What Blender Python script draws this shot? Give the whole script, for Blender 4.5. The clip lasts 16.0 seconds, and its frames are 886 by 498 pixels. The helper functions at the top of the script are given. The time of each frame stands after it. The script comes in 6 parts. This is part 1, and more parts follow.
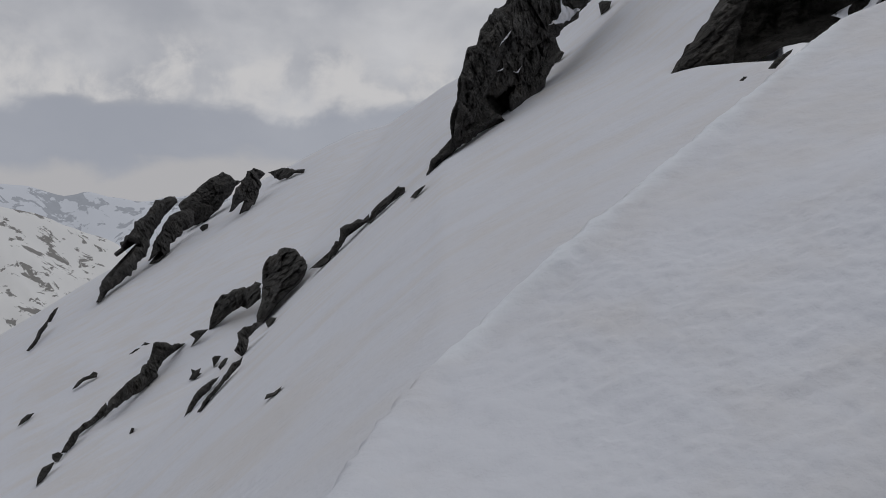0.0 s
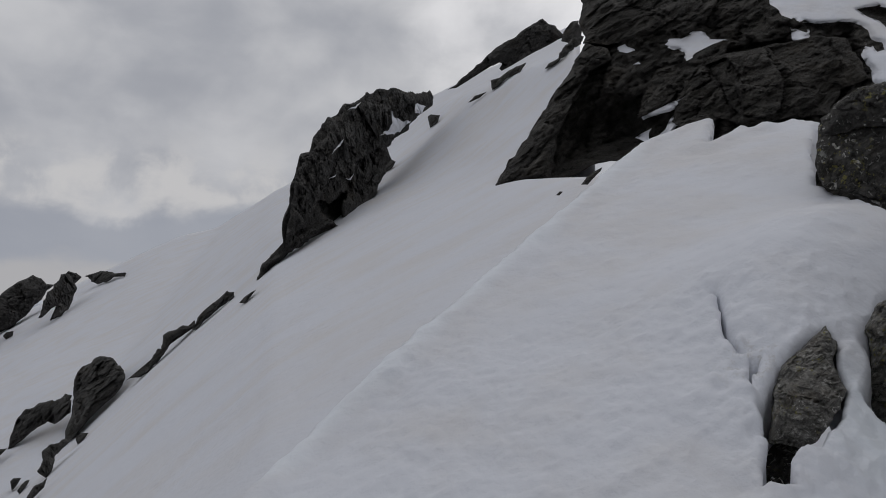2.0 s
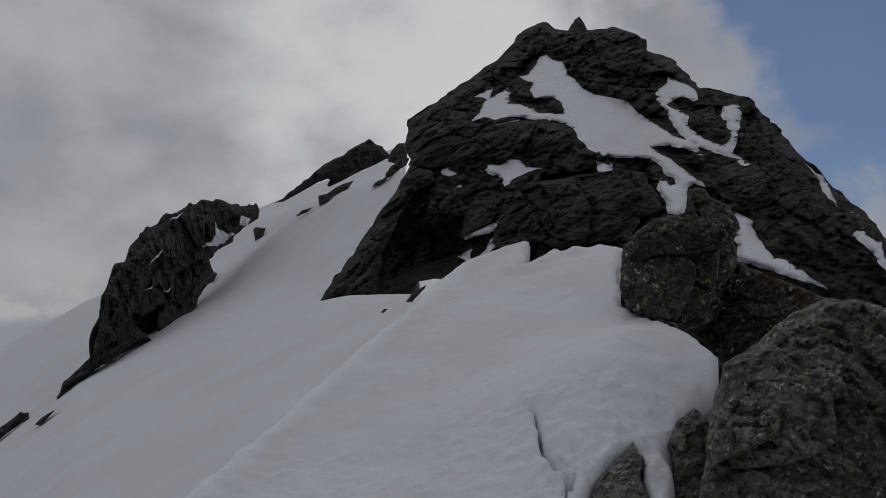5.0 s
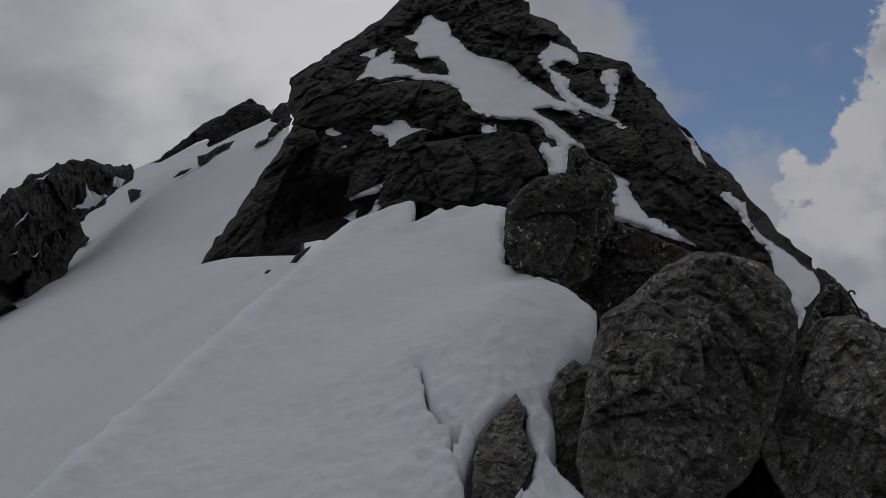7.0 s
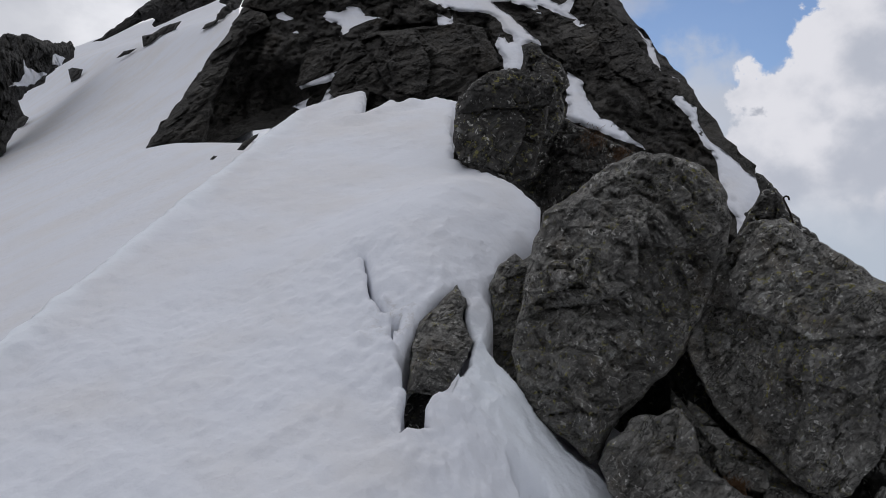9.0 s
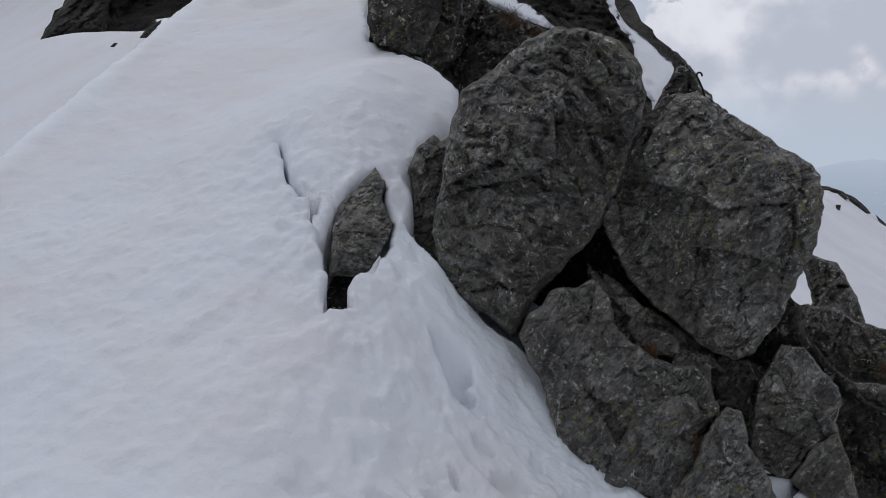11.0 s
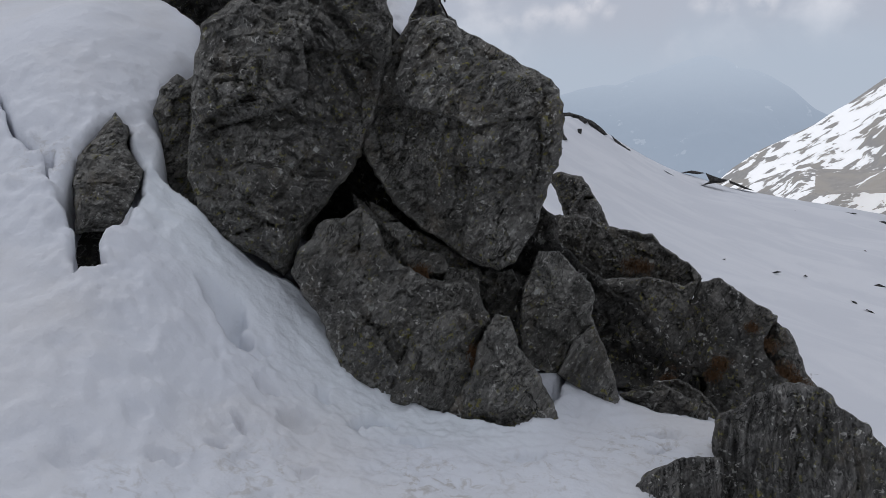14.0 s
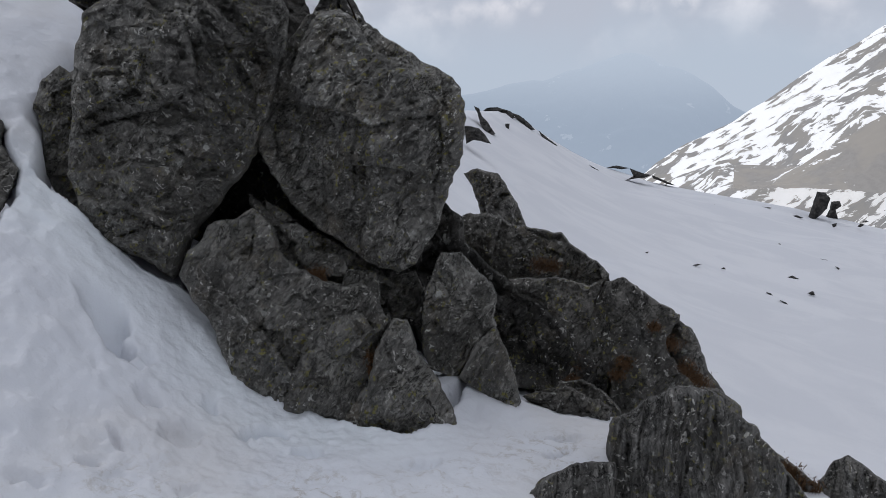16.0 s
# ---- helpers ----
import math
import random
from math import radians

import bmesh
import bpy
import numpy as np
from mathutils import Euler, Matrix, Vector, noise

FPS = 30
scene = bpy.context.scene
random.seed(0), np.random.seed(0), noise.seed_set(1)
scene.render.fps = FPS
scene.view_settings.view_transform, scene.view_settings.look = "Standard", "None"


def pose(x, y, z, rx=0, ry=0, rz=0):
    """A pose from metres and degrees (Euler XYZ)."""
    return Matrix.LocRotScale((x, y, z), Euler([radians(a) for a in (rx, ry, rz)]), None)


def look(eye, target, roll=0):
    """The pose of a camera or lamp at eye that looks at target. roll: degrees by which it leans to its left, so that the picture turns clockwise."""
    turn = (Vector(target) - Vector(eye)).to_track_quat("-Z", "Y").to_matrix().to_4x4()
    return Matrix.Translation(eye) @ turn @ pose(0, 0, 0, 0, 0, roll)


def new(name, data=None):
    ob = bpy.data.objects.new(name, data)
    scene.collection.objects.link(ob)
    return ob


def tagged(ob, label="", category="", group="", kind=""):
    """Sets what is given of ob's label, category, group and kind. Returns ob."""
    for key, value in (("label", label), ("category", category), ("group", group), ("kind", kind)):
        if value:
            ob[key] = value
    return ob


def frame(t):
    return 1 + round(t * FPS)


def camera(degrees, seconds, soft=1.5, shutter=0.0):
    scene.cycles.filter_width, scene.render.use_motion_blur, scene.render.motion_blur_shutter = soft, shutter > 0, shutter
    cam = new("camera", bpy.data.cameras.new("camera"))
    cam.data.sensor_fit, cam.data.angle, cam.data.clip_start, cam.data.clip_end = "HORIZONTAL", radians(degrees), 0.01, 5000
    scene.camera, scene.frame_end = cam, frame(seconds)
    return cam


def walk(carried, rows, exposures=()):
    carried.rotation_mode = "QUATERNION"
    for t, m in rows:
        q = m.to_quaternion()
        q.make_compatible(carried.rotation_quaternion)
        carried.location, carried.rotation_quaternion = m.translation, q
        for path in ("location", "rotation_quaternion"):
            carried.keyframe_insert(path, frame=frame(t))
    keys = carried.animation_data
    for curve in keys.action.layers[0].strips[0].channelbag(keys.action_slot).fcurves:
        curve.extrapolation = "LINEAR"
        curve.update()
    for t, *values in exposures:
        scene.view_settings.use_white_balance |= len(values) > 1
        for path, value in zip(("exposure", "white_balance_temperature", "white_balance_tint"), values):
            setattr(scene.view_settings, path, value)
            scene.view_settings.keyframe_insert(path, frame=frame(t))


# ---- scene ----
SOFT = 0.72
EXPOSURES = [(0.0, -0.33, 6240, 12), (2.5, -0.41, 6220, 12), (3.5, -0.58, 6200, 12), (7.0, -0.92, 6160, 13), (8.2, -0.33, 6120, 13), (10.3, 0.2, 6040, 13), (12.0, -0.2, 5940, 12.5), (13.5, -0.08, 5950, 12.5), (16.0, 0.08, 5970, 12.5)]
SUN_POWER, SUN_ANGLE = 0.5, 35.0
CLOUD_DARK, CLOUD_LIGHT, CLOUD_GLOW = (4.4, 4.5, 4.72), (6.9, 6.85, 6.75), (10.2, 10.0, 9.7)
BLUE = (1.1, 2.05, 3.85)
HEAP_DARK, HEAP_MID, HEAP_LIGHT = (4.7, 4.85, 5.15), (5.0, 5.3, 5.7), (7.4, 7.25, 7.15)
TOWERS = ((61.2, 10.3, 4.3), (60.0, 12.2, 2.7), (55.3, 8.4, 1.6), (56.5, 3.0, 4.4), (58.6, 7.4, 3.4), (66.5, 14.5, 7.5), (74.0, 8.0, 12.0), (66.0, 2.0, 10.0), (86.0, 6.0, 10.0))
TUFTED = ((66.0, 3.7, 0.7), (66.4, 2.7, 1.1), (67.4, 1.9, 0.6), (65.0, 1.3, 1.6), (63.0, 0.8, 1.8), (61.0, 0.8, 1.4), (73.3, 1.9, 0.8), (74.8, 1.6, 0.9), (77.0, 2.2, 1.3), (85.5, 2.6, 1.6))
TUFT_LIGHT = (7.5, 7.2, 7.0)
HAZE_RIGHT, HAZE_LEFT = (4.65, 5.1, 5.5), (5.3, 5.2, 5.1)
BAND, DECK = (3.9, 4.1, 4.5), (6.9, 6.75, 6.5)
# colours that the far ranges give off to imitate haze
HAZE_GLOW_LOW = (0.36, 0.415, 0.475)
HAZE_GLOW_BLUE, HAZE_GLOW_GREY = (0.505, 0.56, 0.61), (0.42, 0.44, 0.475)
from mathutils import geometry

cam = camera(56.08, 16.0, soft=SOFT)
PATH = [
    (0.0, pose(0.0000, 0.0000, -0.0000, 82.000, 0.000, 0.000)),
    (0.5, pose(-0.0001, -0.0013, 0.0059, 84.338, -0.612, -3.954)),
    (1.0, pose(0.0052, -0.0164, 0.0180, 85.188, -0.440, -5.958)),
    (1.5, pose(0.0072, -0.0314, 0.0265, 86.896, -0.187, -8.730)),
    (2.0, pose(0.0156, -0.0434, 0.0296, 89.272, -0.831, -11.429)),
    (2.5, pose(0.0127, -0.0557, 0.0400, 90.432, -1.115, -14.732)),
    (3.0, pose(-0.0035, -0.0745, 0.0482, 92.130, -1.070, -15.901)),
    (3.5, pose(-0.0188, -0.1024, 0.0492, 94.266, -1.309, -17.643)),
    (4.0, pose(0.0015, -0.0937, 0.0555, 96.037, -1.102, -19.442)),
    (6.5, pose(0.0254, -0.0341, 0.0380, 97.198, 0.092, -28.910)),
    (7.0, pose(0.0336, -0.0395, 0.0228, 94.801, 0.235, -31.153)),
    (7.5, pose(0.0442, -0.0761, 0.0184, 90.520, -1.276, -34.346)),
    (8.0, pose(0.0353, -0.0890, 0.0251, 89.255, -1.378, -33.768)),
    (10.5, pose(0.0850, -0.0780, -0.0740, 82.644, -1.091, -38.226)),
    (11.0, pose(0.0800, -0.0820, -0.0840, 80.536, -0.493, -40.006)),
    (11.5, pose(0.0580, -0.0940, -0.1080, 79.284, -0.910, -42.910)),
    (12.0, pose(0.0557, -0.1161, -0.1738, 78.660, -0.749, -45.951)),
    (12.5, pose(0.0686, -0.1269, -0.1650, 77.782, -0.286, -48.196)),
    (13.0, pose(0.0799, -0.1281, -0.1644, 77.121, 0.185, -51.791)),
    (13.5, pose(0.0958, -0.1022, -0.1724, 76.701, 2.528, -53.897)),
    (14.0, pose(0.1115, -0.0850, -0.1693, 76.534, 2.390, -56.528)),
    (14.5, pose(0.1341, -0.0895, -0.1729, 75.730, 2.611, -59.449)),
    (15.0, pose(0.1847, -0.1141, -0.1774, 76.135, 2.261, -60.729)),
    (15.5, pose(0.2530, -0.1399, -0.1654, 77.093, 0.804, -58.896)),
    (16.0, pose(0.3067, -0.1690, -0.1590, 75.953, 1.390, -61.267)),
]
walk(cam, PATH, EXPOSURES)

# ---------------------------------------------------------------- light
SUN_AZ, SUN_EL = 25.0, 56.0
world = bpy.data.worlds.new("world")
scene.world = world
world.use_nodes = True
wn, wl = world.node_tree.nodes, world.node_tree.links
wn.clear()


def direction(az, el):
    a, e = radians(az), radians(el)
    return (math.sin(a) * math.cos(e), math.cos(a) * math.cos(e), math.sin(e))


def wnode(kind, **values):
    node = wn.new(kind)
    for key, value in values.items():
        node.inputs[key].default_value = value
    return node


def wmath(op, a, b=None, clamp=False):
    node = wn.new("ShaderNodeMath")
    node.operation, node.use_clamp = op, clamp
    for i, v in enumerate((a, b)):
        if v is None:
            continue
        if isinstance(v, (int, float)):
            node.inputs[i].default_value = v
        else:
            wl.new(v, node.inputs[i])
    return node.outputs[0]


def wrange(v, lo, hi, smooth=True):
    node = wn.new("ShaderNodeMapRange")
    node.interpolation_type = "SMOOTHSTEP" if smooth else "LINEAR"
    wl.new(v, node.inputs["Value"])
    node.inputs["From Min"].default_value, node.inputs["From Max"].default_value = lo, hi
    return node.outputs[0]


def wmix(f, a, b):
    node = wn.new("ShaderNodeMix")
    node.data_type = "RGBA"
    if isinstance(f, (int, float)):
        node.inputs[0].default_value = f
    else:
        wl.new(f, node.inputs[0])
    for i, v in ((6, a), (7, b)):
        if isinstance(v, tuple):
            node.inputs[i].default_value = (*v, 1)
        else:
            wl.new(v, node.inputs[i])
    return node.outputs[2]


def wdot(vec, az, el):
    node = wn.new("ShaderNodeVectorMath")
    node.operation = "DOT_PRODUCT"
    wl.new(vec, node.inputs[0])
    node.inputs[1].default_value = direction(az, el)
    return node.outputs["Value"]


def wnoise(vec, size, detail, rough, stretch=1.0, shift=0.0, warp=0.0):
    m = wn.new("ShaderNodeMapping")
    m.inputs["Scale"].default_value = (1, 1, stretch)
    m.inputs["Location"].default_value = (shift, shift * 0.7, shift * 0.3)
    wl.new(vec, m.inputs["Vector"])
    node = wnode("ShaderNodeTexNoise", Scale=size, Detail=detail, Roughness=rough, Distortion=warp)
    wl.new(m.outputs[0], node.inputs["Vector"])
    return node.outputs["Fac"]


sky = wn.new("ShaderNodeTexSky")
sky.sky_type, sky.sun_disc = "NISHITA", False
sky.sun_elevation, sky.sun_rotation, sky.altitude = radians(SUN_EL), radians(SUN_AZ), 2500
way = wn.new("ShaderNodeTexCoord").outputs["Generated"]
split = wn.new("ShaderNodeSeparateXYZ")
wl.new(way, split.inputs[0])
height = split.outputs[2]
broad = wnoise(way, 3.4, 4, 0.5, 1.7, 5.3)
fine = wnoise(way, 8.0, 6, 0.52, 1.5, 4.1, 0.2)
puffs = wnoise(way, 16.0, 9, 0.58, 1.1, 2.7, 0.3)
grey = wmix(wrange(wmath("ADD", wmath("MULTIPLY", broad, 0.6), wmath("MULTIPLY", fine, 0.4)), 0.36, 0.64), CLOUD_DARK, CLOUD_LIGHT)
# the sun's glow through thin cloud
grey = wmix(wmath("MULTIPLY", wrange(wmath("ADD", wdot(way, 23, 19), wmath("MULTIPLY", fine, 0.06)), 0.99, 1.035), 0.95), grey, CLOUD_GLOW)
# cloud is darker away from the sun
away = wrange(wdot(way, 15, 30), 0.75, -0.35)
grey = wmix(wmath("MULTIPLY", away, 0.32), grey, tuple(q * 0.55 for q in CLOUD_DARK))
# the gap of blue sky
hole = wrange(wmath("ADD", wdot(way, 56, 20), wmath("MULTIPLY", wmath("SUBTRACT", fine, 0.5), 0.10)), 0.955, 0.985)
veil = wmix(wmath("MULTIPLY", hole, 0.92), grey, wmix(0.35, sky.outputs[0], BLUE))
# heaped clouds under the gap: rounded towers with a billowing edge
billow = wnoise(way, 7.0, 3, 0.5, 1.0, 2.7)
curls = wnoise(way, 34.0, 6, 0.6, 1.0, 1.7)


def heap_of(towers, roughness):
    near = None
    for az, el, wide in towers:
        gap = wmath("SUBTRACT", wmath("ARCCOSINE", wdot(way, az, el)), radians(wide))
        near = gap if near is None else wmath("MINIMUM", near, gap)
    near = wmath("ADD", near, wmath("MULTIPLY", wmath("SUBTRACT", puffs, 0.5), roughness))
    near = wmath("ADD", near, wmath("MULTIPLY", wmath("SUBTRACT", curls, 0.5), roughness * 0.7))
    return wmath("ADD", near, wmath("MULTIPLY", wmath("SUBTRACT", billow, 0.5), roughness * 0.6))


wisp = heap_of(((51.6, 9.2, 2.2), (52.6, 7.0, 2.0)), 0.09)
veil = wmix(wmath("MULTIPLY", wrange(wisp, 0.018, -0.03), 0.75), veil, HEAP_MID)
depth_in = heap_of(TOWERS, 0.085)
lumps = wmath("ADD", wmath("MULTIPLY", wnoise(way, 9.0, 5, 0.5, 1.3, 2.9), 0.6), wmath("MULTIPLY", wrange(depth_in, -0.12, 0.0, False), 0.22))
tone = wmix(wrange(lumps, 0.35, 0.56), HEAP_DARK, HEAP_LIGHT)
veil = wmix(wrange(depth_in, 0.004, -0.006), veil, tone)
# small sunlit heads of cloud low down, whose feet are lost in the haze
heads = heap_of(TUFTED, 0.032)
veil = wmix(wmath("MULTIPLY", wmath("MULTIPLY", wrange(heads, 0.004, -0.012), wrange(height, 0.0, 0.05)), wrange(curls, 0.3, 0.65)), veil, TUFT_LIGHT)
# haze over the valleys
low = wrange(wmath("ADD", height, wmath("MULTIPLY", wmath("SUBTRACT", fine, 0.5), 0.10)), 0.055, -0.04)
veil = wmix(wmath("MULTIPLY", low, wrange(wdot(way, 75, 0), 0.75, 0.95)), veil, HAZE_RIGHT)
on_left = wrange(wdot(way, -20, 0), 0.8, 0.95)
lift = wmath("ADD", height, wmath("MULTIPLY", wmath("SUBTRACT", fine, 0.5), 0.10))
deck = wmath("MULTIPLY", wrange(lift, 0.015, 0.035), wrange(lift, 0.13, 0.07))
veil = wmix(wmath("MULTIPLY", wmath("MULTIPLY", deck, on_left), wrange(puffs, 0.38, 0.62)), veil, DECK)
band = wmath("MULTIPLY", wrange(lift, 0.03, 0.01), on_left)
veil = wmix(wmath("MULTIPLY", band, 0.8), veil, BAND)
veil = wmix(wmath("MULTIPLY", wrange(lift, -0.025, -0.05), on_left), veil, HAZE_LEFT)
back = wnode("ShaderNodeBackground", Strength=0.1)
wl.new(veil, back.inputs["Color"])
wl.new(back.outputs[0], wn.new("ShaderNodeOutputWorld").inputs[0])

sun = new("sun", bpy.data.lights.new("sun", "SUN"))
sun.data.energy, sun.data.angle, sun.data.color = SUN_POWER, radians(SUN_ANGLE), (1.0, 0.96, 0.9)
sun.matrix_world = look(direction(SUN_AZ, SUN_EL), (0, 0, 0))

# ---------------------------------------------------------------- materials


class Mat:
    """A node material with short helpers."""

    def __init__(self, name, rough=0.85):
        self.m = bpy.data.materials.new(name)
        self.m.use_nodes = True
        self.n, self.l = self.m.node_tree.nodes, self.m.node_tree.links
        self.p = self.n["Principled BSDF"]
        self.p.inputs["Roughness"].default_value = rough
        self.p.inputs["Specular IOR Level"].default_value = 0.3
        co = self.n.new("ShaderNodeTexCoord").outputs["Object"]
        info = self.n.new("ShaderNodeObjectInfo").outputs["Random"]
        add = self.n.new("ShaderNodeVectorMath")
        add.operation = "MULTIPLY_ADD"
        self.l.new(info, add.inputs[0])
        add.inputs[1].default_value = (37, 53, 71)
        self.l.new(co, add.inputs[2])
        self.co = add.outputs[0]
        self.geo = self.n.new("ShaderNodeNewGeometry")
        self.world = self.geo.outputs["Position"]

    def mapping(self, scale=(1, 1, 1), turn=(0, 0, 0), vec=None):
        m = self.n.new("ShaderNodeMapping")
        m.inputs["Scale"].default_value = scale
        m.inputs["Rotation"].default_value = [radians(a) for a in turn]
        self.l.new(vec or self.co, m.inputs["Vector"])
        return m.outputs[0]

    def noise(self, size, detail=4, rough=0.5, vec=None, warp=0.0):
        x = self.n.new("ShaderNodeTexNoise")
        x.inputs["Scale"].default_value, x.inputs["Detail"].default_value = size, detail
        x.inputs["Roughness"].default_value, x.inputs["Distortion"].default_value = rough, warp
        self.l.new(vec or self.co, x.inputs["Vector"])
        return x.outputs["Fac"]

    def cells(self, size, vec=None, out="Distance", feature="F1"):
        x = self.n.new("ShaderNodeTexVoronoi")
        x.feature = feature
        x.inputs["Scale"].default_value = size
        self.l.new(vec or self.co, x.inputs["Vector"])
        return x.outputs[out]

    def span(self, v, lo, hi, a=0.0, b=1.0):
        x = self.n.new("ShaderNodeMapRange")
        x.interpolation_type = "SMOOTHSTEP"
        self.l.new(v, x.inputs["Value"])
        for k, q in (("From Min", lo), ("From Max", hi), ("To Min", a), ("To Max", b)):
            x.inputs[k].default_value = q
        return x.outputs[0]

    def math(self, op, a, b):
        x = self.n.new("ShaderNodeMath")
        x.operation = op
        for i, v in enumerate((a, b)):
            if isinstance(v, (int, float)):
                x.inputs[i].default_value = v
            else:
                self.l.new(v, x.inputs[i])
        return x.outputs[0]

    def mix(self, f, a, b):
        x = self.n.new("ShaderNodeMix")
        x.data_type = "RGBA"
        if isinstance(f, (int, float)):
            x.inputs[0].default_value = f
        else:
            self.l.new(f, x.inputs[0])
        for i, v in ((6, a), (7, b)):
            if isinstance(v, tuple):
                x.inputs[i].default_value = (*v, 1)
            else:
                self.l.new(v, x.inputs[i])
        return x.outputs[2]

    def colour(self, c):
        if isinstance(c, tuple):
            self.p.inputs["Base Color"].default_value = (*c, 1)
        else:
            self.l.new(c, self.p.inputs["Base Color"])

    def bump(self, *layers):
        """Layers of (height, strength, distance)."""
        last = None
        for h, s, d in layers:
            b = self.n.new("ShaderNodeBump")
            b.inputs["Strength"].default_value, b.inputs["Distance"].default_value = s, d
            self.l.new(h, b.inputs["Height"])
            if last:
                self.l.new(last, b.inputs["Normal"])
            last = b.outputs[0]
        self.l.new(last, self.p.inputs["Normal"])


def rock_material(name, grain, lichen=True, dark=(0.119, 0.114, 0.104), light=(0.312, 0.303, 0.276), lie=((0.38, 1, 1), (25, 40, 30))):
    """Schist: wavy foliation with open seams, mottled greys, lichen. grain: the size of the marks, in metres; lie: how the foliation is drawn out and turned."""
    m = Mat(name, 0.9)
    g = 1.0 / grain
    dip = m.mapping(lie[0], (0, 0, 0), m.mapping((1, 1, 1), lie[1]))
    a = m.noise(g * 0.06, 5, 0.6)
    b = m.noise(g * 0.40, 7, 0.72, dip, 0.6)
    fine = m.noise(g * 1.0, 5, 0.75, dip, 0.4)
    c = m.noise(g * 2.0, 3, 0.7)
    wavy = m.noise(g * 0.10, 6, 0.62, m.mapping((0.55, 1, 1.3), (0, 0, 0), m.mapping((1, 1, 1), (15, 30, 20))), 0.9)
    seam = m.math("ABSOLUTE", m.math("SUBTRACT", wavy, 0.5), 0)
    ledge = m.noise(g * 0.20, 5, 0.6, dip, 0.8)
    nick = m.math("ABSOLUTE", m.math("SUBTRACT", ledge, 0.48), 0)
    base = m.mix(m.span(m.math("ADD", m.math("MULTIPLY", a, 0.5), m.math("MULTIPLY", b, 0.5)), 0.34, 0.68), dark, light)
    base = m.mix(m.math("MULTIPLY", m.span(m.noise(g * 0.09, 5, 0.6, warp=0.5), 0.52, 0.70), 0.5), base, tuple(q * w for q, w in zip(light, (0.50, 0.42, 0.32))))
    base = m.mix(m.math("MULTIPLY", m.span(m.noise(g * 0.13, 4, 0.6), 0.50, 0.66), 0.3), base, tuple(q * w for q, w in zip(light, (0.41, 0.44, 0.48))))
    base = m.mix(m.span(fine, 0.55, 0.66, 0.0, 0.5), base, tuple(min(0.5, q * 1.6) for q in light))
    base = m.mix(m.span(fine, 0.47, 0.36, 0.0, 0.45), base, tuple(q * 0.5 for q in dark))
    broken = m.span(a, 0.40, 0.60, 0.25, 1.0)
    base = m.mix(m.math("MULTIPLY", m.span(seam, 0.016, 0.004), broken), base, tuple(q * 0.4 for q in dark))
    base = m.mix(m.math("MULTIPLY", m.span(nick, 0.020, 0.006, 0.0, 0.7), broken), base, tuple(q * 0.45 for q in dark))
    if lichen:
        patch = m.span(m.noise(g * 0.08, 3, 0.55), 0.42, 0.64, 0.3, 1.0)
        flecks = m.noise(g * 0.6, 3, 0.65, m.mapping((0.5, 1, 1), (0, 0, 0), m.mapping((1, 1, 1), (70, 15, -40))), 0.6)
        base = m.mix(m.math("MULTIPLY", m.span(flecks, 0.60, 0.63), patch), base, (0.60, 0.59, 0.55))
        rare = m.span(m.noise(g * 0.045, 2, 0.5), 0.53, 0.60)
        rough_edge = m.math("ADD", m.cells(g * 0.15), m.math("MULTIPLY", fine, 0.8))
        base = m.mix(m.math("MULTIPLY", m.span(rough_edge, 0.58, 0.53), rare), base, (0.47, 0.47, 0.44))
        moss = m.span(m.noise(g * 0.5, 5, 0.65), 0.58, 0.64)
        base = m.mix(m.math("MULTIPLY", moss, m.span(m.noise(g * 0.05, 3, 0.5), 0.42, 0.58)), base, (0.27, 0.25, 0.085))
    m.colour(base)
    m.bump((m.span(seam, 0.0, 0.05), 0.8, grain * 1.6), (m.span(nick, 0.0, 0.04), 0.6, grain * 0.8), (b, 1.0, grain * 1.5), (fine, 0.8, grain * 0.5), (c, 0.4, grain * 0.15))
    return m.m


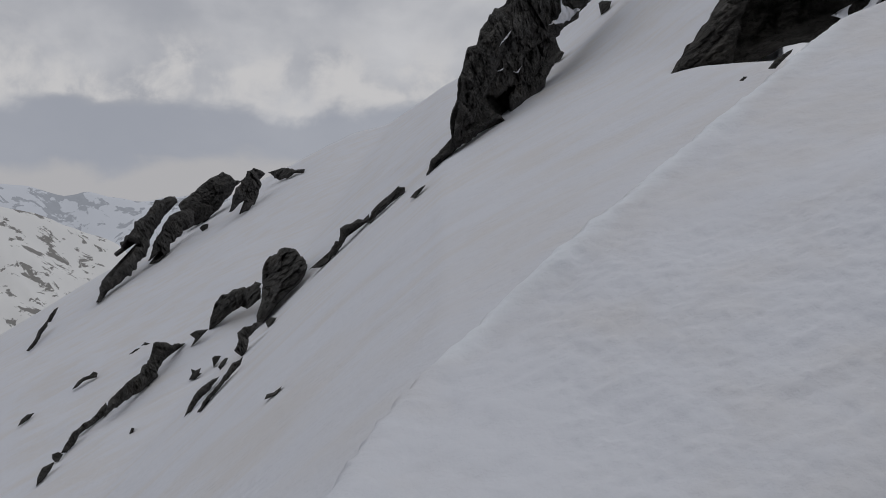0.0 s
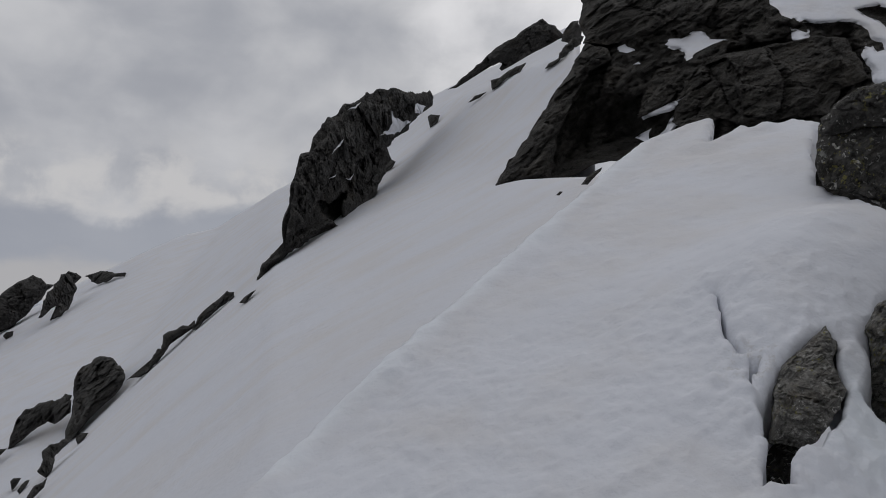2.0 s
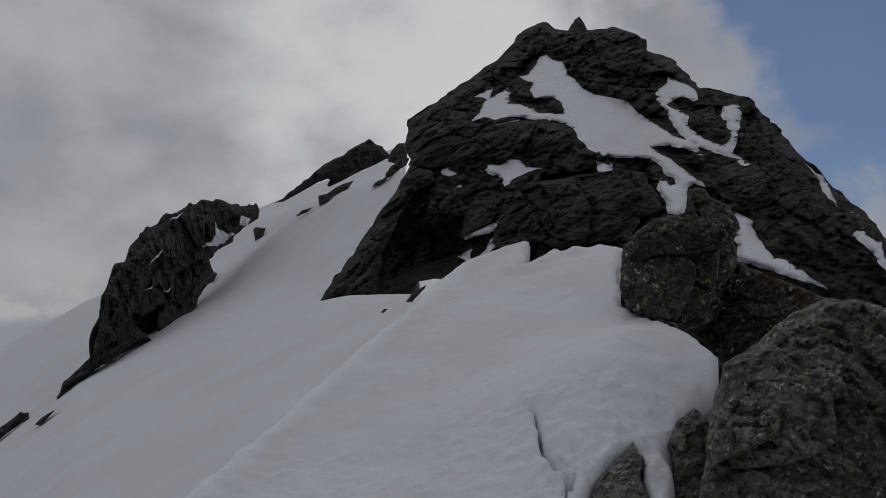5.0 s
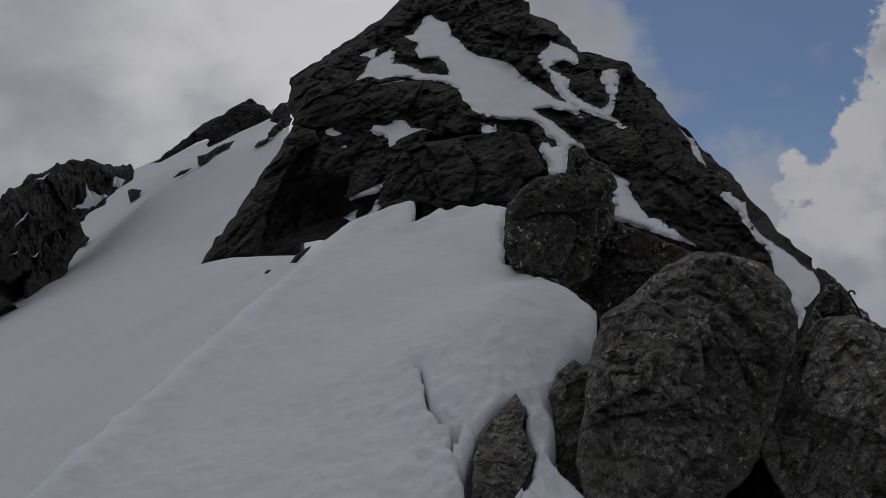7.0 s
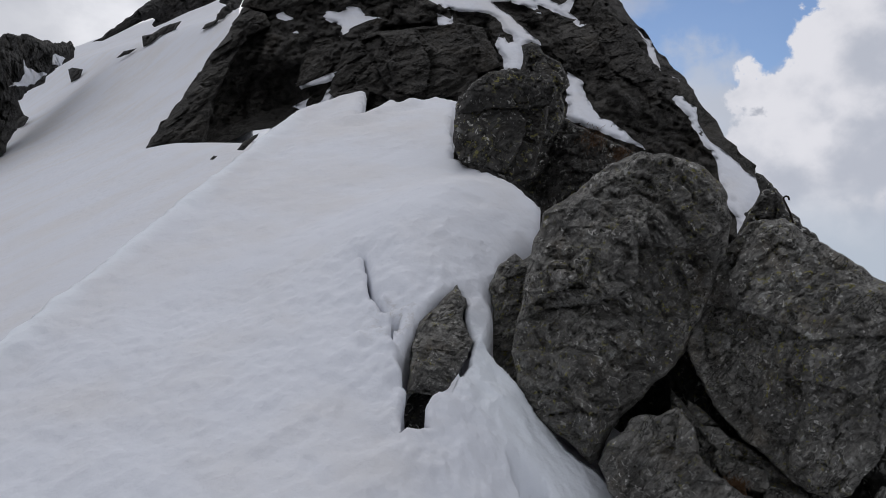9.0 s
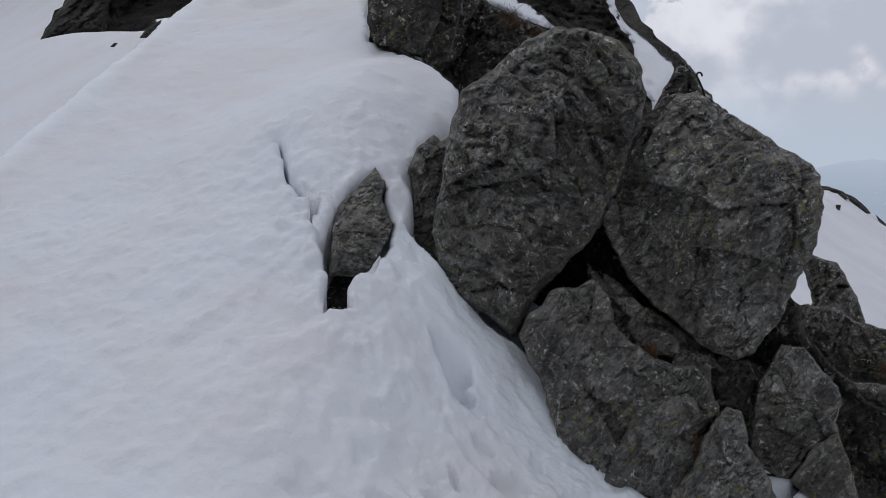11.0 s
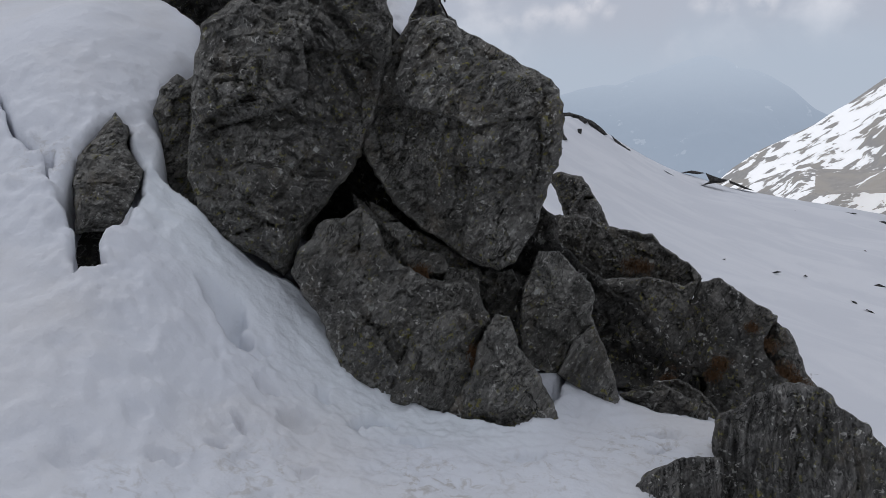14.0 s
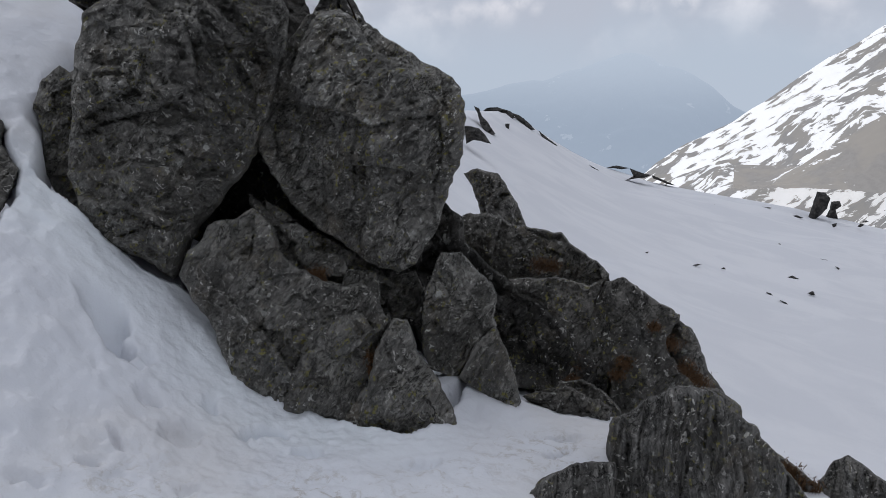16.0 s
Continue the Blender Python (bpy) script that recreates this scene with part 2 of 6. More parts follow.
def snow_material(name, tint, dirt, streak, where=None, grubby=(), pale=None):
    """Old snow. where: a stretch of x over which the dust on it gives out."""
    m = Mat(name, 0.65)
    a = m.noise(0.35, 5, 0.55, m.world)
    b = m.noise(1.0, 6, 0.6, m.mapping(streak, (0, 0, 0), m.world))
    base = m.mix(m.span(m.math("ADD", m.math("MULTIPLY", a, 0.5), m.math("MULTIPLY", b, 0.5)), 0.42, 0.64), tint, dirt)
    if where:
        part = m.n.new("ShaderNodeSeparateXYZ")
        m.l.new(m.world, part.inputs[0])
        trails = m.noise(0.06, 6, 0.62, m.mapping((1.0, 0.75, 1.0), (0, 0, 20), m.world), 1.2)
        clean = m.mix(m.span(trails, 0.40, 0.62), (0.645, 0.655, 0.69), (0.705, 0.712, 0.74))
        base = m.mix(m.span(part.outputs[0], *where), base, clean)
    if pale:
        mark = m.n.new("ShaderNodeAttribute")
        mark.attribute_name = "pale"
        base = m.mix(m.math("MULTIPLY", mark.outputs["Fac"], m.span(m.noise(2.2, 4, 0.6, m.world), 0.3, 0.6, 0.6, 1.0)), base, pale)
    specks = m.math("MULTIPLY", m.span(m.cells(7.0, m.world), 0.07, 0.03), m.span(m.noise(1.3, 3, 0.5, m.world), 0.55, 0.7))
    base = m.mix(m.math("MULTIPLY", specks, 0.35), base, (0.25, 0.22, 0.18))
    for x, y, r in grubby:
        # trodden, gritty snow
        far = m.n.new("ShaderNodeVectorMath")
        far.operation = "DISTANCE"
        m.l.new(m.mapping((1, 1, 0), (0, 0, 0), m.world), far.inputs[0])
        far.inputs[1].default_value = (x, y, 0)
        grit = m.math("MULTIPLY", m.span(far.outputs["Value"], r, r * 0.2), m.span(m.noise(14.0, 6, 0.7, m.world, 0.6), 0.50, 0.66))
        base = m.mix(m.math("MULTIPLY", grit, 0.4), base, (0.34, 0.30, 0.24))
    m.colour(base)
    dimple = m.math("MULTIPLY", m.span(m.cells(5.5, m.mapping((1, 1, 0.6), (0, 0, 0), m.world)), 0.0, 0.55), m.span(m.noise(0.9, 2, 0.5, m.world), 0.35, 0.65))
    m.bump((m.noise(1.7, 3, 0.5, m.world), 0.15, 0.10), (dimple, 0.3, 0.03), (m.noise(7.0, 4, 0.6, m.world), 0.5, 0.03), (m.noise(22.0, 4, 0.6, m.world), 0.45, 0.010), (m.noise(70, 3, 0.6, m.world), 0.2, 0.003))
    return m.m


ROCK_NEAR = rock_material("schist_near", 0.019, lie=((0.24, 1, 1), (25, 40, 30)))
ROCK_BROWN = rock_material("schist_brown", 0.021, True, (0.082, 0.078, 0.071), (0.225, 0.215, 0.195), ((0.24, 1, 1), (25, 20, 15)))
ROCK_UPRIGHT = rock_material("schist_upright", 0.017, True, (0.075, 0.072, 0.067), (0.25, 0.243, 0.226), ((1, 1, 0.16), (10, -9, 20)))
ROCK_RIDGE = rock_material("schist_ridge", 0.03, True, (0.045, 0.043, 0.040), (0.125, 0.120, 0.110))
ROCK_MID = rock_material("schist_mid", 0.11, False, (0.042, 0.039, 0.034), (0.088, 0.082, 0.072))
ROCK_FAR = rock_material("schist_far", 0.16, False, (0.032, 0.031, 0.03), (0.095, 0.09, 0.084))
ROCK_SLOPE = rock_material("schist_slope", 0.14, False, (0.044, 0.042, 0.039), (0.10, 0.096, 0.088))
GRUBBY = ((2.3, 2.4, 0.45), (2.67, 4.21, 0.28), (2.85, 1.9, 0.35), (1.75, 2.5, 0.3), (3.2, 1.5, 0.4), (3.75, 1.3, 0.45), (2.75, 1.75, 0.4), (3.98, 1.1, 0.4))
SNOW_BANK = snow_material("bank_snow", (0.69, 0.707, 0.752), (0.66, 0.654, 0.662), (1.0, 1.0, 2.0), grubby=GRUBBY, pale=(0.765, 0.80, 0.84))
SNOW = snow_material("spring_snow", (0.705, 0.722, 0.768), (0.675, 0.67, 0.68), (1.0, 1.0, 2.0))
SNOW_SLOPE = snow_material("dusty_snow", (0.668, 0.684, 0.729), (0.648, 0.639, 0.641), (0.5, 0.9, 0.5), (12.0, 30.0))


def far_material(name, rock, snow, size, cover, stretch, turn, grass=None, haze=None, glow=0.0, thick=None, sunlit=None):
    """Rock and patches of old snow. haze: a colour the surface gives off, painted in for hazy air or for sunlight;
    thick: the heights between which the painted air grows denser, and its colour there;
    sunlit: the colour the snow gives off to imitate the glare of full sun."""
    m = Mat(name, 0.95)
    v = m.mapping(stretch, (0, 0, 0), m.mapping((1, 1, 1), turn, m.world))
    a = m.noise(size, 8, 0.62, v, 0.4)
    b = m.noise(size * 0.25, 4, 0.5, m.world)
    part = m.n.new("ShaderNodeSeparateXYZ")
    m.l.new(m.world, part.inputs[0])
    cov = m.math("ADD", m.math("MULTIPLY", a, 0.65), m.math("MULTIPLY", b, 0.35))
    cov = m.span(cov, cover, cover + 0.025)
    ground = m.mix(m.span(m.noise(size * 3, 5, 0.6, m.world), 0.35, 0.65), tuple(q * 0.55 for q in rock), rock)
    if grass:
        ground = m.mix(m.span(m.noise(size * 0.6, 3, 0.5, m.world), 0.42, 0.6), ground, grass)
    c = m.mix(cov, ground, snow)
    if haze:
        # haze and sun glare are painted in: own colour dimmed, emission added
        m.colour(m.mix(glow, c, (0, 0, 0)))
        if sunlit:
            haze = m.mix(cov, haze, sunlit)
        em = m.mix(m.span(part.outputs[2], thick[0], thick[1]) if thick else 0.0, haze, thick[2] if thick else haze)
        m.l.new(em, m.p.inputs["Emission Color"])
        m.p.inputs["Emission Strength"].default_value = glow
    else:
        m.colour(c)
    return m.m


# ---------------------------------------------------------------- shapes


def scramble(ix, iy, iz, k):
    h = (ix.astype(np.int64) * 374761393 + iy.astype(np.int64) * 668265263 + iz.astype(np.int64) * 2147483647 + k * 974634777) & 0xFFFFFFFF
    h = ((h ^ (h >> 13)) * 1274126177) & 0xFFFFFFFF
    h = ((h ^ (h >> 16)) * 2246822519) & 0xFFFFFFFF
    return ((h ^ (h >> 15)) & 0xFFFFFF) / float(0x1000000)


def vnoise(p, k=0):
    """Smooth value noise in -1..1 at points (n, 3)."""
    i = np.floor(p).astype(np.int64)
    f = p - i
    f = f * f * f * (f * (f * 6 - 15) + 10)
    out = np.zeros(len(p))
    for dx in (0, 1):
        for dy in (0, 1):
            for dz in (0, 1):
                w = (f[:, 0] if dx else 1 - f[:, 0]) * (f[:, 1] if dy else 1 - f[:, 1]) * (f[:, 2] if dz else 1 - f[:, 2])
                out += w * scramble(i[:, 0] + dx, i[:, 1] + dy, i[:, 2] + dz, k)
    return out * 2 - 1


def fbm(p, octaves=4, k=0, gain=0.5):
    out, a = np.zeros(len(p)), 1.0
    for o in range(octaves):
        out += a * vnoise(p * 2.03 ** o + 17.3 * o, k + o)
        a *= gain
    return out


def facets(p, k=0):
    """Tilted planes, one to each cell, and how near the joint between two cells is."""
    i = np.floor(p).astype(np.int64)
    near, second = np.full(len(p), 9.0), np.full(len(p), 9.0)
    value = np.zeros(len(p))
    for dx in (-1, 0, 1):
        for dy in (-1, 0, 1):
            for dz in (-1, 0, 1):
                c = i + (dx, dy, dz)
                r = [scramble(c[:, 0], c[:, 1], c[:, 2], k + q) for q in range(7)]
                d = p - (c + np.stack(r[:3], 1))
                dist = np.sqrt((d * d).sum(1))
                plane = (r[3] - 0.5) * 1.0 + d[:, 0] * (r[4] - 0.5) * 1.6 + d[:, 1] * (r[5] - 0.5) * 1.6
                closer = dist < near
                second = np.where(closer, near, np.minimum(second, dist))
                value = np.where(closer, plane, value)
                near = np.where(closer, dist, near)
    return value, second - near


def axes(yaw, tilt):
    """Right, up and outward of a face that looks away from azimuth yaw and leans back by tilt degrees."""
    a, b = radians(yaw), radians(tilt)
    fwd = np.array((math.sin(a), math.cos(a), 0.0))
    up = np.array((0, 0, 1.0))
    return np.array((math.cos(a), -math.sin(a), 0.0)), up * math.cos(b) + fwd * math.sin(b), up * math.sin(b) - fwd * math.cos(b)


def densify(outline, step, rough, seed):
    """The closed outline in short steps, made uneven by noise."""
    o = np.array(outline, float)
    if ((o[:, 0] * np.roll(o[:, 1], -1)) - (np.roll(o[:, 0], -1) * o[:, 1])).sum() < 0:
        o = o[::-1]
    out = []
    for a, b in zip(o, np.roll(o, -1, 0)):
        n = max(1, int(np.linalg.norm(b - a) / step))
        out += [a + (b - a) * i / n for i in range(n)]
    out = np.array(out)
    if rough:
        q = np.c_[out, np.full(len(out), seed * 3.7)]
        for s, w in ((rough * 6, 0.8), (rough * 2, 0.5)):
            out = out + rough * w * np.stack((vnoise(q / s, 11), vnoise(q / s, 29)), 1)
    return out


def inside(p, poly):
    x, y = p[:, 0], p[:, 1]
    hit = np.zeros(len(p), bool)
    for (ax, ay), (bx, by) in zip(poly, np.roll(poly, -1, 0)):
        if ay != by:
            hit ^= ((ay > y) != (by > y)) & (x < (bx - ax) * (y - ay) / (by - ay) + ax)
    return hit


def rim_distance(p, poly):
    out = np.full(len(p), 1e9)
    for a, b in zip(poly, np.roll(poly, -1, 0)):
        ab = b - a
        t = np.clip(((p - a) @ ab) / max(ab @ ab, 1e-12), 0, 1)
        out = np.minimum(out, ((p - a - t[:, None] * ab) ** 2).sum(1))
    return np.sqrt(out)


def fill(poly, step, seed, holes=(), zone=None):
    """Points and triangles over the inside of a closed outline; the outline's points come first, then the holes'."""
    lo, hi = poly.min(0), poly.max(0)
    rng = np.random.RandomState(seed)
    grid = []
    for level in range(3 if zone else 1):
        gap = step / (level + 1) ** 1.2
        xs, ys = np.meshgrid(np.arange(lo[0], hi[0], gap), np.arange(lo[1], hi[1], gap * 0.87))
        xs = xs + (np.arange(xs.shape[0]) % 2)[:, None] * gap / 2
        g = np.stack((xs.ravel(), ys.ravel()), 1)
        g = g + rng.uniform(-0.22, 0.22, g.shape) * gap
        grid.append(g[zone(g) == level] if zone else g)
    grid = np.concatenate(grid)
    grid = grid[inside(grid, poly)]
    grid = grid[rim_distance(grid, poly) > step * 0.55]
    rims = [poly, *holes]
    for h in holes:
        grid = grid[~inside(grid, h)]
        grid = grid[rim_distance(grid, h) > step * 0.4]
    pts = np.concatenate([*rims, grid])
    loops, at = [], 0
    for r in rims:
        loops.append(list(range(at, at + len(r))))
        at += len(r)
    edges = [(lp[i], lp[(i + 1) % len(lp)]) for lp in loops for i in range(len(lp))]
    v, _, f, orig, _, _ = geometry.delaunay_2d_cdt([Vector(q) for q in pts], edges, [], 0, 1e-6)
    v = np.array([tuple(q) for q in v])
    tri = np.array([t for t in f if len(t) == 3])
    mid = v[tri].mean(1)
    keep = inside(mid, poly)
    for h in holes:
        keep &= ~inside(mid, h)
    tri = tri[keep]
    a, b, c = v[tri[:, 0]], v[tri[:, 1]], v[tri[:, 2]]
    flip = (b[:, 0] - a[:, 0]) * (c[:, 1] - a[:, 1]) - (b[:, 1] - a[:, 1]) * (c[:, 0] - a[:, 0]) < 0
    tri[flip] = tri[flip][:, ::-1]
    # rim loops in the new numbering
    place = {}
    for new_i, olds in enumerate(orig):
        for old in olds:
            place[old] = new_i
    loops = [[place.get(i) for i in lp] for lp in loops]
    return v, tri, [[i for i in lp if i is not None] for lp in loops]


def build(name, verts, faces, material, origin=None, smooth=True, parent=None):
    """One mesh object from world-space points, with its origin at a chosen place."""
    verts = np.asarray(verts, float)
    o = np.array(origin if origin is not None else (0, 0, 0), float)
    me = bpy.data.meshes.new(name)
    me.from_pydata((verts - o).tolist(), [], [list(map(int, f)) for f in faces])
    me.materials.append(material)
    me.update()
    if smooth:
        me.polygons.foreach_set("use_smooth", [True] * len(me.polygons))
    ob = new(name, me)
    ob.location = o
    if parent:
        ob.parent = parent
        ob.location = o - np.array(parent.location)
    return ob


def relief(pq, size, seed, dip=35.0, amount=1.0, joints=1.0, ledges=1.0):
    """Broken rock: big facets, slabs along the dip, chips, and open joints between the blocks."""
    a = radians(dip)
    turned = np.stack((pq[:, 0] * math.cos(a) + pq[:, 1] * math.sin(a), (-pq[:, 0] * math.sin(a) + pq[:, 1] * math.cos(a)) * 1.45), 1)
    p0 = np.c_[pq, np.full(len(pq), seed * 5.13)]
    p1 = np.c_[turned, np.full(len(pq), seed * 3.31)]
    warp = 0.12 * size * np.stack((vnoise(p0 / size * 3, 5), vnoise(p0 / size * 3, 6), 0 * pq[:, 0]), 1)
    v0, e0 = facets((p0 + warp) / (0.55 * size), seed)
    v1, e1 = facets((p1 + warp) / (0.27 * size), seed + 50)
    v2, e2 = facets(p1 / (0.10 * size), seed + 90)
    v3, e3 = facets((p1 + warp * 0.3) / (0.045 * size), seed + 130)
    out = 0.15 * v0 + 0.09 * v1 + 0.040 * v2 + 0.020 * v3 + 0.016 * fbm(p1 / (0.035 * size), 4, seed, 0.6)
    # ledges: slabs that end in small overhangs along the dip
    phase = turned[:, 1] / (0.17 * size) + 1.3 * fbm(p0 / (0.35 * size), 3, seed + 7)
    step_ = phase - np.floor(phase)
    saw = np.where(step_ < 0.88, step_ / 0.88, (1 - step_) / 0.12)
    out = out + 0.030 * ledges * (saw - 0.5) * np.clip(0.5 + 1.6 * vnoise(p0 / (0.4 * size), seed + 21), 0, 1)
    # thin leaves of schist
    phase = turned[:, 1] / (0.052 * size) + 2.2 * fbm(p0 / (0.22 * size), 3, seed + 9)
    leaf = phase - np.floor(phase)
    out = out + 0.011 * ledges * (np.where(leaf < 0.8, leaf / 0.8, (1 - leaf) / 0.2) - 0.5) * np.clip(0.4 + 1.6 * vnoise(p0 / (0.25 * size), seed + 27), 0, 1)
    out = out - joints * (0.05 * np.exp(-e0 / 0.03) + 0.025 * np.exp(-e1 / 0.035))
    return out * size * amount


def rock(name, label, centre, yaw, tilt, outline, bulge, step, seed, material=None, category="rock", group="", back=None, rough=None, amount=1.0, dip=35.0, size=None, joints=1.0, dents=(), swell=None, parent=None, smooth=False, flatten=1.0, crown=0.5, ledges=1.0):
    """A block of rock: its outline as seen square to its face, swelling outwards by bulge and running back into the hill.
    swell: the azimuth and elevation towards which it swells."""
    right, up, out = axes(yaw, tilt)
    if swell:
        out = np.array(direction(*swell))
    c = np.array(centre, float)
    o = np.array(outline, float)
    span = np.sqrt(np.ptp(o[:, 0]) * np.ptp(o[:, 1]))
    rim = densify(outline, step * 1.2, rough if rough is not None else span * 0.016, seed)
    v, tri, loops = fill(rim, step, seed)
    d = rim_distance(v, rim)
    e = np.clip(d / max(d.max() * 0.8, 1e-6), 0, 1)
    w = bulge * ((1 - crown) * np.clip(e / 0.06, 0, 1) ** 0.5 + crown * e ** 0.8)
    edge = np.clip(d / (0.07 * span), 0, 1)
    w = w + relief(v * (1.0, flatten), size or span, seed, dip, amount, joints, ledges) * edge
    for x, y, r, depth in dents:
        w = w - depth * np.exp(-((v[:, 0] - x) ** 2 + (v[:, 1] - y) ** 2) / (r * r)) * np.clip(d / (0.05 * span), 0, 1)
    pts = c + v[:, :1] * right + v[:, 1:] * up + w[:, None] * out
    faces = [list(t) for t in tri]
    # the back, drawn in and closed
    lp = loops[0]
    depth = back if back is not None else 0.55 * span
    mid = v[lp].mean(0)
    pts, last = list(pts), lp
    for k, (s, dd) in enumerate(((1.0, 0.45), (0.8, 1.0))):
        ring = []
        for i in lp:
            q = mid + (v[i] - mid) * s
            ring.append(len(pts))
            pts.append(c + q[0] * right + q[1] * up - dd * depth * out)
        faces += [[last[i], ring[i], ring[(i + 1) % len(lp)], last[(i + 1) % len(lp)]][::-1] for i in range(len(lp))]
        last = ring
    pts.append(c + mid[0] * right + mid[1] * up - depth * 1.15 * out)
    faces += [[last[i], len(pts) - 1, last[(i + 1) % len(lp)]][::-1] for i in range(len(lp))]
    low = c + up * o[:, 1].min()
    ob = build(name, pts, faces, material or ROCK_NEAR, low, smooth=smooth, parent=parent)
    return tagged(ob, label) if parent else tagged(ob, label, category, group)


def snow_patch(label, centre, yaw, tilt, outline, step, seed, base, thick, swell=None):
    """A sheet of old snow that lies on a rock face; base gives the rock's own relief."""
    right, up, out = axes(yaw, tilt)
    c = np.array(centre, float)
    rim = densify(outline, step, step * 0.9, seed)
    v, tri, loops = fill(rim, step, seed)
    if swell is not None:
        out = swell(c + v[:, :1] * right + v[:, 1:] * up) if callable(swell) else np.tile(swell, (len(v), 1))
    else:
        out = np.tile(out, (len(v), 1))
    d = rim_distance(v, rim)
    e = np.clip(d / (thick * 2.2), 0, 1)
    w = base(v) + thick * (np.sqrt(1 - (1 - e) ** 2) * 1.2 - 0.35) + 0.12 * thick * fbm(np.c_[v, 0 * d] / (thick * 4), 3, seed)
    top = c + v[:, :1] * right + v[:, 1:] * up + w[:, None] * out
    pts = list(top)
    lp, ring = loops[0], []
    for i in lp:
        ring.append(len(pts))
        pts.append(top[i] - out[i] * thick * 2.5)
    faces = [list(t) for t in tri]
    faces += [[lp[i], ring[i], ring[(i + 1) % len(lp)], lp[(i + 1) % len(lp)]][::-1] for i in range(len(lp))]
    ob = build("snow_patch", pts, faces, SNOW, top.mean(0))
    return tagged(ob, label, "snow", "snow patches on the rocks")


# ---------------------------------------------------------------- ground


def softmin(a, b, k):
    h = np.clip(0.5 + 0.5 * (b - a) / k, 0, 1)
    return b * (1 - h) + a * h - k * h * (1 - h)


def bank(x, y):
    """Height of the near snow bank: a flat trough by the boulders, steepening to a crest."""
    flat = -1.74 - 0.13 * x + 0.06 * y - 0.25 * np.maximum(0, x - 4.3)
    steep = -2.72 + 0.296 * x + 0.284 * y + 0.5 * np.exp(-((x - 3.75) ** 2 + (y - 4.9) ** 2) / 0.9)
    steep = softmin(steep, -1.8 + 0.95 * (y - 2.75) - 0.15 * (x - 3), 0.35)
    return -softmin(-flat, -steep, 0.3)


def land(x, y):
    """Height of the mountainside, the ridge and the snow basin behind it."""
    r = np.hypot(x, y)
    z = -1.5 + 0.55 * np.maximum(x, 0) + 0.5 * np.minimum(x, 0) - 0.4 * np.clip(-x, 0, 9)
    z = z + 0.04 * np.maximum(0, np.minimum(x, 14) - 6) ** 2 + (0.085 + 0.032 * np.clip(-x / 15, 0, 1) * np.clip(1 - (-x - 38) / 35, 0, 1)) * np.maximum(0, y - 35)
    z = z - 0.75 * np.maximum(0, r - 140)
    z = softmin(z, bank(x, y) - 0.06 - 0.29 * np.clip((y - 3.6) / 2.5, 0, 1) - 0.3 * np.clip((x - 1) / 1.5, 0, 1) - 0.6 * np.exp(-((x - 2.75) ** 2 + (y - 3.8) ** 2) / 0.5), 0.5)
    u = 0.643 * x + 0.766 * y
    z = softmin(z, 1.0 - 0.35 * np.maximum(0, u - 9.5) + 12 * np.maximum(0, 0.42 * y - x), 0.4)
    z = softmin(z, 1.05 + 0.02 * (y - 14) + 0.9 * np.maximum(0, r - 20) + 2 * np.maximum(0, 0.262 * y - x) + 3 * np.maximum(0, 3 - x), 0.15)
    s = (x - 5.5) * 0.85 - (y - 2) * 0.53
    z = softmin(z, -2.4 - 0.8 * np.maximum(0, s - 1.2) - 0.15 * np.maximum(0, -s) + 3 * np.maximum(0, -s - 4), 0.6)
    h = y - 0.30 * x
    basin = -24 - 0.075 * r - 0.12 * np.maximum(0, 0.25 * x - y) + np.minimum(0.35 * (h + np.sqrt(h * h + 196)), 22) - 2 * np.maximum(0, -s) - 0.6 * np.maximum(0, r - 230)
    z = -softmin(-z, -basin, 6.0)
    return np.maximum(z, -60 - 0.25 * r)


def ground():
    rings = [0.5]
    while rings[-1] < 4600:
        rings.append(rings[-1] * (1.045 if rings[-1] < 260 else 1.12))
    az = np.arange(-180, 180, 0.5)
    a, r = np.meshgrid(np.radians(az), np.array(rings))
    x, y = (r * np.sin(a)).ravel(), (r * np.cos(a)).ravel()
    z = land(x, y)
    rr = r.ravel()
    p = np.c_[x, y, 0 * x]
    z = z + np.clip(rr / 40, 0.15, 1) * 0.35 * fbm(p / 9.0, 4, 3) + np.clip(x / 60, 0, 1) * np.clip(rr / 80, 0, 1) * 0.7 * fbm(p / 30.0, 3, 6) + 0.03 * vnoise(p / 0.9, 8) * (rr < 30)
    n, rows = len(az), len(rings)
    faces = [(i * n + j, i * n + (j + 1) % n, (i + 1) * n + (j + 1) % n, (i + 1) * n + j) for i in range(rows - 1) for j in range(n)]
    faces = [f[::-1] for f in faces]
    faces.append(tuple(range(n)))
    ob = build("ground", np.c_[x, y, z], faces, SNOW_SLOPE)
    tagged(ob, "steep mountainside under dusty spring snow", "snow slope", kind="structure")


ground()


# ---------------------------------------------------------------- places

SUNLIT = [(74.05, -9.99), (75.49, -8.65), (78.3, -6.77), (80.64, -4.76), (83.5, -2.48), (85.62, -0.98), (88.49, 0.36), (95, 4), (106, 9), (120, 4)]
SPUR = [(80.5, -9.9), (82.7, -9.65), (84.6, -8.1), (86.4, -6.8), (87.9, -5.7), (89.0, -4.9), (95, -2), (110, -3)]
HAZY = [(50, -4), (58, -4.2), (62.6, -3.4), (66.4, -3.0), (67.9, -2.7), (69.4, -1.95), (70.5, -1.8), (71.6, -1.4), (72.7, -1.2), (73.8, -1.1), (74.9, -1.35), (75.6, -1.9), (76.7, -2.05), (77.7, -2.5), (78.8, -3.2), (80.3, -4.5), (85.5, -6.8), (100, -6)]
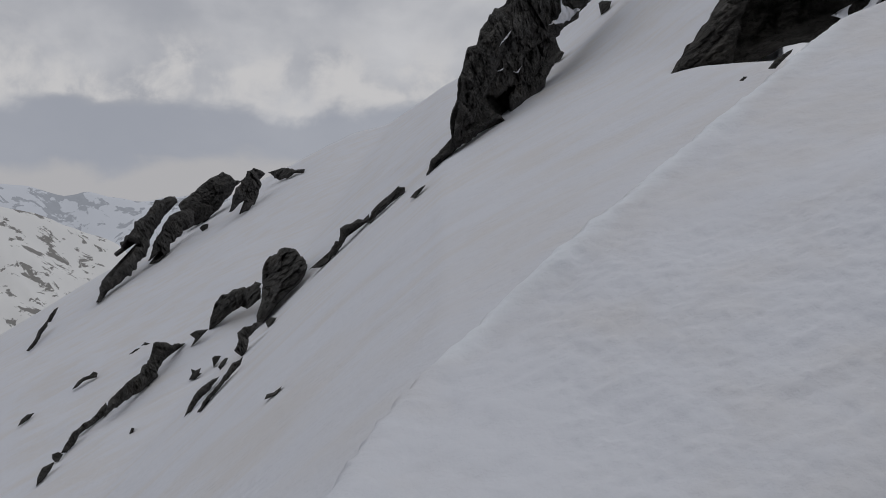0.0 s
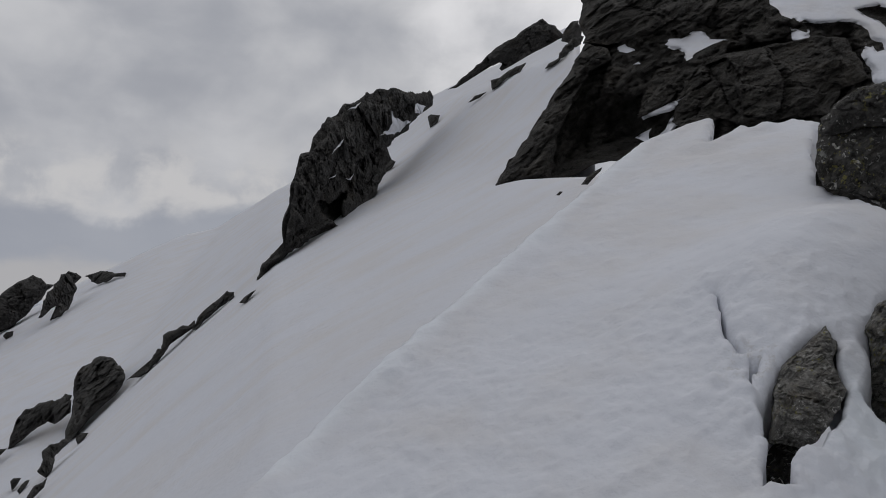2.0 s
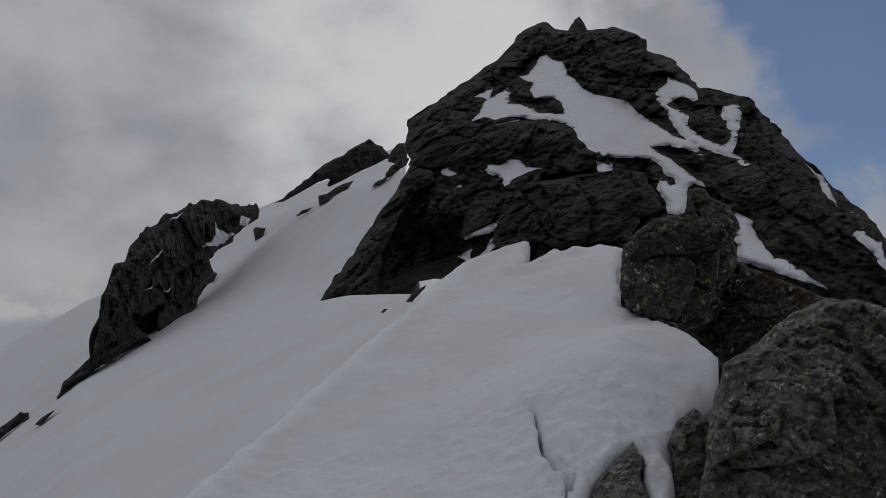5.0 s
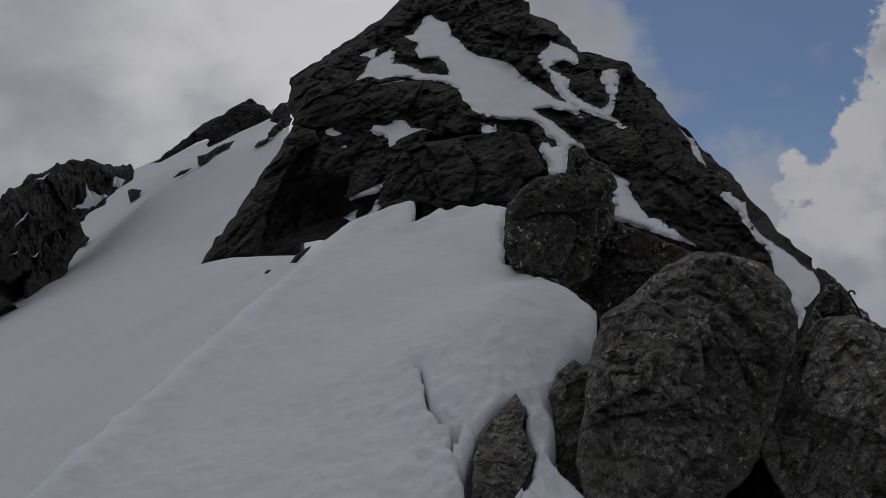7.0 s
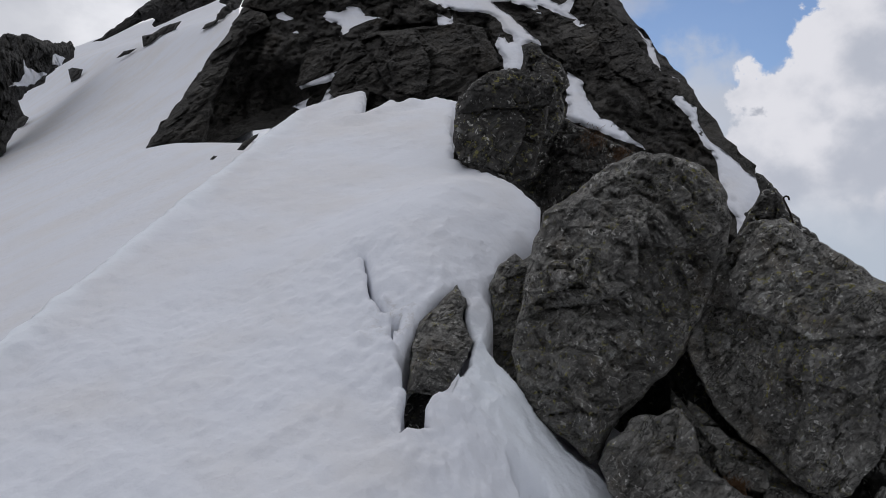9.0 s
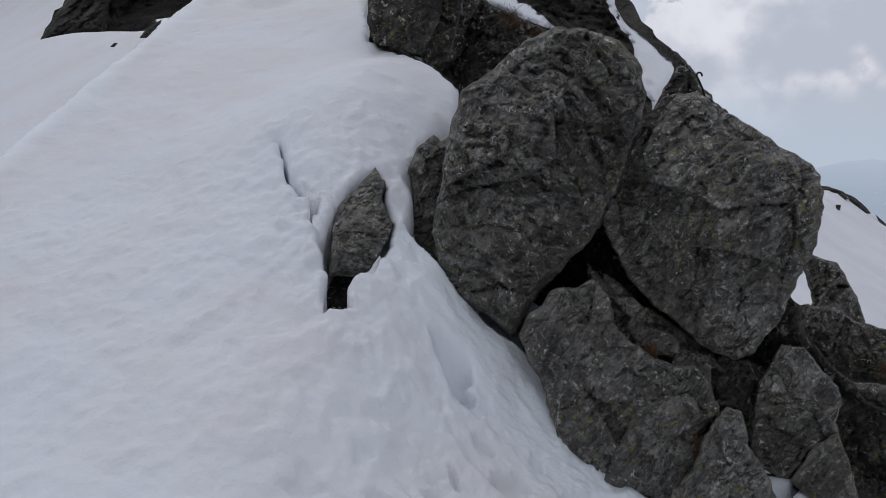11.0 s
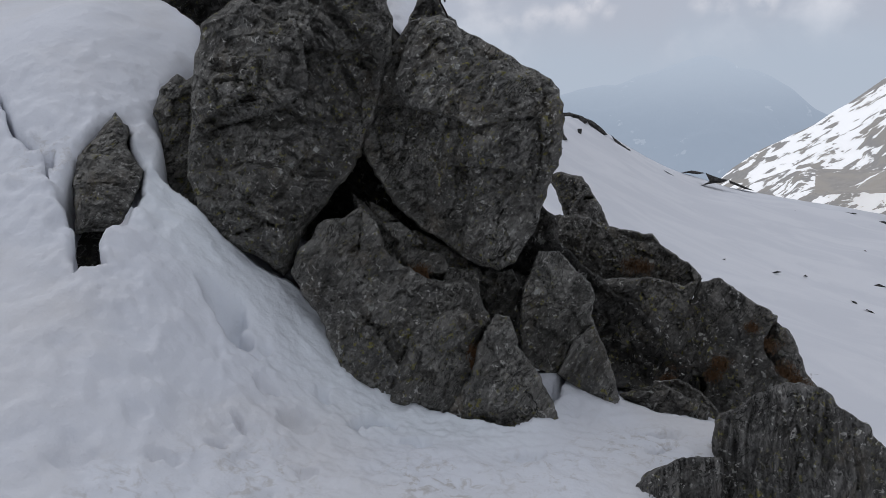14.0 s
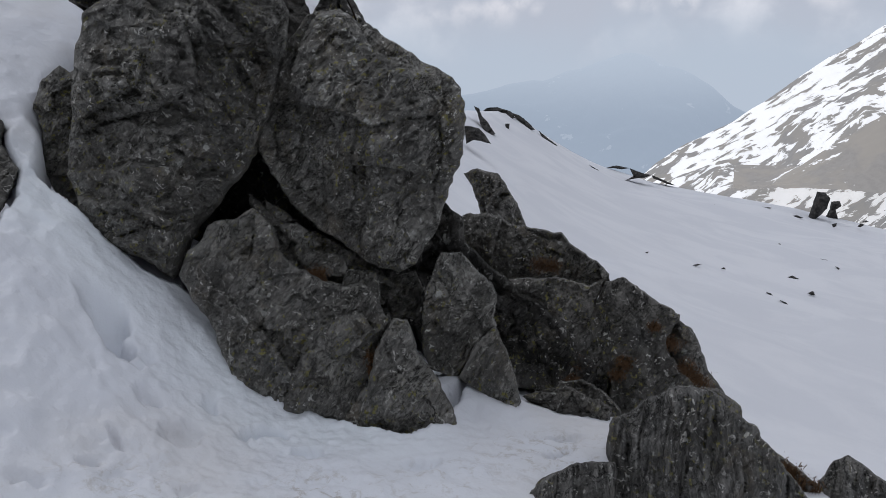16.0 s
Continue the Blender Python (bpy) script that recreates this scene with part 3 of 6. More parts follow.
SPOTTED = [(-50, -1), (-36, -3.6), (-28.08, -4.11), (-26.27, -4.77), (-24.4, -5.77), (-21.48, -7.12), (-19.84, -8.96)]
RANGE = [(-60, -1), (-40, -2.5), (-28.03, -3.36), (-26.49, -3.37), (-24.6, -3.53), (-23.27, -3.14), (-21.97, -3.6), (-19.26, -4.03), (-16.79, -3.83), (-13.9, -4.14), (0, -6)]
BANK_CREST = [(-0.74, 2.5), (-0.67, 2.89), (-0.58, 3.3), (-0.49, 3.71), (-0.39, 4.17), (-0.27, 4.56), (-0.03, 5.02), (0.24, 5.32), (0.54, 5.59), (0.87, 5.9), (1.37, 6.39), (1.71, 6.74), (2.29, 7.31), (3.02, 8.04), (3.75, 8.83), (4.27, 9.28), (4.61, 9.41), (5.04, 9.57), (5.41, 9.58), (5.01, 8.96), (4.77, 8.59), (4.89, 8.63), (5.43, 8.96), (5.43, 8.73)]
BANK_LIP = [(5.95, 8.74), (6.01, 8.32), (5.45, 7.68), (4.74, 6.58), (4.62, 5.91), (4.46, 5.33), (4.48, 5.01), (4.51, 5), (4.22, 4.73), (3.9, 4.57), (3.58, 4.37), (3.37, 4.2), (3.29, 4.03), (3.14, 3.89)]
BANK_HOLES = ([(2.519, 3.929), (2.506, 3.84), (2.468, 3.731), (2.367, 3.622), (2.301, 3.513), (2.358, 3.473), (2.448, 3.458), (2.481, 3.556), (2.601, 3.65), (2.68, 3.629), (2.913, 3.775), (3.046, 3.903), (3.086, 4.05), (3.185, 4.161), (3.187, 4.28), (2.993, 4.227), (2.796, 4.134), (2.641, 4.019)],
    [(2.854, 4.964), (2.851, 4.891), (2.768, 4.678), (2.715, 4.554), (2.688, 4.414), (2.681, 4.307), (2.658, 4.308), (2.66, 4.418), (2.696, 4.586), (2.759, 4.715)],
    [(2.687, 4.258), (2.731, 4.221), (2.673, 4.163), (2.589, 4.086), (2.59, 4.132)])
BANK_MELT = [(3.097, 3.862), (3.106, 3.753), (3.146, 3.68), (3.168, 3.565), (3.193, 3.457), (3.221, 3.395), (3.253, 3.34), (3.311, 3.265), (3.403, 3.222), (3.451, 3.135), (3.465, 3.06), (3.492, 2.998), (3.533, 2.961), (3.445, 2.931), (3.393, 2.893), (3.356, 2.815), (3.325, 2.726), (3.333, 2.612), (3.36, 2.555), (3.425, 2.489), (3.438, 2.345), (3.485, 2.229), (3.514, 2.068), (3.523, 1.935), (3.567, 1.859), (3.707, 1.804), (3.942, 1.821)]
BANK_SCARPS = [(2.80, 3.12, 0.13, 0.11, -22, 0.15)]
BANK_PITS = [(3.36, 0.84, 0.24, 0.17, -20, 0.2), (4.06, 1.28, 0.17, 0.022, -56.2, 0.05), (3.85, 1.19, 0.11, 0.025, -30.5, 0.06), (2.90, 3.13, 0.07, 0.10, -22, 0.15), (2.85, 3.05, 0.07, 0.06, -22, 0.08), (2.93, 2.95, 0.05, 0.04, 20, 0.05), (2.83, 2.93, 0.03, 0.05, 20, 0.035), (2.48, 2.68, 0.03, 0.05, 0, 0.06), (2.74, 2.57, 0.085, 0.05, -20, 0.09), (3.08, 2.41, 0.085, 0.05, -20, 0.09), (2.36, 2.93, 0.12, 0.09, 10, 0.03), (2.33, 3.15, 0.1, 0.1, 0, 0.025), (2.02, 3.1, 0.1, 0.12, 0, 0.025), (2.58, 3.03, 0.12, 0.09, 0, 0.02), (2.76, 2.76, 0.05, 0.04, 0, 0.06), (2.31, 2.63, 0.05, 0.035, 20, 0.05), (2.03, 2.6, 0.06, 0.04, -10, 0.05), (3.05, 2.68, 0.07, 0.05, 30, 0.06), (2.06, 2.83, 0.06, 0.05, 0, 0.04), (3.13, 2.16, 0.07, 0.045, 10, 0.06), (1.73, 2.76, 0.07, 0.05, 0, 0.04), (2.49, 2.31, 0.06, 0.04, -20, 0.05), (2.32, 2.48, 0.06, 0.05, 0, 0.03), (2.2, 2.28, 0.07, 0.05, 0, 0.03), (3.32, 1.64, 0.1, 0.05, -20, 0.05), (2.24, 3.69, 0.3, 0.2, 20, 0.03), (2.37, 2.78, 0.15, 0.1, 0, 0.02)]
TUFTS = [((6.35, 2.28, -1.92), 69, 0.1, 0), ((6.38, 2.20, -1.94), 70, 0.07, 1), ((5.44, 1.63, -2.33), 72, 0.07, 2), ((5.30, 1.63, -2.40), 72, 0.06, 3), ((5.53, 1.34, -2.31), 75, 0.08, 4), ((5.49, 1.38, -2.39), 75, 0.06, 5), ((5.74, 1.09, -2.20), 78, 0.08, 6), ((5.70, 0.97, -2.36), 79, 0.1, 7), ((5.70, 0.88, -2.42), 80, 0.08, 8), ((5.66, 1.18, -2.07), 77, 0.05, 9), ((5.83, 1.59, -1.90), 74, 0.06, 10), ((4.22, 0.16, -2.19), 85, 0.09, 11), ((4.20, 0.08, -2.24), 86, 0.08, 12), ((3.77, 2.20, -1.79), 56, 0.07, 13), ((3.73, 2.21, -1.85), 55, 0.05, 14), ((5.84, 5.79, 0.79), 45, 0.15, 15), ((5.97, 5.54, 0.63), 47, 0.12, 16), ((3.91, 2.65, -1.42), 54, 0.06, 17), ((3.95, 2.69, -1.43), 54, 0.06, 18)]
HOOK = [(5.651, 3.490, -0.056), (5.646, 3.499, 0.022), (5.631, 3.522, 0.101), (5.622, 3.570, 0.192)]


# ---------------------------------------------------------------- near snow


def hollow(x, y, cx, cy, rx, ry, turn, depth):
    a = radians(turn)
    u, v = (x - cx) * math.cos(a) + (y - cy) * math.sin(a), -(x - cx) * math.sin(a) + (y - cy) * math.cos(a)
    return depth * np.exp(-((u / rx) ** 2 + (v / ry) ** 2) ** 2.5)


def bank_detail(q):
    """How finely the bank is meshed: finest by the foot of the boulders."""
    mid = (np.hypot(q[:, 0], q[:, 1]) < 5.9) & (q[:, 0] > 0.6) & (q[:, 1] > 0.8)
    near = (np.abs(q[:, 0] - 2.95) < 0.7) & (np.abs(q[:, 1] - 2.9) < 1.15)
    return mid.astype(int) + near


def snow_bank():
    crest = BANK_CREST
    lip = BANK_LIP
    foot = [(3.55, 3.75), (4.0, 3.3), (4.5, 2.9), (5.3, 2.4), (6.2, 1.7), (6.2, 0.4), (5.4, -0.8), (4.0, -2.5), (0, -4), (-3, -3), (-1.6, 0.3)]
    outline = crest + lip + foot
    rim = densify(outline, 0.04, 0.013, 7)
    holes = [densify(h, 0.025, 0.008, 4 + i) for i, h in enumerate(BANK_HOLES)]
    holes = [h[::-1] for h in holes]
    v, tri, loops = fill(rim, 0.046, 3, holes, bank_detail)
    x, y = v[:, 0], v[:, 1]
    z = bank(x, y)
    p = np.c_[x, y, 0 * x]
    z = z + 0.005 * fbm(np.c_[x + 0.3 * y, 4.0 * (y - 0.3 * x), 0 * x] / 0.36, 3, 51) + 0.022 * fbm(p / 0.9, 3, 2) + 0.012 * fbm(p / 0.16, 4, 9, 0.6) * np.clip(1.6 - 0.12 * np.hypot(x, y), 0.3, 1) + 0.005 * fbm(p / 0.05, 3, 19) * (np.hypot(x, y) < 6)
    wx, wy = x + 0.035 * fbm(p / 0.11, 3, 41), y + 0.035 * fbm(p / 0.11, 3, 57)
    for cx, cy, rx, ry, turn, depth in BANK_PITS:
        z = z - hollow(wx, wy, cx, cy, rx, ry, turn, depth)
    for cx, cy, rx, ry, turn, depth in BANK_SCARPS:
        a = radians(turn)
        u, w = (wx - cx) * math.cos(a) + (wy - cy) * math.sin(a), -(wx - cx) * math.sin(a) + (wy - cy) * math.cos(a)
        z = z - depth * np.exp(-((np.maximum(u, 0) / rx) ** 2 + (w / ry) ** 2)) / (1 + np.exp(np.clip(-u / 0.005, -40, 40)))
    # trodden snow between the boulders and the viewer
    z = z + 0.016 * fbm(p / 0.13, 4, 23, 0.6) * np.exp(-((x - 2.4) ** 2 + (y - 2.3) ** 2) / 1.1)
    # a tongue of snow against the upright stones
    z = z + 0.13 * np.exp(-((x - 4.3) ** 2 + (y - 1.95) ** 2) / 0.12)
    # the bank runs out under the slope behind
    tail = np.array(foot[5:] + foot[5:][::-1], float)
    z = z - 0.7 * (1 - np.clip(rim_distance(v, tail) / 1.3, 0, 1)) ** 1.5
    d = rim_distance(v, rim)
    to_crest = rim_distance(v, np.array(crest + crest[::-1], float))
    z = z - 0.045 * (1 - np.sqrt(np.clip(1 - (1 - np.clip(d / 0.05, 0, 1)) ** 2, 0, 1))) * np.clip(0.7 + 0.8 * vnoise(p / 0.12, 71), 0.2, 1.5)
    z = z + 0.035 * np.exp(-((to_crest - 0.12) / 0.10) ** 2) - 0.02 * np.exp(-((to_crest - 0.36) / 0.10) ** 2)
    fading = rim_distance(v, np.array(crest[:8] + crest[:8][::-1], float))
    z = z - 0.13 * (1 - np.clip(fading / 0.9, 0, 1)) ** 1.4 * np.clip((6.2 - y) / 1.6, 0, 1)
    # the snow has melted back from the boulders and ends in a sharp edge
    gap = densify(BANK_MELT + [(x + 0.55, y + 0.12) for x, y in BANK_MELT[::-1]], 0.03, 0.006, 9)
    d_gap = rim_distance(v, np.array(BANK_MELT + BANK_MELT[::-1], float))
    z = z + 0.02 * np.exp(-(d_gap / 0.07) ** 2) * np.clip(0.6 + vnoise(p / 0.15, 61), 0, 1.4)
    z = z - 0.32 * inside(v, gap) * np.clip(d_gap / 0.05, 0, 1)
    for h in holes:
        dh = rim_distance(v, h)
        z = z - 0.03 * np.clip(1 - dh / 0.03, 0, 1) ** 2 + 0.022 * fbm(p / 0.09, 3, 15) * np.clip(1 - dh / 0.35, 0, 1)
    pts = [tuple(q) for q in np.c_[x, y, z]]
    faces = [list(t) for t in tri]
    for k, lp in enumerate(loops):
        inner = k > 0
        mid = v[lp].mean(0)
        last = lp
        for drop, shrink in ((0.12, 0.03), (0.5, -0.02)):
            ring = []
            for i in lp:
                q = v[i] + (mid - v[i]) * (shrink if not inner else -shrink * 2)
                ring.append(len(pts))
                pts.append((q[0], q[1], z[i] - drop))
            n = len(lp)
            quads = [[last[i], ring[i], ring[(i + 1) % n], last[(i + 1) % n]] for i in range(n)]
            faces += quads if not inner else [q for q in quads]
            last = ring
    ob = build("snow_bank", pts, faces, SNOW_BANK)
    # a strip of paler snow along the crest
    strip = rim_distance(v, np.array(crest[6:16] + crest[6:16][::-1], float))
    wide = 0.26 + 0.08 * vnoise(np.c_[v, 0 * strip] / 0.5, 33)
    pale = np.zeros(len(pts))
    # and the same paler snow along the boulders' foot
    to_melt = rim_distance(v, np.array(BANK_MELT[2:22] + BANK_MELT[2:22][::-1], float))
    pale[:len(v)] = np.maximum(np.clip(1.3 * (1 - strip / wide), 0, 1), np.clip(1.5 * (1 - to_melt / (2.2 * wide)), 0, 1))
    layer = ob.data.attributes.new("pale", "FLOAT", "POINT")
    layer.data.foreach_set("value", pale.tolist())
    tagged(ob, "softened spring snow bank with a melted crack beside boulders", "snow", kind="structure")


snow_bank()

# ---------------------------------------------------------------- distance


def range_of_hills(name, label, dist, profile, foot, depth, material, seed, rugged, cols=160, rows=40, category="mountain"):
    """A mountain side: a ridge line, given as azimuths and elevations at a distance, whose face runs down towards the valley."""
    prof = np.array(profile, float)
    az = np.linspace(prof[0, 0], prof[-1, 0], cols)
    el = np.interp(az, prof[:, 0], prof[:, 1])
    pts = []
    q = np.c_[az * dist * 0.0175, 0 * az, 0 * az]
    ridge = dist * np.tan(np.radians(el)) + rugged * 0.35 * fbm(q / (rugged * 6), 4, seed)
    for j in range(rows):
        k = j / (rows - 1)
        d, z = dist - depth * k, ridge + (foot - ridge) * k
        a = np.radians(az)
        p = np.c_[d * np.sin(a), d * np.cos(a), z]
        ridged = 1 - np.abs(fbm(np.c_[az * dist * 0.0175, np.full(cols, d), 0 * az] / (rugged * 5), 5, seed + 3))
        p[:, 2] += rugged * (ridged - 0.6) * min(1, 4 * k)
        pts.append(p)
    a = np.radians(az)
    back = np.c_[(dist + depth * 0.8) * np.sin(a), (dist + depth * 0.8) * np.cos(a), np.full(cols, foot)]
    pts.insert(0, back)
    n = len(pts)
    faces = [(i * cols + j, (i + 1) * cols + j, (i + 1) * cols + j + 1, i * cols + j + 1) for i in range(n - 1) for j in range(cols - 1)]
    ob = build(name, np.concatenate(pts), faces, material)
    return tagged(ob, label, category, kind="structure")


# sunlight is imitated by a pale glow, stronger on the snow
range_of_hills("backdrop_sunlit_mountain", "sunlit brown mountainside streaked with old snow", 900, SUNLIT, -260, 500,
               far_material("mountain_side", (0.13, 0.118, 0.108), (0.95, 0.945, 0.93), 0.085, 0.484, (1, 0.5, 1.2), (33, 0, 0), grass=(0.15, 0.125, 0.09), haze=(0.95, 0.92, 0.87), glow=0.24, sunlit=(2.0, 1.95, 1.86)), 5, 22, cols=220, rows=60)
# the spur's sunlight is likewise put into its emission
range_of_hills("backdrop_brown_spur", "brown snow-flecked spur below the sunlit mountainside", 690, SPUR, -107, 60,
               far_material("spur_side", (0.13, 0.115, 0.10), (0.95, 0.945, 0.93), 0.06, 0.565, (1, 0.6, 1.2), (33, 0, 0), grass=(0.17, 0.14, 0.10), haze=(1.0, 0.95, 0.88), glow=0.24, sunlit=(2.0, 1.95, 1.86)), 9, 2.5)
# distance haze painted on as emission, darker lower down
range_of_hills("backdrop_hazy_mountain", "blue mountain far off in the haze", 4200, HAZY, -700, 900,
               far_material("mountain_haze", (0.10, 0.11, 0.12), (0.95, 0.9, 0.82), 0.009, 0.60, (1, 1, 1), (0, 0, 0), haze=HAZE_GLOW_BLUE, glow=0.88, thick=(-70, -420, HAZE_GLOW_LOW)), 8, 45)
# a faint warm glow brightens this hill as sun would
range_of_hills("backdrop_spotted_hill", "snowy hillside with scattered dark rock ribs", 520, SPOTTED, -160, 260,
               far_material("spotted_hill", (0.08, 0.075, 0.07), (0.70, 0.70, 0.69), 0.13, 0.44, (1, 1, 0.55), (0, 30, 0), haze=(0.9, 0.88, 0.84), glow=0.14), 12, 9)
# grey emission stands for the hazy air before this range
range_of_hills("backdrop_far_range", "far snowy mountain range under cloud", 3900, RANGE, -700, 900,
               far_material("far_range", (0.12, 0.13, 0.15), (0.78, 0.80, 0.84), 0.016, 0.465, (1, 1, 0.7), (0, 10, 0), haze=HAZE_GLOW_GREY, glow=0.62), 21, 120)


# ---------------------------------------------------------------- rocks

rock("boulder", "huge dark grey schist boulder speckled with lichen", (3.82, 3.51, -0.48), 46.4, 15, [(-0.457, 0.531), (-0.252, 0.686), (-0.061, 0.84), (0.13, 0.93), (0.307, 0.92), (0.512, 0.829), (0.645, 0.684), (0.683, 0.488), (0.623, 0.222), (0.519, -0.058), (0.382, -0.369), (0.207, -0.562), (0.023, -0.772), (-0.037, -0.948), (-0.108, -0.986), (-0.193, -0.903), (-0.369, -0.798), (-0.533, -0.616), (-0.609, -0.35), (-0.557, -0.041), (-0.54, 0.177), (-0.499, 0.362)], 0.5, 0.011, 1, ROCK_NEAR, "rock", "ridge boulders", swell=(226, 6), joints=0.2, amount=0.85, crown=0.6, ledges=1.8, dip=-20)
rock("boulder", "large dark schist boulder with yellow and white lichen", (4.51, 2.67, -0.71), 62, 15, [(-0.347, 0.737), (-0.157, 0.774), (-0.022, 0.677), (0.182, 0.552), (0.317, 0.445), (0.52, 0.354), (0.579, 0.199), (0.589, 0.027), (0.526, -0.211), (0.471, -0.38), (0.399, -0.584), (0.276, -0.758), (0.156, -0.817), (-0.047, -0.711), (-0.217, -0.605), (-0.386, -0.482), (-0.554, -0.255), (-0.671, -0.064), (-0.616, 0.158), (-0.543, 0.397), (-0.471, 0.568)], 0.5, 0.0111, 2, ROCK_NEAR, "rock", "ridge boulders", swell=(236, 6), joints=0.2, amount=0.8, crown=0.5, ledges=1.6, dip=25)
rock("boulder", "lower schist boulder with its foot in the snow", (3.73, 2.74, -1.61), 49.6, 22, [(-0.565, 0.249), (-0.501, 0.382), (-0.382, 0.503), (-0.231, 0.564), (-0.136, 0.606), (-0.049, 0.503), (0.004, 0.37), (0.088, 0.235), (0.208, 0.162), (0.429, 0.128), (0.518, 0.04), (0.558, -0.061), (0.464, -0.212), (0.419, -0.366), (0.377, -0.487), (0.31, -0.61), (0.148, -0.611), (-0.065, -0.559), (-0.193, -0.475), (-0.305, -0.35), (-0.382, -0.121), (-0.374, -0.07), (-0.463, 0.079)], 0.35, 0.0103, 3, ROCK_NEAR, "rock", "ridge boulders", swell=(230, 18), joints=0.15, amount=0.65, crown=0.4)
rock("rubble", "shadowed rubble wedged between boulders", (4.21, 2.83, -1.41), 52.5, 15, [(-0.423, 0.414), (-0.265, 0.27), (-0.037, 0.155), (0.16, 0.04), (0.325, -0.073), (0.422, -0.183), (0.345, -0.316), (0.21, -0.273), (-0.059, -0.22), (-0.25, -0.037), (-0.402, 0.209)], 0.15, 0.0111, 4, ROCK_NEAR, "rock", "", swell=(233, 14))
rock("stone", "wedge shaped stone crusted with white lichen", (3.79, 2.05, -1.95), 57.5, 15, [(-0.026, 0.371), (0.049, 0.353), (0.103, 0.2), (0.188, 0.06), (0.258, -0.079), (0.302, -0.208), (0.165, -0.283), (0.029, -0.297), (-0.177, -0.256), (-0.337, -0.197), (-0.252, -0.054), (-0.174, 0.032), (-0.122, 0.21)], 0.2, 0.00997, 5, ROCK_NEAR, "rock", "stones at the snow's edge", swell=(238, 23), joints=0.1, amount=0.6)
rock("stone", "small stone jammed between boulders", (4.53, 2.46, -1.69), 58.1, 15, [(-0.144, 0.104), (0.069, 0.149), (0.118, 0.041), (0.058, -0.15), (-0.1, -0.144)], 0.1, 0.0114, 6, ROCK_NEAR, "rock", "stones at the snow's edge", swell=(238, 17))
rock("ridge_rock", "small grey crag on the ridge beside snow", (9.84, 4.33, -2.21), 64.4, 15, [(-0.422, 0.409), (-0.232, 0.457), (0.015, 0.403), (0.122, 0.263), (0.193, 0.116), (0.264, 0.006), (0.327, -0.176), (0.405, -0.359), (0.472, -0.794), (-0.361, -0.787), (-0.225, -0.279), (-0.208, -0.097), (-0.265, 0.086), (-0.336, 0.269)], 0.176, 0.026, 7, ROCK_BROWN, "rock", "ridge rocks", swell=(244, 11))
rock("stone", "cracked upright schist stone", (4.47, 2.05, -1.73), 63.9, 15, [(-0.098, 0.359), (0.018, 0.358), (0.105, 0.261), (0.208, 0.162), (0.237, 0.073), (0.206, -0.032), (0.225, -0.083), (0.11, -0.179), (-0, -0.387), (-0.058, -0.378), (-0.177, -0.338), (-0.224, -0.221), (-0.222, -0.026), (-0.2, 0.153), (-0.14, 0.28)], 0.15, 0.011, 8, ROCK_NEAR, "rock", "stones at the snow's edge", swell=(244, 18), joints=0.8, amount=0.6, crown=0.3)
rock("stone", "pointed stone standing in the snow", (4.32, 1.73, -2.03), 66.7, 15, [(-0.01, 0.292), (0.055, 0.15), (0.113, -0.025), (0.138, -0.137), (0.109, -0.203), (0.036, -0.177), (-0.103, -0.087), (-0.224, -0.008), (-0.12, 0.198)], 0.1, 0.0107, 9, ROCK_NEAR, "rock", "stones at the snow's edge", swell=(247, 22), joints=0.2, amount=0.5, crown=0.3)
rock("ridge_rock", "weathered rock shelf with rusty grass on the ridge", (6.69, 2.55, -1.93), 68.1, 15, [(-0.68, 0.08), (-0.61, 0.22), (-0.57, 0.31), (-0.49, 0.34), (-0.24, 0.31), (-0.14, 0.24), (0.04, 0.21), (0.2, 0.17), (0.28, 0.16), (0.44, 0.02), (0.6, -0.09), (0.69, -0.18), (0.69, -0.28), (0.55, -0.33), (0.28, -0.28), (0.04, -0.28), (-0.09, -0.28), (-0.26, -0.21), (-0.35, -0.1), (-0.51, 0.01)], 0.2, 0.0161, 10, ROCK_BROWN, "rock", "ridge rocks", swell=(248, 14), size=0.9, amount=0.6, joints=0.4, crown=0.3)
rock("ridge_rock", "broad broken rock mass sloping down the ridge", (5.58, 1.89, -2.18), 70.2, 15, [(-0.392, 0.361), (-0.223, 0.369), (0.026, 0.379), (0.252, 0.332), (0.378, 0.387), (0.308, 0.214), (0.279, 0.101), (0.289, -0.058), (0.226, -0.213), (0.172, -0.259), (0.084, -0.356), (-0.004, -0.477), (-0.174, -0.438), (-0.215, -0.36), (-0.291, -0.156), (-0.37, 0.029), (-0.393, 0.147)], 0.2, 0.0132, 11, ROCK_BROWN, "rock", "ridge rocks", swell=(250, 19), size=0.8, amount=0.55, joints=0.5, crown=0.3)
rock("ridge_rock", "broad broken rock mass sloping down the ridge", (5.78, 1.25, -2.29), 76.8, 15, [(-0.308, 0.461), (-0.191, 0.484), (-0.08, 0.442), (0.05, 0.348), (0.199, 0.268), (0.197, 0.213), (0.15, 0.132), (0.133, 0.017), (0.223, -0.13), (0.369, -0.224), (0.465, -0.237), (0.628, -0.342), (0.654, -0.478), (-0.145, -0.573), (-0.267, -0.312), (-0.225, -0.216), (-0.359, -0.229), (-0.456, -0.145), (-0.398, 0.045), (-0.409, 0.205), (-0.379, 0.32)], 0.2, 0.0134, 12, ROCK_BROWN, "rock", "ridge rocks", swell=(257, 20), size=0.8, amount=0.55, joints=0.5, crown=0.3)
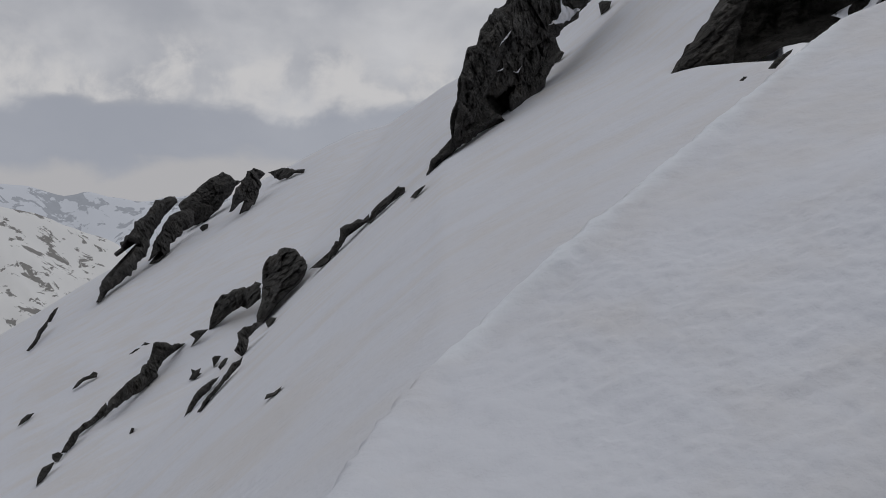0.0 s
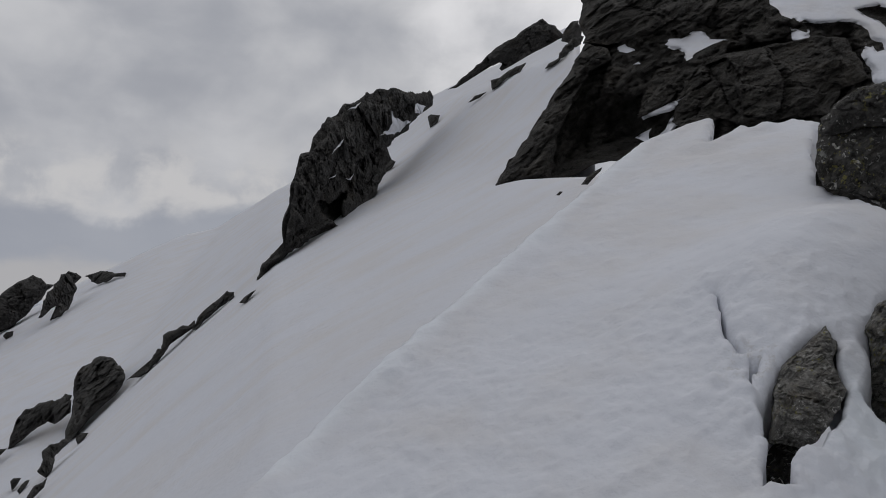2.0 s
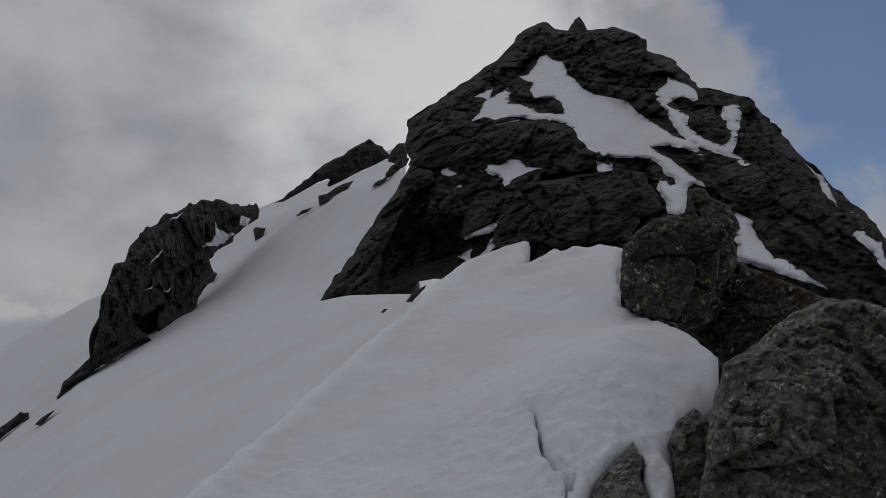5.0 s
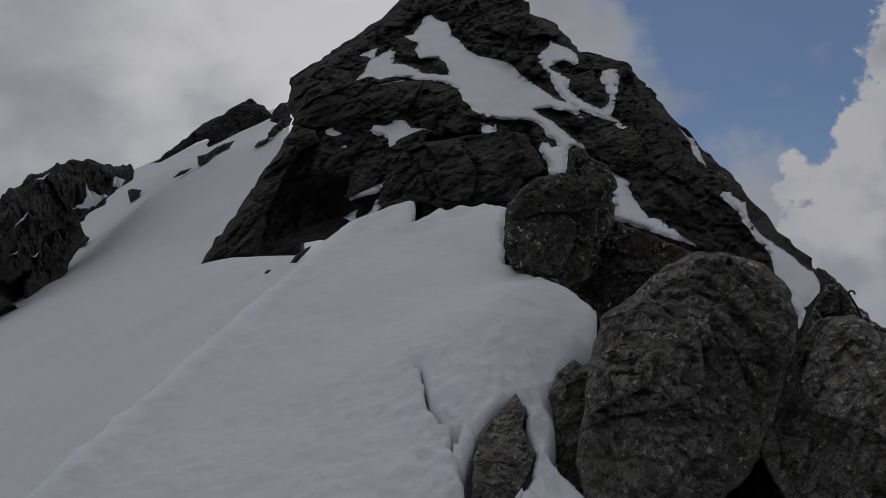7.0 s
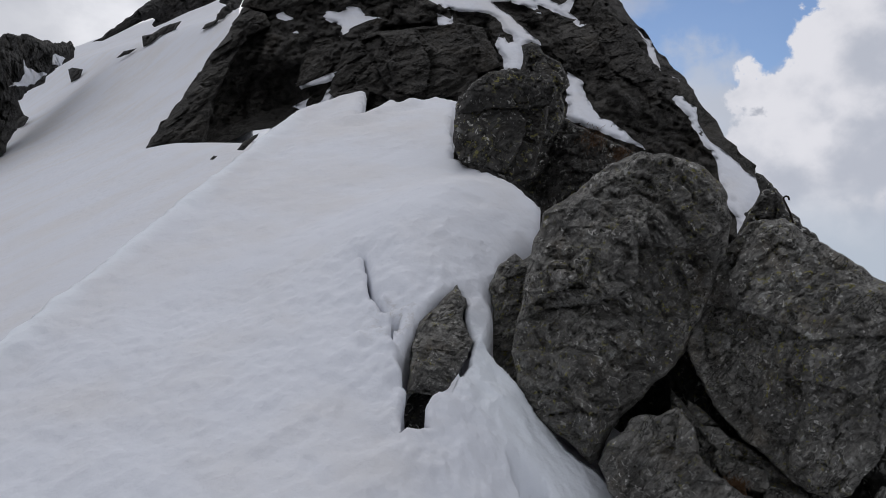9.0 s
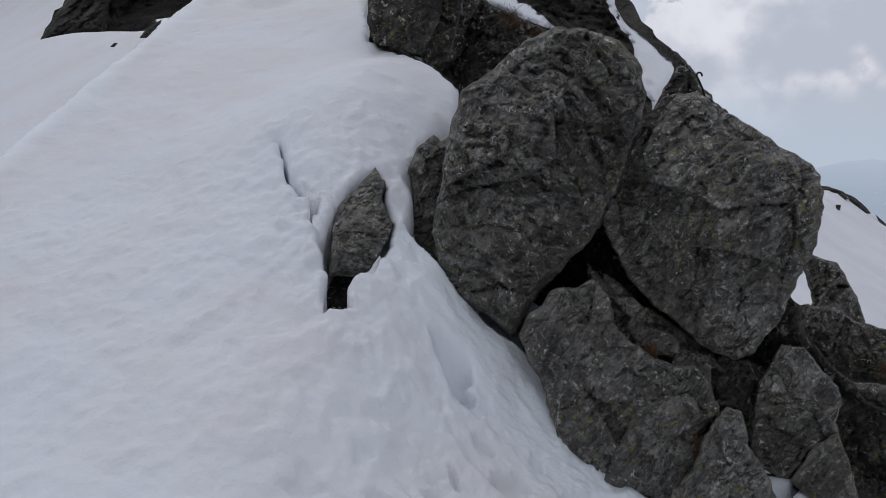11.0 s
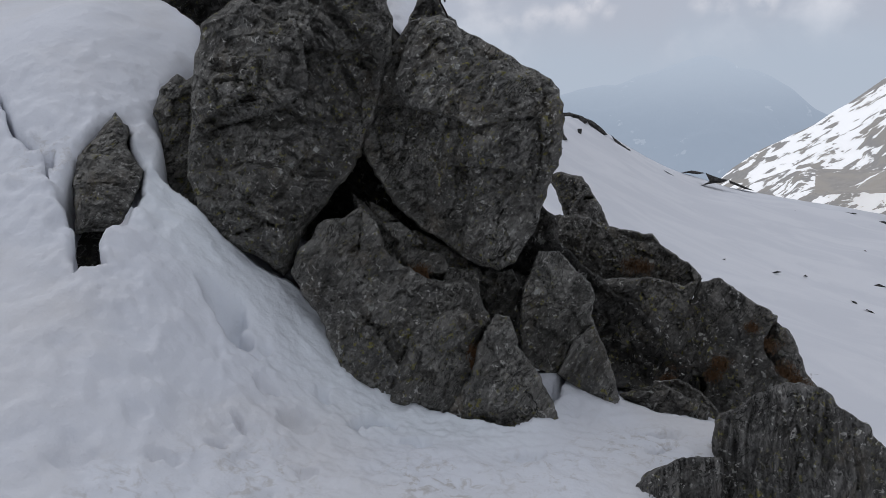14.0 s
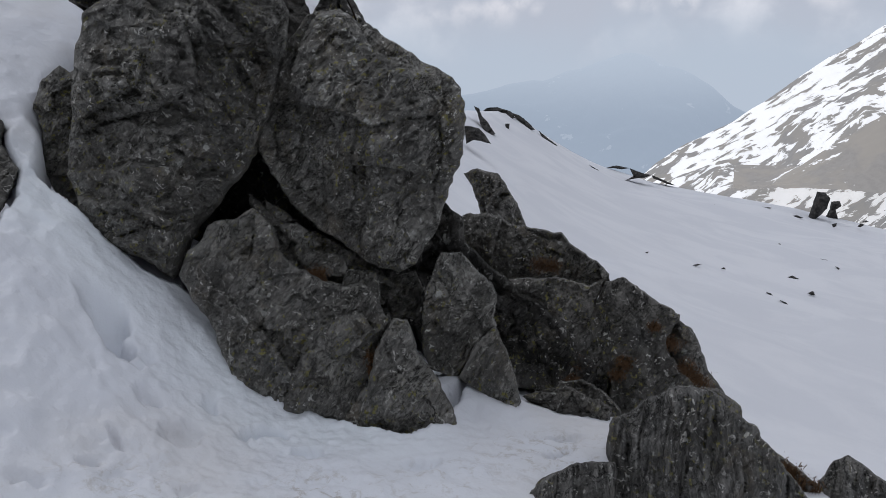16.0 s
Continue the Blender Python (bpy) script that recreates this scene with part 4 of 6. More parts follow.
rock("ridge_rock", "broad broken rock mass sloping down the ridge", (6.1, 0.97, -2.48), 80.0, 15, [(-0.15, 0.32), (-0.05, 0.26), (0.02, 0.11), (0.08, -0.04), (0.19, -0.17), (0.23, -0.26), (0.15, -0.28), (0.04, -0.17), (-0.12, -0.06), (-0.22, 0.1), (-0.2, 0.22)], 0.2, 0.014, 13, ROCK_BROWN, "rock", "ridge rocks", swell=(260, 21), size=0.8, amount=0.55, joints=0.5, crown=0.3)
rock("ridge_rock", "broad broken rock mass sloping down the ridge", (5.14, 1.48, -2.48), 72.8, 15, [(-0.245, 0.025), (-0.161, 0.136), (-0.018, 0.157), (0.125, 0.079), (0.229, -0.03), (0.253, -0.163), (-0.196, -0.202)], 0.15, 0.0124, 14, ROCK_BROWN, "rock", "ridge rocks", swell=(253, 24), size=0.8, amount=0.55, joints=0.5, crown=0.3)
rock("stone", "broken slab lying in the cleft between boulders", (4.02, 2.84, -1.24), 53.2, 15, [(-0.134, 0.075), (-0.019, 0.085), (0.072, 0.002), (0.12, -0.061), (0.02, -0.08), (-0.058, -0.021)], 0.05, 0.0107, 15, ROCK_NEAR, "rock", "stones in the cleft", swell=(233, 12), amount=0.6)
rock("stone", "broken slab lying in the cleft between boulders", (4.04, 2.73, -1.39), 54.4, 15, [(-0.156, 0.077), (-0.011, 0.07), (0.15, 0.028), (0.171, -0.091), (-0.042, -0.084), (-0.112, 0)], 0.05, 0.0107, 16, ROCK_NEAR, "rock", "stones in the cleft", swell=(234, 14), amount=0.6)
rock("stone", "broken slab lying in the cleft between boulders", (4.13, 2.5, -1.53), 57.2, 15, [(-0.092, 0.102), (0.093, 0.088), (0.103, -0.084), (0.015, -0.108), (-0.119, 0.002)], 0.05, 0.0107, 17, ROCK_NEAR, "rock", "stones in the cleft", swell=(237, 16), amount=0.6)
rock("stone", "broken slab lying in the cleft between boulders", (4.06, 3.03, -1.13), 51.7, 15, [(-0.067, 0.082), (0.027, 0.028), (0.116, -0.05), (-0.003, -0.06), (-0.072, -0.001)], 0.05, 0.0109, 18, ROCK_NEAR, "rock", "stones in the cleft", swell=(232, 11), amount=0.6)
# filler mass in dark schist, added to close gaps in the ridge
rock("ridge_rock", "added dark rock filling the gaps behind the boulders", (6.56, 2.07, -2.53), 71.6, 15, [(-1.19, 0.72), (-0.79, 0.59), (-0.45, 0.41), (-0.03, 0.36), (0.28, 0.24), (0.69, 0.18), (0.86, 0.03), (1.04, -0.32), (1.23, -0.62), (0.05, -0.76), (-0.35, -0.52), (-0.63, -0.21), (-0.99, -0)], 0.1, 0.016, 19, ROCK_RIDGE, "rock", "ridge rocks", swell=(252, 19))
rock("stone", "low stone at the snow's edge", (4.83, 1.48, -2.38), 70.0, 15, [(-0.292, 0.059), (-0.169, 0.099), (-0.031, 0.14), (0.108, 0.075), (0.263, 0.012), (0.231, -0.18), (0.111, -0.133), (-0.028, -0.07), (-0.203, 0)], 0.12, 0.0118, 20, ROCK_BROWN, "rock", "stones at the snow's edge", swell=(250, 25))
rock("ridge_rock", "rough fractured rock close by with white lichen", (3.92, 0.52, -2.07), 79.2, 15, [(-0.393, -0.108), (-0.414, 0.069), (-0.399, 0.15), (-0.357, 0.171), (-0.296, 0.204), (-0.221, 0.271), (-0.146, 0.311), (-0.046, 0.336), (0.042, 0.328), (0.092, 0.296), (0.119, 0.245), (0.18, 0.212), (0.241, 0.19), (0.28, 0.119), (0.328, 0.085), (0.37, 0.026), (0.402, -0.009), (0.446, -0.06), (0.487, -0.126), (0.526, -0.248), (0.487, -0.407), (-0.369, -0.545)], 0.35, 0.00942, 21, ROCK_UPRIGHT, "rock", "ridge rocks", swell=(259, 27), size=0.5, amount=0.75, dip=86, joints=0.5, ledges=3, flatten=0.28, crown=0.4)
rock("ridge_rock", "low fractured rock rising out of the snow", (3.52, 1, -2.23), 70.0, 15, [(-0.235, -0.15), (-0.201, 0.03), (-0.137, 0.122), (-0.046, 0.168), (0.03, 0.206), (0.107, 0.222), (0.208, 0.217), (0.221, -0.42), (-0.27, -0.42)], 0.2, 0.00904, 22, ROCK_UPRIGHT, "rock", "ridge rocks", swell=(250, 31), dip=86, ledges=3, amount=0.8, flatten=0.3)
rock("ridge_rock", "pointed grey rock on the ridge's edge", (4.36, -0.15, -2.34), 89.8, 15, [(-0.22, -0.059), (-0.181, 0.061), (-0.128, 0.17), (-0.071, 0.215), (0.031, 0.164), (0.132, 0.105), (0.282, -0.018), (0.303, -0.249), (-0.187, -0.386)], 0.25, 0.0104, 23, ROCK_UPRIGHT, "rock", "ridge rocks", swell=(270, 28), dip=84, ledges=3, amount=0.8, flatten=0.3)
rock("ridge_rock", "narrow rock rib with dry grass", (4.28, 0.15, -2.24), 85.4, 15, [(-0.159, 0.084), (-0.069, 0.1), (0.024, 0.048), (0.129, -0.028), (0.113, -0.14), (-0.044, -0.061)], 0.1, 0.0102, 24, ROCK_NEAR, "rock", "ridge rocks", swell=(265, 28))
rock("stone", "layered schist stone melting out of the snow", (2.83, 3.97, -0.84), 34.0, 45, [(0.114, 0.554), (0.175, 0.429), (0.151, 0.296), (0.208, 0.121), (0.166, -0.044), (0.061, -0.232), (-0.018, -0.275), (-0.171, -0.267), (-0.153, -0.152), (-0.157, 0.091), (-0.112, 0.259), (0.007, 0.41)], 0.18, 0.0104, 25, ROCK_NEAR, "rock", "", swell=(214, 8), joints=0.35, amount=0.7, ledges=2.5, dip=-12)
# dark filler put into the snow hole to imitate its shade
rock("stone", "added dark stone standing in for shade in a melted hole", (2.95, 4.14, -0.9), 34, 45, [(0.0, -0.15), (0.02, -0.4), (0.0, -0.62), (-0.25, -0.6), (-0.24, -0.35), (-0.2, -0.15)], 0.04, 0.0125, 145, ROCK_RIDGE, "rock", "", swell=(214, 8))
rock("stone", "dark slab in the melted gap behind the snow", (3.56, 4.16, -0.63), 39.2, 15, [(-0.002, 0.4), (0.059, 0.356), (0.127, 0.412), (0.157, 0.187), (0.115, -0), (0.143, -0.299), (0.1, -0.52), (-0.007, -0.444), (-0.113, -0.331), (-0.153, -0.201), (-0.133, 0.002), (-0.172, 0.151), (-0.114, 0.299)], 0.15, 0.0116, 26, ROCK_NEAR, "rock", "", swell=(219, 5), joints=0.35, amount=0.8, ledges=2)
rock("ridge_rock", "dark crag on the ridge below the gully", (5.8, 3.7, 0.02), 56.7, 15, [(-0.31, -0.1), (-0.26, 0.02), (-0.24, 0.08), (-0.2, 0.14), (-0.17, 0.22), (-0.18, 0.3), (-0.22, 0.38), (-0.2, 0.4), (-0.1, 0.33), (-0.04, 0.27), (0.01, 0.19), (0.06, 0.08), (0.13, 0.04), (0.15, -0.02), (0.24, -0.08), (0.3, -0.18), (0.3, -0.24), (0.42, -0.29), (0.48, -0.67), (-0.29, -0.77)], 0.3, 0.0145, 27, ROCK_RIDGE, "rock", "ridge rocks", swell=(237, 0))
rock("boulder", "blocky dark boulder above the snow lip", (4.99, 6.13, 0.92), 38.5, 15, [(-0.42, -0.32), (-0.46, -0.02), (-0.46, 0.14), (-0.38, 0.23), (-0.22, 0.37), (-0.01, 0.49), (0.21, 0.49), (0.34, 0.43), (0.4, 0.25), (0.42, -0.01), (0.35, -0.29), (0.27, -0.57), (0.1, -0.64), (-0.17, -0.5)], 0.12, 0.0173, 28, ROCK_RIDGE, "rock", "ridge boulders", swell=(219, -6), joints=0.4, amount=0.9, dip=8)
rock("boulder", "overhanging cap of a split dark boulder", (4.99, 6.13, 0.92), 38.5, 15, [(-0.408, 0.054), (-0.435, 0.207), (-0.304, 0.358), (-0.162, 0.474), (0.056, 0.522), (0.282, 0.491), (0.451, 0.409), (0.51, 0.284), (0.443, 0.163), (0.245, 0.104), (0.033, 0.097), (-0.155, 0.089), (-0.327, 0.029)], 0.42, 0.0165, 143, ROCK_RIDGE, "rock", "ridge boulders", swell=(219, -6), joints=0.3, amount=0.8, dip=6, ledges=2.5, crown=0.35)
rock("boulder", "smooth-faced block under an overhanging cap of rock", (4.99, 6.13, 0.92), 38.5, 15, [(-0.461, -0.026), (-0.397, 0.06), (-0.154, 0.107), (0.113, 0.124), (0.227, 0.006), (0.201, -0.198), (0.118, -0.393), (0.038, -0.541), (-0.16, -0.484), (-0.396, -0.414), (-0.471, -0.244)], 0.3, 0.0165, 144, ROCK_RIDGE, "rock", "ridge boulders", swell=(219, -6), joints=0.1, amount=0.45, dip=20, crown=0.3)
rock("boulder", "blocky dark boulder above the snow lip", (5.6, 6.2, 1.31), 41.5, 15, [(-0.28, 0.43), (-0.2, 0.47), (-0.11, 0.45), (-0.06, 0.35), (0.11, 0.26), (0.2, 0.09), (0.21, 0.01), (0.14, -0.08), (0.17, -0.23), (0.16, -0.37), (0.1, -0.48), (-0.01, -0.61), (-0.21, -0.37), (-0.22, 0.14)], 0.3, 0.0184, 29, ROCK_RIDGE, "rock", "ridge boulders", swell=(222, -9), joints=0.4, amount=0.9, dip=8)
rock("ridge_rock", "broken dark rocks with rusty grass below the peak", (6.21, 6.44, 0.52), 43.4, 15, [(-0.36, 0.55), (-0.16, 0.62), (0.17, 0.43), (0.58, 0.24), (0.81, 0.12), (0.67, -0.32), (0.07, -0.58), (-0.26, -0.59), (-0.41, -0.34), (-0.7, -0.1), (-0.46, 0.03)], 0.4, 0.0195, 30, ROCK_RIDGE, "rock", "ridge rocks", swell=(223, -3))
# dark backing added so that gaps between the boulders read as shade
rock("ridge_rock", "added dark rock filling the gaps behind the boulders", (4.84, 2.9, -1.56), 55.9, 15, [(-1.848, 1.036), (-1.458, 1.665), (-0.536, 1.529), (-0.164, 1.366), (0.354, 0.964), (0.481, 0.38), (0.771, -0.059), (1.143, -0.465), (1.521, -0.837), (1.43, -1.065), (0.883, -0.973), (0.503, -0.778), (0.212, -0.416), (0.084, -0.715), (-0.192, -0.927), (-0.634, -0.711), (-0.984, -0.202), (-1.339, 0.116)], 0.1, 0.0178, 31, ROCK_RIDGE, "rock", "ridge rocks", swell=(236, 14))
# filler stone added to hide bright snow between two boulders
rock("stone", "added filler stone in the cleft between boulders", (4.11, 2.45, -2.03), 55.5, 15, [(-0.051, 0.178), (0.124, 0.335), (0.162, 0.099), (0.018, -0.126), (-0.089, -0.269), (-0.162, -0.214)], 0.03, 0.011, 32, ROCK_NEAR, "rock", "", swell=(235, 22))
PEAK = ((13, 18.5, 5.83), 37.8, 46.5)
PEAK_OUTLINE = [(-6.43, -6.67), (-6.26, -5.74), (-6.01, -4.14), (-5.91, -3.13), (-5.72, -1.77), (-5.68, -0.56), (-6.13, 0.79), (-6.33, 2.26), (-5.54, 3.76), (-4.69, 5.39), (-3.93, 6.95), (-3.56, 8.98), (-2.78, 9.69), (-2.4, 8.95), (-1.86, 8.7), (-1.59, 9.88), (-1.28, 8.61), (-0.22, 8.6), (0.69, 7.77), (0.98, 6.25), (1.7, 5.46), (2.49, 3.26), (3.67, 2.56), (5.1, -2.44), (5.42, -2.96), (5.65, -3.67), (5.85, -3.99), (5.9, -4.73), (6.06, -5.13), (6.18, -5.77), (6.26, -6.22), (6.32, -6.04), (6.38, -6.4), (6.64, -6.6), (6.62, -6.95), (6.83, -7.22), (6.93, -7.46), (6.98, -8.22), (7.02, -8.66), (7.16, -9.34), (7.42, -9.97), (7.9, -10.75), (7.14, -11.47), (3.65, -9.93), (0.71, -8.54), (-1.77, -6.23), (-3.8, -5.75), (-4.5, -6.19), (-4.95, -6.53), (-5.76, -6.48)]
PEAK_PATCHES = (
    [(-2.75, 6.45), (-2.4, 6.64), (-2.16, 6.06), (-1.8, 5.88), (-1.66, 4.98), (-1.35, 4.52), (-1.07, 3.75), (-0.69, 3.32), (-0.16, 3.04), (0.36, 2.65), (0.59, 1.98), (0.65, -0.66), (0.27, -0.64), (-0.18, -0.49), (-0.68, -0.08), (-0.87, 0.41), (-1.06, 0.82), (-1.34, 1.39), (-1.61, 1.65), (-1.96, 1.79), (-2.29, 1.78), (-2.66, 1.99), (-3.01, 2.12), (-3.28, 2.15), (-3.56, 1.99), (-3.96, 2.13), (-4.3, 1.86), (-4.12, 2.59), (-4.06, 3.35), (-3.68, 3.84), (-3.45, 4.18), (-3.35, 3.69), (-3.21, 3), (-2.75, 2.85), (-2.47, 2.64), (-2.28, 2.17), (-2, 2.22), (-1.54, 2.08), (-1.61, 2.75), (-1.91, 3.24), (-2.27, 3.27), (-2.53, 3.22), (-2.65, 3.82), (-2.75, 4.45), (-3.21, 4.88), (-2.82, 5.1), (-2.74, 5.75)],
    [(-1.01, 3.59), (-0.43, 3.18), (0.02, 2.84), (0.36, 2.69), (0.59, 2.01), (0.95, 1.42), (1.42, 0.74), (1.7, 0.42), (1.97, 0.15), (2.2, -0.15), (2.37, -0.68), (2.16, -0.51), (1.94, -0.32), (1.68, -0.24), (1.44, -0.07), (1.1, -0.2), (1.33, -0.61), (1.62, -0.93), (1.83, -1.29), (2.03, -1.73), (2.23, -2.01), (2.28, -2.26), (2.02, -2.08), (1.87, -2.26), (1.92, -2.66), (1.88, -3.17), (1.83, -3.37), (1.6, -3.45), (1.42, -3.4), (1.36, -2.89), (1.23, -2.63), (1.13, -2.23), (1.25, -1.77), (1.38, -1.88), (1.49, -2.16), (1.63, -2.06), (1.53, -1.73), (1.36, -1.55), (1.24, -1.11), (1.02, -0.8), (0.8, -0.7), (0.49, -0.68), (0.27, -0.67), (-0.18, -0.49), (-0.67, -0.11), (-0.85, 0.41)],
    [(1.16, 3.19), (1.37, 3.6), (1.52, 4.15), (1.99, 3.62), (2.25, 3.25), (2.3, 2.49), (2.18, 2.42), (1.96, 2.74), (1.71, 2.69), (1.55, 2.37), (1.77, 1.99), (2.07, 1.54), (2, 1), (2.2, 0.45), (2.42, 0.18), (2.7, -0.09), (2.99, -0.57), (3.23, -1), (3.48, -1.16), (3.26, -1.26), (3.03, -1.13), (2.83, -0.74), (2.46, -0.44), (2.2, -0.21), (1.97, 0.12), (1.74, 0.72), (1.52, 1.41), (1.28, 2.24)],
    [(2.97, 1.96), (3.21, 2.12), (3.42, 2.06), (3.45, 1.43), (3.33, 0.6), (3.2, -0.19), (3.08, -0.66), (2.92, -0.65), (2.74, -0.28), (2.96, -0.11), (3.08, 0.33), (3.03, 0.85), (2.91, 1.47)],
    [(-3.41, -0.98), (-3.29, -0.69), (-2.97, -0.77), (-2.77, -0.45), (-2.47, -0.59), (-2.32, -0.99), (-1.83, -1.05), (-2.21, -1.23), (-2.46, -1.48), (-2.6, -1.78), (-2.82, -1.97), (-2.78, -1.6), (-2.97, -1.3), (-3.27, -1.17)],
    [(-4.7, -0.97), (-4.46, -0.8), (-4.34, -1.02), (-4.09, -1.21), (-4.29, -1.32), (-4.54, -1.21)],
    [(-4.13, -1.81), (-3.95, -1.71), (-3.83, -1.89)],
    [(-5.21, 1.83), (-5.05, 1.67), (-5.04, 1.35)],
    [(-0.4, -0.78), (-0.14, -0.94), (-0.03, -0.83), (0.1, -1.36), (-0.12, -1.49), (-0.31, -1.45)],
    [(-3.51, 1.59), (-3.14, 1.77), (-2.79, 1.85), (-2.85, 1.5), (-3.06, 1.17), (-3.18, 1.46)],
    [(-4.45, 3.63), (-3.95, 4.19), (-3.94, 3.34), (-4.19, 3.56)],
    [(2.84, -3.36), (3.24, -3.66), (3.25, -4.25), (3.53, -5.13), (4.05, -5.65), (4.42, -6.24), (4, -6.04), (3.14, -5.43), (2.79, -5.21), (2.83, -4)],
    [(4.72, -1.34), (5.1, -2.39), (5.1, -3.34), (4.94, -2.82), (4.82, -1.9)],
    [(-3.57, -4.04), (-2.65, -3.61), (-2.86, -4.06), (-3.39, -4.28)],
    [(-3.3, -5.33), (-2.76, -4.72), (-2.47, -4.08), (-2.59, -4.77), (-3.04, -5.12)],
    [(5.24, -4.42), (5.39, -4.22), (5.51, -4.28), (5.61, -4.55), (5.75, -4.76), (5.69, -4.95), (5.71, -5.18), (5.83, -5.7), (6.03, -6.15), (6.21, -6.61), (6.41, -6.86), (6.55, -7.05), (6.59, -7.35), (6.54, -7.63), (6.39, -7.95), (6.19, -8.17), (6.12, -8.39), (5.93, -8.73), (5.93, -8.56), (5.95, -8.29), (5.9, -7.96), (5.92, -7.61), (5.89, -7.25), (5.88, -6.79), (5.79, -6.42), (5.7, -5.96), (5.55, -5.47), (5.49, -4.96), (5.38, -4.7)],
    [(4.79, -1.8), (4.95, -2.16), (5.08, -2.57), (5.02, -2.77), (4.88, -2.37)],
    [(5.27, -3.35), (5.47, -3.53), (5.45, -3.65), (5.33, -3.54)])
CRAG_PATCHES = (
    [(-3.56, -4.06), (-3.26, -4.06), (-2.97, -3.81), (-2.5, -3.44), (-2.78, -4.02), (-3.12, -4.22), (-3.43, -4.18)],
    [(-3.43, -5.03), (-3.15, -4.67), (-3.11, -5.03), (-2.91, -5.02), (-2.82, -4.71), (-2.74, -4.28), (-2.53, -4.06), (-2.64, -4.64), (-2.68, -4.86), (-3.15, -5.16)])


def face_height(v, outline, bulge, size, seed, amount, dents, fine=True):
    """How far a rock face swells out at points of its own plane."""
    rim = np.array(outline, float)
    d = rim_distance(v, rim)
    span = np.sqrt(np.ptp(rim[:, 0]) * np.ptp(rim[:, 1]))
    e = np.clip(d / (span * 0.28), 0, 1)
    w = bulge * np.sqrt(np.clip(1 - (1 - e) ** 2, 0, 1))
    if fine:
        w = w + relief(v, size, seed, 35.0, amount, 1.0) * np.clip(d / (0.04 * span), 0, 1)
    for x, y, r, depth in dents:
        w = w - depth * np.exp(-((v[:, 0] - x) ** 2 + (v[:, 1] - y) ** 2) / (r * r)) * np.clip(d / (0.05 * span), 0, 1)
    return w


PEAK_DENTS = ((-4.4, -4.7, 1.0, 1.1), (-4.3, -5.7, 0.8, 1.0), (-3.7, -4.3, 0.9, 0.8))
PEAK_BULGE = 1.4
PEAK_OUT = np.array(direction(PEAK[1] + 180, -16))


def peak_out(p):
    """The face swells towards the foot of the slope, so its upper part leans over the lower."""
    return -p / np.linalg.norm(p, axis=1)[:, None]


def under_snow(v):
    """1 where a patch of snow lies, fading out over its edge."""
    out = np.zeros(len(v))
    for o in PEAK_PATCHES:
        p = np.array(o, float)
        near = (v > p.min(0) - 0.6).all(1) & (v < p.max(0) + 0.6).all(1)
        q = v[near]
        d = rim_distance(q, p) * np.where(inside(q, p), 1, -1)
        out[near] = np.maximum(out[near], np.clip(0.6 + d / 0.35, 0, 1))
    return out


def peak_height(v):
    d = rim_distance(v, np.array(PEAK_OUTLINE, float))
    w = face_height(v, PEAK_OUTLINE, PEAK_BULGE, 1, 77, 0, PEAK_DENTS, False)
    q = v * (1.0, 0.55)
    crag = relief(q, 5.0, 77, 60.0, 1.2) + relief(q, 1.8, 31, -30.0, 1.5)
    return w + crag * np.clip(d / 0.5, 0, 1) * (1 - 0.96 * under_snow(v))


def peak():
    right, up, out = axes(PEAK[1], PEAK[2])
    c = np.array(PEAK[0], float)
    rim = densify(PEAK_OUTLINE, 0.11, 0.12, 5)
    v, tri, loops = fill(rim, 0.095, 5)
    w = peak_height(v)
    flat = c + v[:, :1] * right + v[:, 1:] * up
    pts = list(flat + w[:, None] * peak_out(flat))
    faces = [list(t) for t in tri]
    lp = loops[0]
    last, mid = lp, v[lp].mean(0)
    for s, depth in ((1.0, 2.0), (0.85, 7.0)):
        ring = []
        for i in lp:
            q = mid + (v[i] - mid) * s
            ring.append(len(pts))
            pts.append(c + q[0] * right + q[1] * up - depth * PEAK_OUT)
        n = len(lp)
        faces += [[last[i], last[(i + 1) % n], ring[(i + 1) % n], ring[i]][::-1] for i in range(n)]
        last = ring
    faces.append(last)
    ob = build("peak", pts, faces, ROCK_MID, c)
    return tagged(ob, "dark craggy rock peak with patches of old snow", "mountain peak")


def peak_patch(outline, seed, lift=0.05):
    snow_patch("old snow lying in a gully of the dark peak", *PEAK, outline, 0.10, seed, lambda v: peak_height(v) + lift, 0.07, peak_out)


THE_PEAK = peak()
for i, o in enumerate(PEAK_PATCHES):
    peak_patch(o, i)
for i, o in enumerate(CRAG_PATCHES):
    peak_patch(o, 40 + i, 0.75)

rock("stone", "flat dark stones beside the snow crest", (4.25, 10.68, 0.91), 21.4, 40, [(-0.15, -0.16), (-0.08, -0.02), (0.02, 0.08), (0.13, 0.17), (0.11, 0.1), (0.04, -0), (-0.06, -0.16)], 0.1, 0.0251, 50, ROCK_MID, "rock", "", swell=(201, -4))
rock("stone", "flat dark stones beside the snow crest", (3.18, 8.97, 0.56), 19.2, 40, [(-0.04, -0.03), (-0, 0.03), (0.04, 0.03), (0, -0.03)], 0.05, 0.0099, 51, ROCK_MID, "rock", "", swell=(199, -3))
